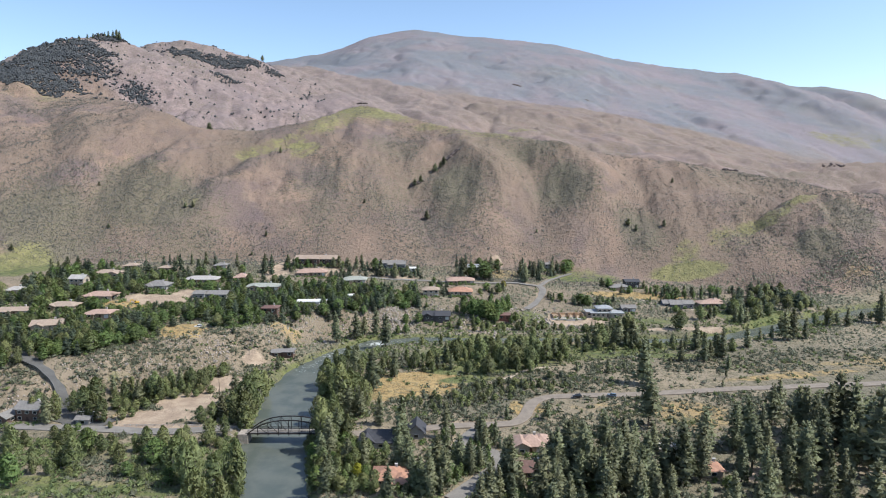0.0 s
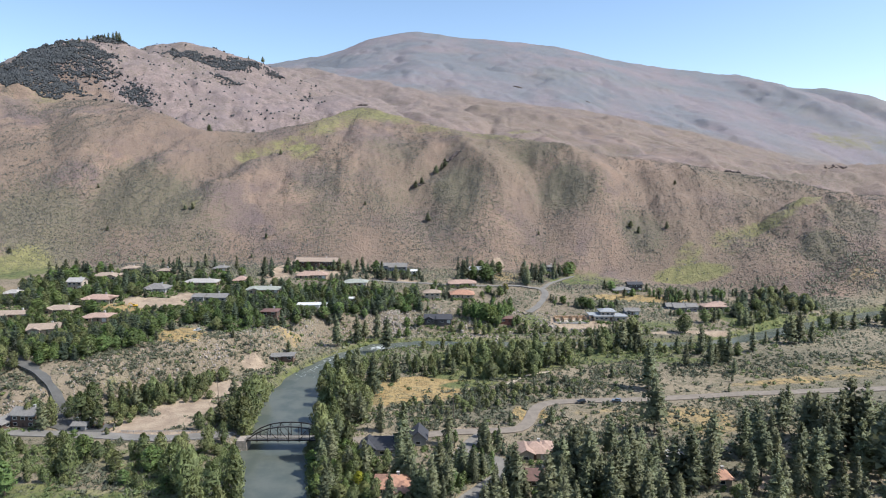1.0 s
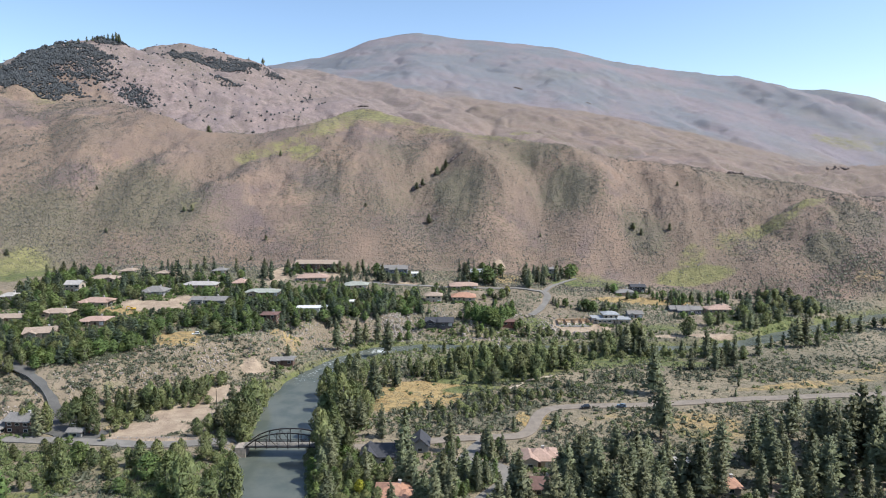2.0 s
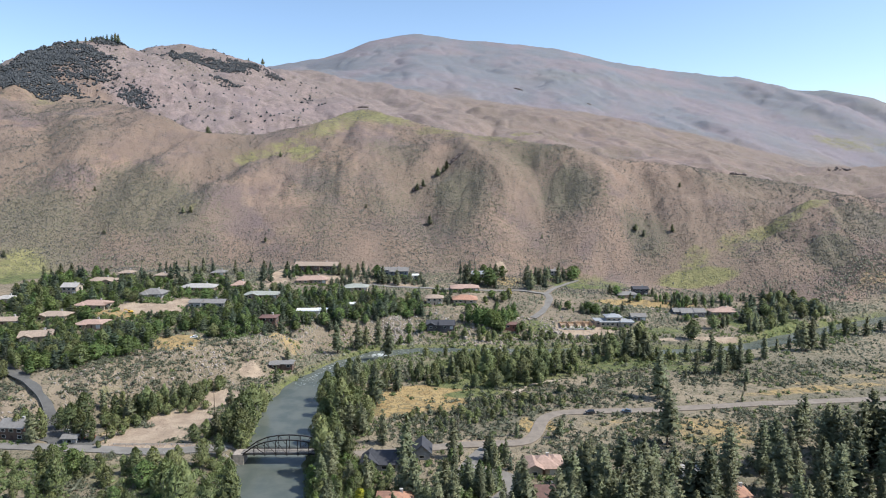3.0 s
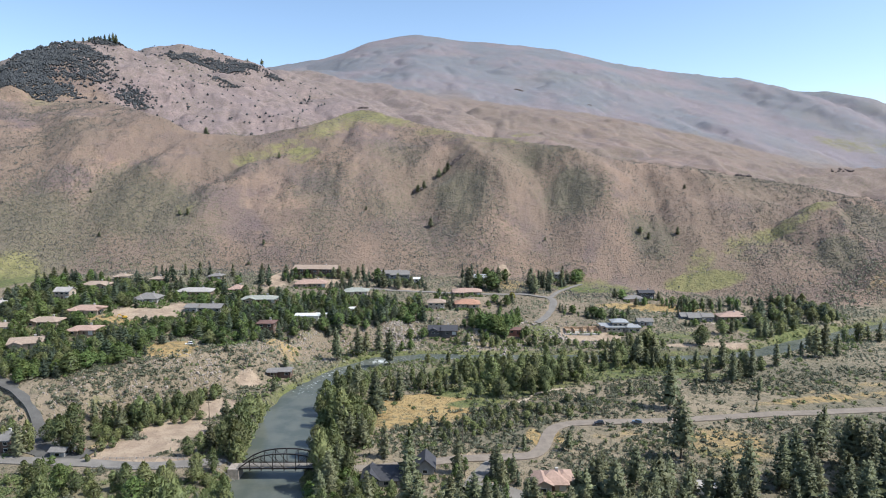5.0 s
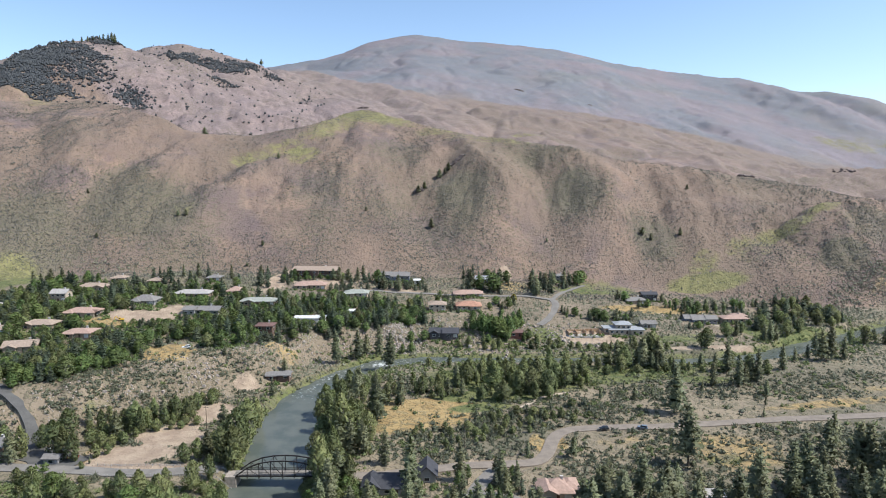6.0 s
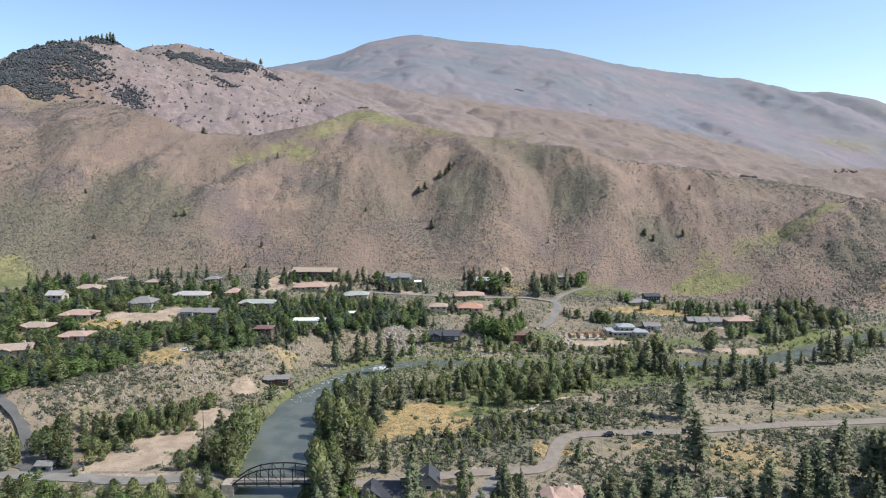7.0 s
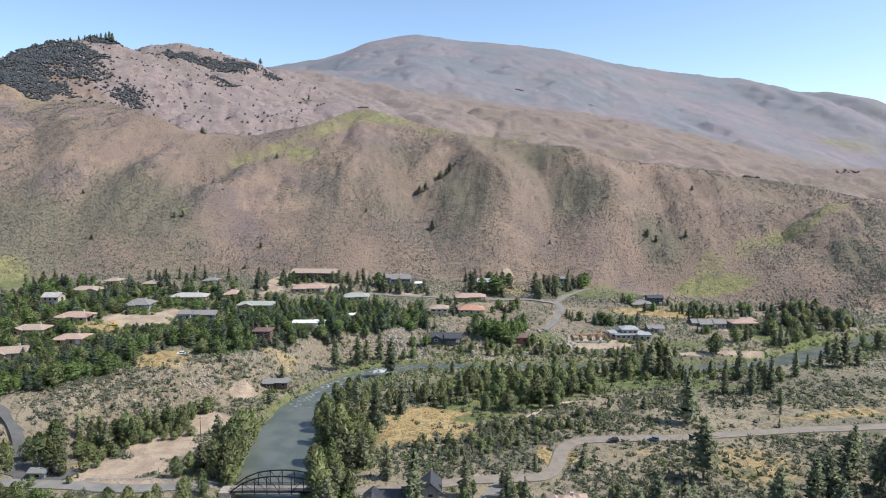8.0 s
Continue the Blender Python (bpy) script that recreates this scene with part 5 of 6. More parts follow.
singles(TREES_HILL, PINES, squeeze=1.8)
singles(TREES_SUMMIT, PINES, squeeze=1.3)
scatter(GROVE_BENCH, 330, 3.6, lambda r: (GARDEN, 6, 11) if r.random() < 0.36 else ((SPRUCES, 7, 14) if r.random() < 0.5 else ((COTTONWOODS, 8, 13) if r.random() < 0.16 else (JUNIPERS, 5, 9))), 3, 1.35)
# tall spruces behind the uppermost houses
scatter([(-360, 546), (-268, 583), (-160, 601), (-150, 561), (-247, 538), (-331, 504)], 42, 4.0, lambda r: (SPRUCES, 9, 15) if r.random() < 0.55 else ((PINES, 9, 15) if r.random() < 0.5 else (GARDEN, 6, 10)), 27)
scatter(GROVE_BENCH_EDGE, 140, 3.6, lambda r: (GARDEN, 6, 10) if r.random() < 0.4 else ((SPRUCES, 7, 12) if r.random() < 0.5 else (JUNIPERS, 5, 8)), 13, 1.35)
scatter(GROVE_BENCH, 150, 3.0, lambda r: (COTTONWOODS, 7, 11) if r.random() < 0.15 else ((POPLARS, 6, 9) if r.random() < 0.5 else (JUNIPERS, 5, 8)), 25, 1.35)
scatter(GROVE_BENCH_LEFT, 70, 3.2, lambda r: (WILLOWS, 5, 8) if r.random() < 0.6 else (COTTONWOODS, 7, 11), 26, 1.35)
for bank, count, seed in (([(-15, 405), (190, 400), (190, 425), (-15, 426)], 40, 27), ([(0, 455), (175, 451), (175, 464), (0, 468)], 28, 28)):
    scatter(bank, count, 3.2, lambda r: (WILLOWS, 4, 8) if r.random() < 0.75 else (COTTONWOODS, 6, 10), seed)
scatter(GROVE_BENCH_RIGHT, 110, 3.2, lambda r: (POPLARS, 6, 10) if r.random() < 0.6 else (SPRUCES, 7, 12), 23, 1.35)
scatter(GROVE_BENCH, 60, 3.2, lambda r: (POPLARS, 6, 10), 24, 1.35)
for grove, count, lo, hi, seed in ((GROVE_UPPER_A, 22, 8, 13, 31), (GROVE_UPPER_B, 26, 8, 14, 32), (GROVE_UPPER_C, 30, 6, 10, 33), (GROVE_UPPER_D, 16, 6, 10, 34)):
    scatter(grove, count, 3.5, lambda r: (SPRUCES, lo, hi) if r.random() < 0.5 else (JUNIPERS, lo * 0.8, hi * 0.8), seed)
scatter(GROVE_ROW_A, 26, 3.5, lambda r: (JUNIPERS, 5, 8) if r.random() < 0.5 else (POPLARS, 4, 8), 35)
scatter(GROVE_ROW_B, 30, 3.5, lambda r: (SPRUCES, 6, 10) if r.random() < 0.5 else (POPLARS, 5, 9), 36)
scatter(GROVE_PARK, 28, 3.5, lambda r: (POPLARS, 7, 12) if r.random() < 0.4 else (GARDEN, 6, 11), 37)
scatter(GROVE_FRONT, 84, 5.0, lambda r: (PINES, 13, 21) if r.random() < 0.85 else (GARDEN, 5, 9), 4)
scatter([(28, 200), (30, 254), (92, 254), (84, 200)], 30, 4.5, lambda r: (PINES, 13, 20), 71)
scatter(GROVE_FAR_RIGHT, 50, 4.5, lambda r: (COTTONWOODS, 8, 13) if r.random() < 0.5 else (SPRUCES, 8, 13), 6, 1.7)
# trees before the upper houses
for plot, count, seed in (([(-152, 583), (-147, 605), (-95, 605), (-96, 588)], 17, 81), ([(-72, 584), (-68, 604), (-24, 604), (-28, 586)], 15, 82),
                          ([(-20, 508), (-8, 562), (42, 562), (44, 512)], 22, 83), ([(182, 503), (186, 522), (252, 522), (246, 505)], 13, 84)):
    scatter(plot, count, 3.2, lambda r: (SPRUCES, 5, 9) if r.random() < 0.4 else ((GARDEN, 4, 7) if r.random() < 0.5 else (JUNIPERS, 4, 7)), seed, 1.3)
scatter(GROVE_CUL, 58, 3.4, lambda r: (PINES, 10, 17) if r.random() < 0.45 else ((JUNIPERS, 5, 9) if r.random() < 0.5 else (POPLARS, 5, 9)), 15)
scatter(GROVE_RIVERBANK, 40, 4.5, lambda r: (COTTONWOODS, 8, 15) if r.random() < 0.6 else ((PINES, 9, 17) if r.random() < 0.4 else (WILLOWS, 4, 7)), 7)
scatter(GROVE_CENTER, 62, 5.0, lambda r: (COTTONWOODS, 6, 11) if r.random() < 0.3 else ((GARDEN, 3.5, 7) if r.random() < 0.3 else (WILLOWS, 3.5, 7)), 8)
scatter(GROVE_MEADOW, 65, 3.6, lambda r: (WILLOWS, 3, 6) if r.random() < 0.6 else (JUNIPERS, 3, 6), 9)
scatter(GROVE_LEFT_BANK, 40, 4.0, lambda r: (WILLOWS, 4, 8) if r.random() < 0.7 else (COTTONWOODS, 6, 10), 10)
scatter(GROVE_LEFT_FRONT, 50, 4.5, lambda r: (WILLOWS, 3, 5.5) if r.random() < 0.8 else (COTTONWOODS, 6, 9), 11)
scatter(GROVE_RIGHT_MID, 24, 5.0, lambda r: (WILLOWS, 4, 8) if r.random() < 0.5 else (PINES, 7, 13), 12)
scatter(GROVE_NEAR_BANK, 52, 4.0, lambda r: (WILLOWS, 4, 7) if r.random() < 0.45 else ((GARDEN, 5, 9) if r.random() < 0.6 else (PINES, 10, 16)), 14)

# ---- houses ----
def hip_roof(bm, w, d, z, pitch, over=1.0, thick=0.25):
    a, b = w / 2 + over, d / 2 + over
    rise = min(a, b) * pitch
    if a >= b:
        ridge = ((-(a - b), 0), (a - b, 0))
    else:
        ridge = ((0, -(b - a)), (0, b - a))
    lo = [bm.verts.new((x, y, z - thick)) for x, y in ((-a, -b), (a, -b), (a, b), (-a, b))]
    hi = [bm.verts.new((x, y, z)) for x, y in ((-a, -b), (a, -b), (a, b), (-a, b))]
    r = [bm.verts.new((x, y, z + rise)) for x, y in ridge]
    bm.faces.new(lo[::-1])
    for k in range(4):
        bm.faces.new((lo[k], lo[(k + 1) % 4], hi[(k + 1) % 4], hi[k]))
    if a >= b:
        sides = ((hi[0], hi[1], r[1], r[0]), (hi[1], hi[2], r[1]), (hi[2], hi[3], r[0], r[1]), (hi[3], hi[0], r[0]))
    else:
        sides = ((hi[0], hi[1], r[0]), (hi[1], hi[2], r[1], r[0]), (hi[2], hi[3], r[1]), (hi[3], hi[0], r[0], r[1]))
    for s in sides:
        bm.faces.new(s)


def gable_roof(bm, w, d, z, pitch, over=0.9, thick=0.25):
    """The ridge runs along the longer side."""
    along_x = w >= d
    a, b = (w / 2 + over, d / 2 + over) if along_x else (d / 2 + over, w / 2 + over)
    rise = b * pitch
    section = ((-b, -thick), (0, rise - thick), (b, -thick), (b, 0), (0, rise), (-b, 0))
    rings = []
    for e in (-a, a):
        rings.append([bm.verts.new((e, s, z + h) if along_x else (s, e, z + h)) for s, h in section])
    for k in range(6):
        bm.faces.new((rings[0][k], rings[0][(k + 1) % 6], rings[1][(k + 1) % 6], rings[1][k]))
    for ring in rings:
        bm.faces.new((ring[0], ring[1], ring[4], ring[5]))
        bm.faces.new((ring[1], ring[2], ring[3], ring[4]))


def gable_ends(bm, w, d, z, pitch):
    along_x = w >= d
    a, b = (w / 2, d / 2) if along_x else (d / 2, w / 2)
    for e in (-a + 0.02, a - 0.02):
        t = 0.2 if e < 0 else -0.2
        ring = [[bm.verts.new((e + o, s, z + h) if along_x else (s, e + o, z + h)) for s, h in ((-b, 0), (b, 0), (0, b * pitch))] for o in (0, t)]
        bm.faces.new(ring[0])
        bm.faces.new(ring[1][::-1])
        for k in range(3):
            bm.faces.new((ring[0][k], ring[0][(k + 1) % 3], ring[1][(k + 1) % 3], ring[1][k]))


def window_part(root, x, y, z, w, h, facing):
    """facing: 0 front (-y), 1 right (+x), 2 left (-x)."""
    m = Matrix.Translation((x, y, z)) @ Matrix.Rotation((0, math.pi / 2, -math.pi / 2)[facing], 4, "Z")
    bm = bmesh.new()
    for cx, cz, sx, sz in ((0, h / 2, w, 0.12), (0, -h / 2, w, 0.12), (-w / 2, 0, 0.12, h + 0.12), (w / 2, 0, 0.12, h + 0.12)):
        box(bm, cx, -0.04, cz, sx, 0.14, sz, m)
    frame_ob = part("window", bm, M_FRAME, root)
    bm = bmesh.new()
    box(bm, 0, -0.02, 0, w - 0.1, 0.06, h - 0.1, m)
    part("pane", bm, M_GLASS, frame_ob, "dark reflecting glass")


def house(x, y, w, d, wall, roof, kind="hip", pitch=0.35, storeys=1, turn=0.0, wings=(), chimney=True, garage=True, label="", name="house", category="house"):
    root = tagged(new(name), label, category, "houses of the valley")
    if not wings and w > 10 and kind != "flat" and storeys == 1:
        wings = ((-w * 0.27, -d * 0.32, w * 0.36, d * 0.6, 2.7, kind), (w * 0.32, d * 0.2, w * 0.3, d * 0.75, 2.9, kind))
    zs = [height_at(x + i * w * 0.4, y + j * d * 0.4) for i in (-1, 0, 1) for j in (-1, 0, 1)]
    root.location = (x, y, sum(zs) / len(zs))
    root.rotation_euler = (0, 0, radians(turn))
    deep = max(zs) - min(zs) + 1.2
    for k, (cx, cy, ww, dd, hh, style) in enumerate(((0, 0, w, d, 2.9 * storeys, kind), *wings)):
        bm = bmesh.new()
        box(bm, 0, 0, (hh - deep) / 2, ww, dd, hh + deep)
        if style == "gable":
            gable_ends(bm, ww, dd, hh, pitch)
        bmesh.ops.translate(bm, vec=(cx, cy, 0), verts=bm.verts[:])
        part("wall", bm, WALLS[wall], root)
        bm = bmesh.new()
        if style == "gable":
            gable_roof(bm, ww, dd, hh + 0.1, pitch)
        elif style == "flat":
            box(bm, 0, 0, hh + 0.2, ww + 1.6, dd + 1.6, 0.4)
        else:
            hip_roof(bm, ww, dd, hh + 0.1, pitch)
        bmesh.ops.translate(bm, vec=(cx, cy, 0), verts=bm.verts[:])
        part("roof", bm, ROOFS[roof], root)
        for s in range(max(1, round(hh / 2.9))):
            n = max(1, int(ww / 3.6))
            for i in range(n):
                if garage and k == 0 and s == 0 and i == n - 1 and n > 2:
                    bm = bmesh.new()
                    box(bm, cx - ww / 2 + (i + 0.5) * ww / n, cy - dd / 2 - 0.05, 1.15, 2.6, 0.14, 2.3)
                    part("garage_door", bm, M_FRAME, root, "pale panelled garage door")
                    continue
                if k == 0 and s == 0 and i == n // 2 and n > 1:
                    bm = bmesh.new()
                    box(bm, cx - ww / 2 + (i + 0.5) * ww / n, cy - dd / 2 - 0.04, 1.05, 1.1, 0.12, 2.1)
                    part("door", bm, M_BROWN_WOOD, root, "brown front door")
                    continue
                window_part(root, cx - ww / 2 + (i + 0.5) * ww / n, cy - dd / 2, 1.5 + 2.9 * s, min(2.0, ww / n * 0.55), 1.4, 0)
            for side in (1, 2):
                window_part(root, cx + (ww / 2 if side == 1 else -ww / 2), cy, 1.5 + 2.9 * s, 1.6, 1.3, side)
    if chimney:
        bm = bmesh.new()
        box(bm, w * 0.2, d * 0.12, 2.9 * storeys + d * pitch * 0.35 + 0.6, 1.0, 0.8, 2.2)
        box(bm, w * 0.2, d * 0.12, 2.9 * storeys + d * pitch * 0.35 + 1.75, 1.25, 1.05, 0.2)
        part("chimney", bm, M_CONCRETE, root, "stone chimney")
    return root


house(-316, 461.5, 12, 9, "cream", "pale", label="pale stucco house with a low hipped roof")
house(-283, 413.5, 20, 11, "tan", "tan", kind='gable', pitch=0.25, turn=4, label="long tan house with a low tan roof")
house(-247, 387.5, 17, 11, "cream", "tan", kind='gable', turn=14, pitch=0.4, label="cream house with a tan gabled roof")
house(-259, 425.5, 17, 11, "tan", "tan", wings=((-7, -2, 7, 9, 2.9, 'gable'),), label="tan house with a brown-grey hipped roof")
house(-227, 411.5, 16, 11, "tan", "pink", pitch=0.28, label="tan house with a faded tile roof")
house(-252, 459, 21, 12, "cream", "pink", wings=((-7, -4, 7, 8, 2.9, 'hip'), (7, -3, 7, 8, 2.9, 'hip')), label="cream house with a pinkish tile roof")
house(-284, 530, 20, 12, "tan", "tan", wings=((7, -3, 8, 9, 2.9, 'gable'),), label="tan house with a long tan roof")
house(-287, 492.5, 11, 9, "cream", "pale", kind='gable', storeys=2, pitch=0.5, label="cream house with a pale gabled roof")
house(-226, 495, 17, 12, "grey", "grey", pitch=0.5, label="grey house with a steep grey hipped roof")
house(-203, 527.5, 27, 13, "tan", "pale", pitch=0.3, wings=((-9, -3, 8, 8, 2.9, 'hip'),), label="broad house with a pale hipped roof")
house(-177, 478.5, 24, 11, "grey", "grey", kind='gable', pitch=0.3, wings=((-8, -4, 8, 8, 3.6, 'gable'), (8, -3, 9, 8, 2.9, 'gable')), label="grey modern house with dark windows and a grey roof")
house(-175, 543, 11, 10, "cream", "pink", pitch=0.5, label="cream house with a pink pyramid roof")
house(-147, 512, 26, 12, "tan", "green", pitch=0.3, wings=((-6, -3, 8, 9, 2.9, 'gable'),), label="long house with a pale grey-green roof")
house(-122.5, 441.5, 10.5, 9, "brown", "brown", kind='hip', storeys=2, pitch=0.22, label="two-storey brown house with a low red-brown roof")
house(-102, 472, 17, 8, "white", "white", kind='flat', chimney=False, wings=((9, 3, 7, 7, 2.6, 'flat'),), label="low white flat-roofed house among trees")
house(-73, 500, 7, 6, "white", "white", kind='flat', chimney=False, garage=False, label="small white flat-roofed annexe")
house(-77, 547.5, 19, 11, "cream", "green", pitch=0.35, label="cream house with a pale green-grey roof")
house(-123, 615, 41, 12, "brown", "tan", kind='gable', storeys=2, pitch=0.45, wings=((-13, -5, 6, 5, 6, 'gable'), (0, -6, 7, 6, 6.4, 'gable'), (14, -5, 6, 5, 6, 'gable')), turn=-3, label="long lodge with a tan roof and dark gabled dormers")
house(-119, 569, 26, 12, "tan", "pink", pitch=0.38, label="tan house with a red-brown tile roof")
house(-50, 612, 22, 12, "slate", "grey", kind='gable', pitch=0.5, wings=((-8, -4, 8, 8, 4.6, 'gable'), (9, -2, 9, 9, 3.4, 'gable')), label="dark slate house with grey roofs")
house(-29, 600.5, 5, 5, "white", "white", kind='gable', chimney=False, garage=False, label="small white shed with a gabled roof")
house(-10, 521, 13, 10, "cream", "tan", storeys=2, pitch=0.35, label="cream house with a tan hipped roof")
house(-5, 477, 20, 10, "dark", "dark", kind='gable', pitch=0.5, wings=((3, -3, 7, 7, 3.4, 'gable'), (-7, -2, 6, 7, 3.0, 'gable')), label="dark brown stone house with gables above the bank")
house(16, 569, 24, 12, "tan", "pink", pitch=0.35, label="long tan house with a pinkish tile roof")
house(15, 534, 19, 12, "cream", "orange", pitch=0.42, wings=((5, -4, 7, 7, 2.9, 'hip'),), label="cream house with an orange tile roof")
house(34, 614.5, 18, 11, "grey", "blue", kind='gable', pitch=0.4, wings=((-6, -4, 7, 7, 3.4, 'gable'),), label="house with a blue-grey metal roof among trees")
house(47, 478.5, 8.5, 7, "red", "brown", kind='gable', pitch=0.3, chimney=False, garage=False, label="small red-brown brick outbuilding")
house(128, 493.5, 22, 11, "cream", "blue", kind='flat', storeys=1, chimney=False, wings=((0, 2, 11, 9, 6.2, 'hip'), (9, -4, 9, 8, 3.4, 'flat'), (-10, 2, 8, 9, 3.2, 'flat')), label="modern white house with blue-grey flat roofs")
house(163, 581.5, 17, 11, "tan", "grey", pitch=0.3, label="tan house with a weathered roof on the slope")
house(178, 590.5, 13, 9, "dark", "dark", kind='gable', storeys=2, pitch=0.35, label="dark two-storey house on the slope")
house(152, 511, 11, 8, "grey", "grey", kind='gable', pitch=0.4, chimney=False, label="grey house with a pale metal roof")
house(199, 528, 14, 10, "slate", "grey", kind='gable', pitch=0.5, wings=((-8, 1, 9, 8, 3.4, 'gable'), (8, -1, 8, 8, 3.4, 'gable')), label="dark grey stone house with gabled roofs")
house(228, 530.5, 18, 11, "tan", "pink", pitch=0.35, wings=((-7, -3, 8, 8, 3.2, 'hip'), (5, 3, 9, 8, 4.2, 'hip')), label="tan house with a pinkish tile roof beside cottonwoods")
house(-246, 555.5, 10, 9, "tan", "tan", label="tan house half hidden by trees")
house(-205, 579.5, 11, 9, "tan", "grey", label="grey-roofed house half hidden by trees")
house(-282, 567.5, 11, 9, "cream", "tan", label="pale house half hidden by trees")
house(106, 633.5, 8, 7, "grey", "grey", storeys=2, label="grey house half hidden by tall trees")
house(-102.5, 395.25, 13.5, 6.5, "brown", "grey", kind='gable', pitch=0.16, chimney=False, garage=False, label="low brown riverside house with a flat grey roof")
house(-199, 295.25, 12, 8.5, "brown", "grey", kind='gable', pitch=0.5, storeys=2, turn=-6, garage=False, label="dark brown barn-like house with a grey gabled roof")
house(-210, 291.5, 7, 7, "brown", "grey", kind='gable', pitch=0.5, turn=80, garage=False, chimney=False, label="small brown annexe with a grey gabled roof")
house(-170.5, 288.5, 6, 4, "grey", "grey", kind='gable', pitch=0.4, chimney=False, garage=False, label="grey gatehouse on a traffic island")
house(-25, 264.5, 15, 9, "grey", "dark", kind='gable', pitch=0.75, wings=((-8, -1, 6, 8, 3.2, 'gable'),), label="grey house with a steep dark shingle roof")
house(-12, 274.5, 7, 9, "grey", "dark", kind='gable', pitch=0.9, chimney=False, label="grey garage with a steep dark gabled roof")
house(-20.5, 232, 12, 10, "tan", "orange", pitch=0.45, wings=((5, -4, 7, 8, 2.9, 'hip'),), label="tan house with a faded orange-pink tile roof")
house(37.5, 262, 11, 10, "cream", "pink", pitch=0.5, wings=((-4, -3, 6, 8, 3.4, 'gable'), (5, 2, 6, 8, 2.9, 'hip')), label="house with a pale pinkish tile roof of many hips")
house(36, 237, 9, 8, "brown", "brown", kind='gable', pitch=0.6, wings=((3, -3, 5, 6, 3.0, 'gable'),), label="brown house with a dark red-brown gabled roof")
house(105, 235.5, 7, 7, "tan", "orange", pitch=0.5, label="tan house with an orange roof among pines")
house(94, 254.5, 6, 5, "white", "pale", kind='gable', chimney=False, garage=False, label="small white building between pines")


# ---- building site ----
def framed_house(x, y, w, d):
    root = tagged(new("framed_house"), "unfinished house of bare pale timber framing on a slab", "building site")
    root.location = (x, y, height_at(x, y) + 0.2)
    bm = bmesh.new()
    box(bm, 0, 0, -0.6, w + 1, d + 1, 1.4)
    part("slab", bm, M_CONCRETE, root, "pale concrete slab")
    for cx, cy, ww, dd, hh in ((-w * 0.22, 0, w * 0.5, d, 2.7), (w * 0.27, d * 0.1, w * 0.44, d * 0.75, 3.2)):
        for yy in (-dd / 2, dd / 2):
            for i in range(int(ww / 1.2) + 1):
                bm = bmesh.new()
                box(bm, cx - ww / 2 + i * 1.2, cy + yy, 0.1 + hh / 2, 0.16, 0.14, hh)
                part("stud", bm, M_TIMBER, root)
            for zz in (0.16, hh):
                bm = bmesh.new()
                beam(bm, (cx - ww / 2, cy + yy, zz), (cx + ww / 2, cy + yy, zz), 0.16, 0.12)
                part("plate", bm, M_TIMBER, root)
        for xx in (-ww / 2, 0, ww / 2):
            bm = bmesh.new()
            box(bm, cx + xx, cy, 0.1 + hh * 0.45, 0.14, dd, hh * 0.88)
            part("sheathing", bm, M_TIMBER, root, "pale sheathing panel")
        bm = bmesh.new()
        box(bm, cx, cy + dd / 2 - 0.1, 0.1 + hh * 0.4, ww, 0.12, hh * 0.8)
        part("sheathing", bm, M_TIMBER, root, "pale sheathing panel")
    return root


framed_house(98.0, 489.0, 25.0, 11.0)


# ---- vehicles ----
def car_kind(paint, label, suv=True):
    root = tagged(new("car"), label, "car")
    hood = 0.95 if suv else 0.8
    top = 1.75 if suv else 1.42
    bm = bmesh.new()
    outline = ((-2.35, 0.45), (-2.35, hood), (-1.0, hood + 0.08), (2.2, hood + 0.08), (2.35, 0.85), (2.35, 0.45))
    rings = [[bm.verts.new((px, yy, pz)) for px, pz in outline] for yy in (-0.92, 0.92)]
    for k in range(6):
        bm.faces.new((rings[0][k], rings[0][(k + 1) % 6], rings[1][(k + 1) % 6], rings[1][k]))
    bm.faces.new(rings[0]), bm.faces.new(rings[1][::-1])
    part("body", bm, paint, root, "", 0.07)
    bm = bmesh.new()
    a = [bm.verts.new((px, yy, hood + 0.06)) for px, yy in ((-1.1, -0.88), (2.1, -0.88), (2.1, 0.88), (-1.1, 0.88))]
    b = [bm.verts.new((px, yy, top - 0.06)) for px, yy in ((-0.4, -0.7), (1.8, -0.7), (1.8, 0.7), (-0.4, 0.7))]
    for k in range(4):
        bm.faces.new((a[k], a[(k + 1) % 4], b[(k + 1) % 4], b[k]))
    bm.faces.new(b), bm.faces.new(a[::-1])
    part("cabin_glass", bm, M_GLASS, root, "dark windows")
    bm = bmesh.new()
    box(bm, 0.7, 0, top - 0.02, 2.3, 1.45, 0.09)
    part("roof_panel", bm, paint, root, "", 0.03)
    for wx in (-1.5, 1.45):
        for wy in (-0.85, 0.85):
            bm = bmesh.new()
            bmesh.ops.create_cone(bm, cap_ends=True, segments=14, radius1=0.36, radius2=0.36, depth=0.24, matrix=pose(wx, wy, 0.36, 90))
            tyre = part("wheel", bm, M_RUBBER, root, "black tyre")
            bm = bmesh.new()
            bmesh.ops.create_cone(bm, cap_ends=True, segments=10, radius1=0.21, radius2=0.21, depth=0.27, matrix=pose(wx, wy, 0.36, 90))
            part("rim", bm, M_CHROME, tyre, "silver alloy rim")
    for wy in (-0.65, 0.65):
        bm = bmesh.new()
        box(bm, -2.36, wy, 0.78, 0.06, 0.34, 0.16)
        part("headlight", bm, M_WHITE_PAINT, root, "clear headlight")
    return root


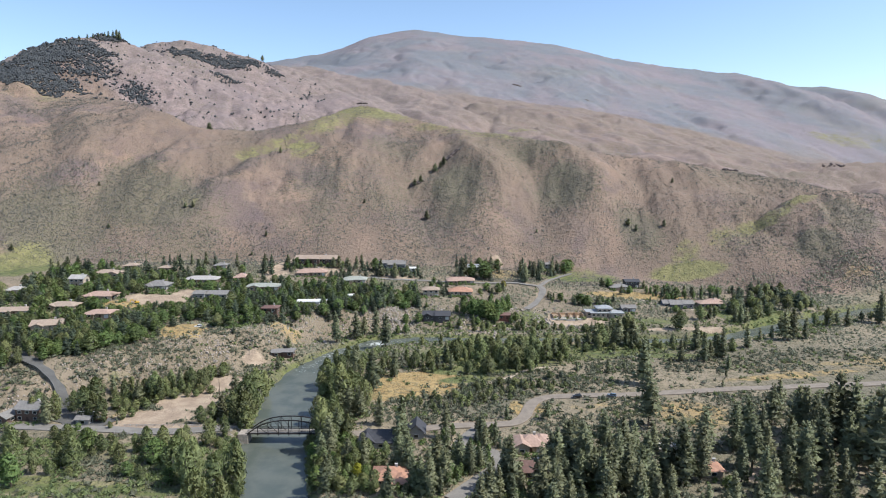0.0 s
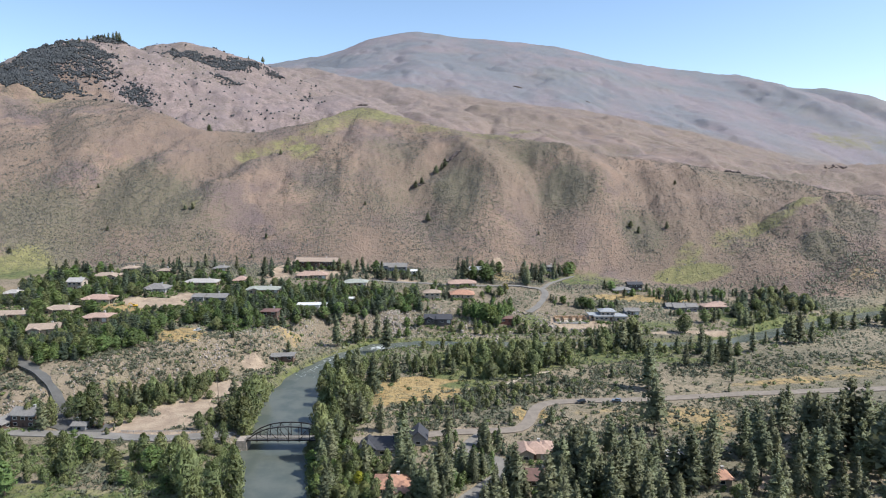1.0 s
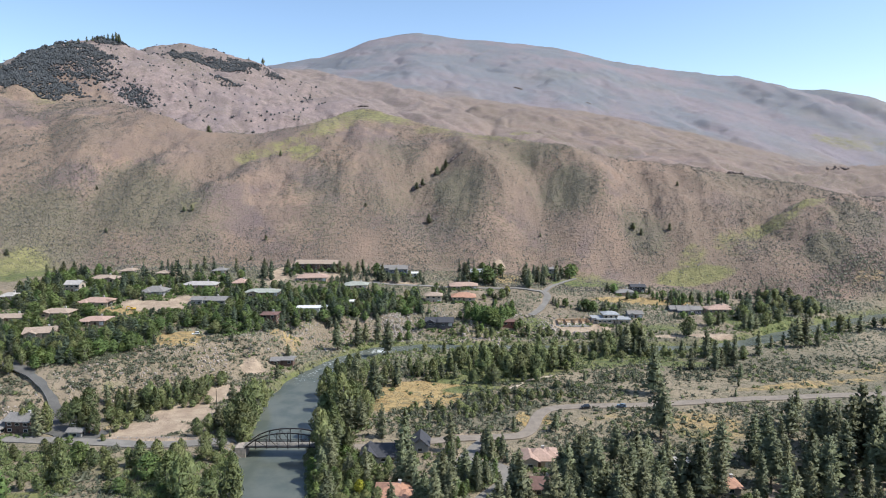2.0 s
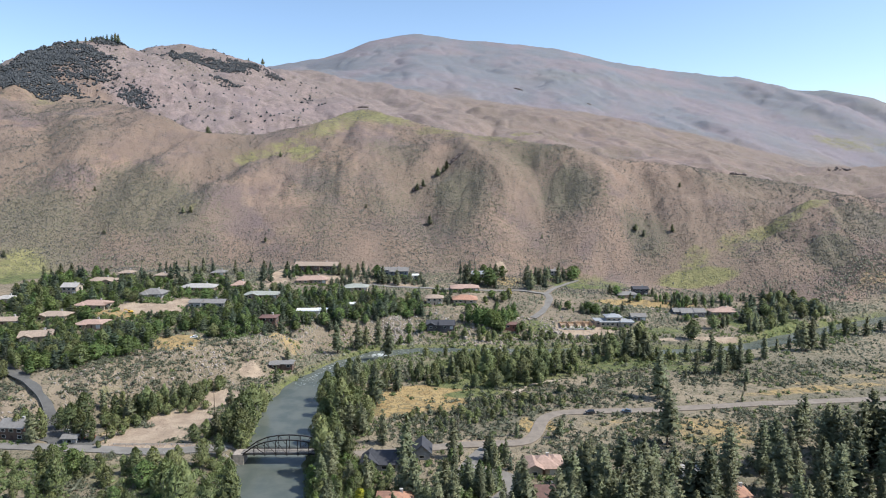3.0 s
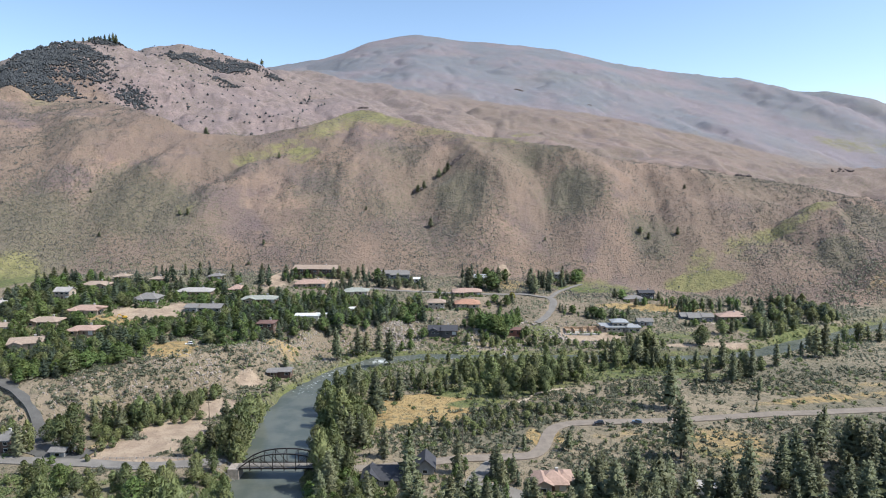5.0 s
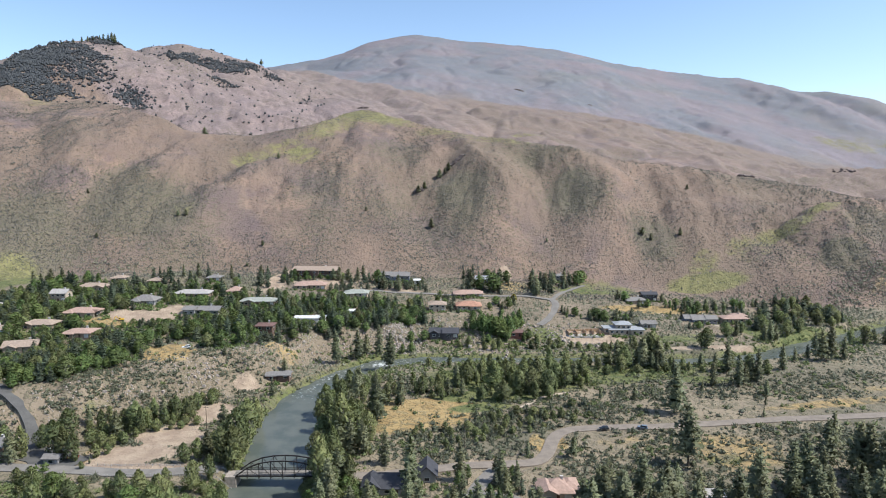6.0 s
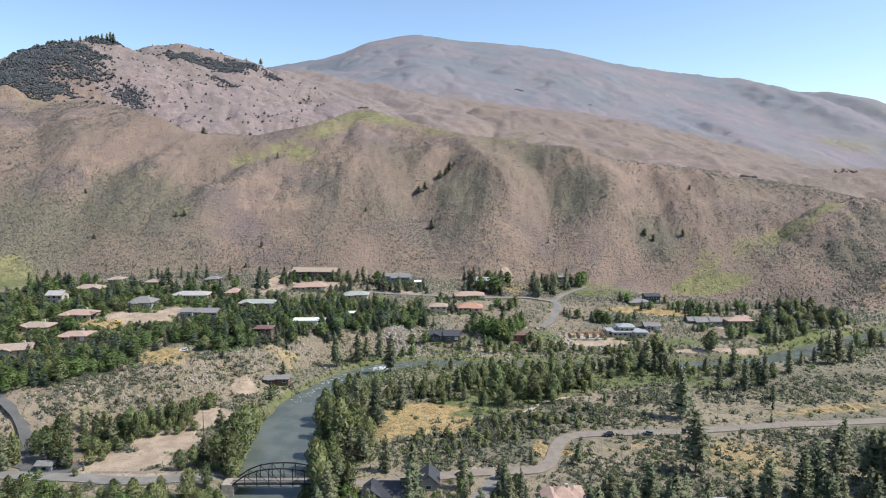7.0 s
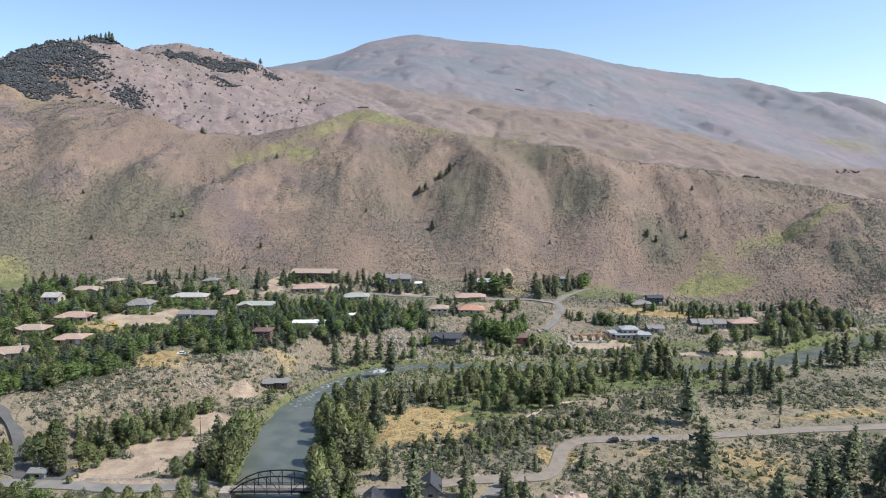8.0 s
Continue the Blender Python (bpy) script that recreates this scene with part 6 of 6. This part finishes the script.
def park(car, x, y, turn, lift=0.25):
    car.matrix_basis = Matrix.Translation((x, y, float(road_level(np.array([x]), np.array([y]))[0]) + lift)) @ Matrix.Rotation(radians(turn), 4, "Z")
    return car


CAR_PAINTS = {n: surface(n + "_car_paint", c, 0.05, 1.0, 0.25) for n, c in dict(black=(0.02, 0.02, 0.024), steel=(0.16, 0.20, 0.25), white=(0.75, 0.75, 0.74), silver=(0.45, 0.46, 0.47), red=(0.25, 0.05, 0.04)).items()}
park(car_kind(CAR_PAINTS["black"], "black off-road car on the sagebrush road"), 70.7, 321.0, 4)
park(car_kind(CAR_PAINTS["steel"], "blue-grey car parked askew on the road"), 88.9, 320.5, -24)
park(car_kind(CAR_PAINTS["white"], "white car by the gatehouse", False), -178.0, 301.0, 30)
park(car_kind(CAR_PAINTS["silver"], "silver car by the gatehouse", False), -173.0, 298.0, 35)
park(car_kind(CAR_PAINTS["red"], "dark red car by the gatehouse", False), -164.0, 291.5, 20)
park(car_kind(CAR_PAINTS["white"], "white pickup on the edge of the straw field"), -158.3, 400.0, 20, 0.0)


def excavator(x, y, turn):
    root = tagged(new("excavator"), "yellow excavator on bare earth", "excavator")
    root.location, root.rotation_euler = (x, y, height_at(x, y)), (0, 0, radians(turn))
    root.scale = (0.72, 0.72, 0.72)
    for yy in (-1.2, 1.2):
        bm = bmesh.new()
        box(bm, 0, yy, 0.5, 4.2, 0.6, 0.95)
        part("track", bm, M_RUBBER, root, "black crawler track", 0.2)
    bm = bmesh.new()
    box(bm, -0.4, 0, 1.65, 4.0, 2.7, 1.2)
    part("body", bm, M_YELLOW_PAINT, root, "", 0.12)
    bm = bmesh.new()
    box(bm, 0.9, 0.75, 2.6, 1.5, 1.1, 1.6)
    cab = part("cab", bm, M_YELLOW_PAINT, root, "", 0.08)
    bm = bmesh.new()
    box(bm, 1.0, 0.75, 2.8, 1.45, 1.14, 0.9)
    part("glass", bm, M_GLASS, cab, "dark cab glass")
    bm = bmesh.new()
    beam(bm, (1.4, -0.3, 1.9), (4.0, -0.3, 4.4), 0.5, 0.7)
    beam(bm, (3.8, -0.3, 4.4), (5.6, -0.3, 3.6), 0.45, 0.6)
    part("boom", bm, M_YELLOW_PAINT, root)
    bm = bmesh.new()
    beam(bm, (5.4, -0.3, 3.8), (5.8, -0.3, 1.2), 0.4, 0.5)
    part("stick", bm, M_YELLOW_PAINT, root)
    bm = bmesh.new()
    box(bm, 5.5, -0.3, 0.7, 1.1, 1.2, 0.9)
    part("bucket", bm, M_STEEL, root, "dark steel bucket", 0.15)
    return root


excavator(-220.5, 446.9, 200)


def utility_pole(x, y, tall):
    root = tagged(new("utility_pole"), "brown wooden utility pole with a crossarm", "pole", "utility poles")
    root.location = (x, y, height_at(x, y))
    part_mesh("post", trunk_mesh("post", [([(0, 0, -0.5), (0, 0, tall)], (0.19, 0.12))], M_BARK), root)
    bm = bmesh.new()
    beam(bm, (-1.2, 0, tall - 0.7), (1.2, 0, tall - 0.7), 0.12, 0.14)
    part("crossarm", bm, M_BARK, root)
    for k in (-1.0, -0.4, 0.4, 1.0):
        bm = bmesh.new()
        box(bm, k, 0, tall - 0.52, 0.12, 0.12, 0.22)
        part("insulator", bm, M_GLASS, root, "dark insulator")


for px, py, pt in ((-118, 322, 12), (4, 300, 11)):
    utility_pole(px, py, pt)


def rock_outcrop(x, y, wide, tall, seed):
    rng = random.Random(seed)
    bm = bmesh.new()
    for k in range(16):
        r = tall * rng.uniform(0.3, 0.7)
        dx = rng.uniform(-0.5, 0.5) * wide
        dy = rng.uniform(-0.15, 0.15) * wide
        dz = height_at(x + dx, y + dy) - height_at(x, y)
        made = bmesh.ops.create_icosphere(bm, subdivisions=1, radius=r)["verts"]
        for v in made:
            v.co = Vector((v.co.x * rng.uniform(1.0, 1.6) + dx, v.co.y * rng.uniform(0.8, 1.2) + dy, v.co.z * rng.uniform(0.7, 1.2) + dz + r * 0.2))
    ob = part("rock_outcrop", bm, M_DARK_ROCK)
    ob.location = (x, y, height_at(x, y))
    return tagged(ob, "dark weathered rock outcrop on the dry slope", "rock", "outcrops on the slopes")


M_DARK_ROCK = surface("dark_rock", (0.13, 0.10, 0.09), 0.4, 0.15, 0.95)
for ox, oy, ow, ot in ((935, 1529, 55, 5), (376, 838, 16, 4), (-169, 1339, 18, 5), (-32, 776, 16, 5), (12, 822, 18, 5), (311, 2728, 34, 8), (585, 2611, 20, 7)):
    rock_outcrop(ox, oy, ow, ot, ox)


# ---- shrubs and stones, past counting ----
def domes(name, x, y, radius, tall, mat, label, category, seed, sides=6, sink=0.15):
    """Many small ragged domes as one object."""
    rng = np.random.default_rng(seed)
    n = len(x)
    z = level_at(x, y)
    a = (np.arange(sides) / sides * 2 * np.pi)[None, :] + rng.uniform(0, 6.28, (n, 1))
    r0 = radius[:, None] * rng.uniform(0.7, 1.05, (n, sides))
    r1 = radius[:, None] * rng.uniform(0.45, 0.95, (n, sides))
    ring0 = np.stack([x[:, None] + r0 * np.cos(a), y[:, None] + r0 * np.sin(a), np.repeat((z - sink * tall)[:, None], sides, 1)], 2)
    h1 = tall[:, None] * rng.uniform(0.45, 0.95, (n, sides))
    ring1 = np.stack([x[:, None] + r1 * np.cos(a + 0.4), y[:, None] + r1 * np.sin(a + 0.4), z[:, None] + h1], 2)
    top = np.stack([x + rng.normal(0, 0.2, n) * radius, y + rng.normal(0, 0.2, n) * radius, z + tall], 1)[:, None]
    verts = np.concatenate([ring0, ring1, top], 1).reshape(-1, 3)
    k = np.arange(sides)
    k2 = (k + 1) % sides
    tris = np.concatenate([np.stack([k, k2, sides + k], 1), np.stack([k2, sides + k2, sides + k], 1), np.stack([sides + k, sides + k2, np.full(sides, 2 * sides)], 1)])
    faces = (tris[None] + (np.arange(n) * (2 * sides + 1))[:, None, None]).reshape(-1, 3)
    return triangles(name, verts, faces, mat, label, category)


def triangles(name, verts, faces, mat, label, category):
    me = bpy.data.meshes.new(name)
    me.vertices.add(len(verts))
    me.vertices.foreach_set("co", verts.ravel())
    me.loops.add(faces.size)
    me.loops.foreach_set("vertex_index", faces.ravel())
    me.polygons.add(len(faces))
    me.polygons.foreach_set("loop_start", np.arange(len(faces)) * 3)
    me.update(calc_edges=True)
    me.polygons.foreach_set("use_smooth", np.zeros(len(faces), bool))
    me.materials.append(mat)
    return tagged(new(name, me), label, category, kind="stuff")


def shrubs(name, x, y, radius, tall, mat, label, category, seed, sprays=10, leaf=0.3):
    """Many ragged shrubs, each a low core under leafy sprays, as one object."""
    rng = np.random.default_rng(seed)
    n = len(x)
    z = level_at(x, y)
    turn, flat = rng.uniform(0, 6.283, n), np.zeros(n)
    axis = np.stack([np.cos(turn) * radius, np.sin(turn) * radius, rng.normal(0, 0.1, n) * radius], 1)
    side = np.stack([-np.sin(turn) * radius, np.cos(turn) * radius, flat], 1) * 0.85
    shrink = 0.74 if sprays else 1.0
    verts, faces = clumps_of(np.stack([x, y, z + 0.3 * tall], 1), axis * shrink, side * shrink, np.stack([flat, flat, 0.62 * tall * shrink], 1), rng, 0.3)
    if sprays:
        d = rng.normal(0, 1, (n, sprays, 3))
        d[:, :, 2] = np.abs(d[:, :, 2])
        d *= rng.uniform(0.7, 1.05, (n, sprays, 1)) / np.linalg.norm(d, axis=2, keepdims=True)
        mid = np.stack([x[:, None] + d[:, :, 0] * radius[:, None], y[:, None] + d[:, :, 1] * radius[:, None], z[:, None] + (0.12 + 0.85 * d[:, :, 2]) * tall[:, None]], 2).reshape(-1, 3)
        v = rng.normal(0, 0.6, (n * sprays, 3)) + d.reshape(-1, 3) * 0.5 + np.array([0, 0, 0.5])
        w = np.cross(v, rng.normal(0, 1, (n * sprays, 3)))
        w /= np.linalg.norm(w, axis=1, keepdims=True)
        size = np.repeat(radius, sprays)[:, None] * leaf * rng.uniform(0.7, 1.3, (n * sprays, 1))
        loose = leaf_triangles(mid, v * size, w * size * 0.7)
        faces = np.concatenate([faces, np.arange(len(loose)).reshape(-1, 3) + len(verts)])
        verts = np.concatenate([verts, loose])
    return triangles(name, verts, faces, mat, label, category)


def cones(name, x, y, radius, tall, mat, label, category, seed, sides=5):
    """Many small far shrubs with a blunt off-centre top, as one object."""
    rng = np.random.default_rng(seed)
    n = len(x)
    z = level_at(x, y)
    a = (np.arange(sides) / sides * 2 * np.pi)[None, :] + rng.uniform(0, 6.28, (n, 1))
    r = radius[:, None] * rng.uniform(0.65, 1.2, (n, sides))
    ring = np.stack([x[:, None] + r * np.cos(a), y[:, None] + r * np.sin(a), z[:, None] + tall[:, None] * rng.uniform(-0.25, 0.3, (n, sides))], 2)
    top = np.stack([x + rng.normal(0, 0.3, n) * radius, y + rng.normal(0, 0.3, n) * radius, z + tall], 1)[:, None]
    verts = np.concatenate([ring, top], 1).reshape(-1, 3)
    k = np.arange(sides)
    tri = np.stack([k, (k + 1) % sides, np.full(sides, sides)], 1)
    faces = (tri[None] + (np.arange(n) * (sides + 1))[:, None, None]).reshape(-1, 3)
    return triangles(name, verts, faces, mat, label, category)


def free_ground(x, y, roads=3.5):
    d, _, share = line_distance(x, y, RIVER)
    ok = d > river_at(share)[0] + 1.6
    for line, half in ROADS:
        ok &= line_distance(x, y, line)[0] > half + roads - 2.0
    for hx, hy, hw in HOUSE_PLOTS:
        ok &= ~((np.abs(x - hx) < hw / 2 + 1) & (np.abs(y - hy) < 8))
    c = cover_at(x, y)
    return ok & (c[:, 1] < 0.55), c


def sprinkle(x0, x1, y0, y1, count, seed, keep):
    rng = np.random.default_rng(seed)
    x, y = rng.uniform(x0, x1, count), rng.uniform(y0, y1, count)
    ok, c = free_ground(x, y)
    ok &= rng.random(count) < keep(x, y, c)
    return x[ok], y[ok], rng


# sage on the flats and the bluff
x, y, rng = sprinkle(-330, 420, 170, 620, 130000, 51, lambda x, y, c: np.clip(0.50 + 0.8 * fbm(x / 34, y / 34, 3, 301) + 0.3 * np.exp(-((bluff_at(x, y) - 16) / 22) ** 2), 0.08, 1) * (1 - c[:, 3]) * (1 - 0.92 * c[:, 0]) * (1 - 0.35 * smooth((x - 80) / 60) * (y < 460)) * (np.abs(x) < 0.74 * y + 10))
size = rng.uniform(0.45, 1.0, len(x)) * (1 + 0.7 * (rng.random(len(x)) > 0.7))
near = y < 400
size = np.where(near, 1.3 * size, size)
high = size * rng.uniform(0.7, 1.05, len(x))
shrubs("sagebrush", x[near], y[near], size[near], high[near], M_SAGE, "grey-green sagebrush on dry ground", "shrubs", 52, 8, 0.36)
cones("sagebrush", x[~near], y[~near], size[~near], high[~near], M_SAGE, "grey-green sagebrush on dry slopes", "shrubs", 50, 6)


# brush on the hills, thicker in the hollows and on the slopes turned from the sun
def shade_side(x, y):
    return np.clip((HILL_LEVEL(x + 6, y) - HILL_LEVEL(x - 6, y)) / 12, -0.5, 0.5)


x, y, rng = sprinkle(-900, 700, 580, 1120, 330000, 53, lambda x, y, c: np.clip((0.62 + 0.6 * fbm(x / 45, y / 70, 4, 303) + 0.6 * shade_side(x, y) + 0.5 * smooth((-250 - x) / 80) * smooth((790 - y) / 120)) * (0.45 + c[:, 2]), 0.10, 1) * (np.abs(x) < 0.74 * y) * (1 - 0.75 * c[:, 0]) * np.clip(2.0 - y / 800, 0.4, 1))
size = rng.uniform(0.42, 0.95, len(x)) * (1 + 0.7 * (rng.random(len(x)) > 0.94))
cones("hill_brush", x, y, size, size * rng.uniform(0.7, 1.15, len(x)), M_HILL_BRUSH, "low dark brush dotted over the slopes", "shrubs", 54, 4)
# willows and tall brush along the river and in the meadow
x, y, rng = sprinkle(-260, 330, 180, 560, 30000, 55, lambda x, y, c: np.clip(1.9 - line_distance(x, y, RIVER)[0] / 24, 0.10, 1) * np.clip(0.5 + 0.8 * fbm(x / 25, y / 25, 3, 305), 0, 1))
size = rng.uniform(0.7, 1.9, len(x))
shrubs("willow_brush", x, y, size, size * rng.uniform(0.9, 1.4, len(x)), M_WILLOW, "green willow brush along the river", "shrubs", 56, 24, 0.24)
# brush under the trees on the near bank
x, y, rng = sprinkle(-230, 60, 150, 270, 11000, 61, lambda x, y, c: np.clip(0.5 + 0.8 * fbm(x / 18, y / 18, 3, 311), 0, 1) * (1 - 0.8 * c[:, 0]))
size = rng.uniform(0.7, 2.1, len(x)) * np.where(x > -60, 1.15, 1.0)
shrubs("bank_brush", x, y, size, size * rng.uniform(0.8, 1.3, len(x)), M_LEAVES, "green brush between the trees of the bank", "shrubs", 62, 30, 0.22)
# garden shrubs between the houses, and brush round the meadow
def in_grove(x, y, polygon):
    return np.array([inside(a, b, polygon) for a, b in zip(x.tolist(), y.tolist())], bool)


x, y, rng = sprinkle(-330, 10, 330, 600, 15000, 63, lambda x, y, c: 0.75 * in_grove(x, y, GROVE_BENCH) * (1 - c[:, 3]))
# beds along the fronts of the houses
for hx, hy, hw in HOUSE_PLOTS:
    n = int(hw * 0.9)
    x, y = np.append(x, rng.uniform(hx - hw / 2 - 1, hx + hw / 2 + 1, n)), np.append(y, rng.uniform(hy - 6.5, hy - 2.0, n))
size = rng.uniform(0.9, 2.0, len(x))
shrubs("garden_shrubs", x, y, size, size * rng.uniform(1.0, 1.5, len(x)), M_GARDEN, "green shrubs between houses and garden trees", "shrubs", 64, 20, 0.27)
x, y, rng = sprinkle(-48, 130, 250, 425, 5000, 65, lambda x, y, c: np.clip(0.3 + 0.9 * fbm(x / 16, y / 16, 3, 313), 0, 1) * (1 - 0.9 * c[:, 3]) * np.clip(1.2 - x / 130, 0.15, 1))
size = rng.uniform(0.7, 1.7, len(x))
shrubs("meadow_brush", x, y, size, size * rng.uniform(0.8, 1.3, len(x)), M_WILLOW, "olive brush round the meadow and the road", "shrubs", 66, 24, 0.24)
# pale granite boulders on the bluff and the stony bank
x, y, rng = sprinkle(-330, 120, 280, 520, 70000, 57, lambda x, y, c: np.exp(-((bluff_at(x, y) - 13) / 16) ** 2) * np.clip(0.35 + 0.7 * fbm(x / 20, y / 20, 3, 307), 0, 1))
size = rng.uniform(0.25, 0.72, len(x)) * (1 + 0.9 * (rng.random(len(x)) > 0.95)) * np.where(x > -45, 1.7, 1.0)
domes("boulders", x, y, size, size * rng.uniform(0.6, 1.1, len(x)), M_STONE, "pale granite boulders strewn on the bluff", "boulders", 58, 5, 0.4)
# dark junipers and pines on the rocky summit: middle, radii, thickness of the stand
STANDS = [(-720, 1085, 48, 45, 0.6), (-705, 1200, 40, 70, 0.6), (-698, 1079, 43, 45, 0.9), (-686, 1141, 36, 40, 0.8), (-646, 1025, 46, 30, 0.6), (-656, 1196, 48, 25, 0.6), (-671, 1318, 29, 20, 0.6), (-625, 1154, 41, 25, 0.3), (-520, 1115, 35, 22, 0.5), (-636, 1119, 45, 30, 0.5), (-627, 1053, 38, 25, 0.7), (-674, 1013, 36, 30, 0.9), (-669, 1163, 42, 25, 0.4), (-565, 1130, 40, 25, 0.2), (-564, 1465, 39, 22, 0.6), (-489, 1467, 46, 25, 0.7), (-439, 1513, 54, 22, 0.8), (-599, 1459, 33, 15, 0.5), (-435, 1302, 29, 15, 0.4)]
x, y, rng = sprinkle(-1200, -250, 1000, 1620, 200000, 59, lambda x, y, c: np.clip(sum(t * smooth(1.7 - 1.2 * np.hypot((x - cx) / rx, (y - cy) / ry)) for cx, cy, rx, ry, t in STANDS) * np.clip(1.0 + 1.2 * fbm(x / 35, y / 35, 3, 309), 0.1, 1.2) + 0.006, 0, 1))
size = rng.uniform(0.8, 2.1, len(x))
shrubs("summit_trees", x, y, size * 1.5, size * rng.uniform(1.5, 2.6, len(x)), M_JUNIPER, "dark low pines scattered over the rocky summit", "trees", 60, 0)
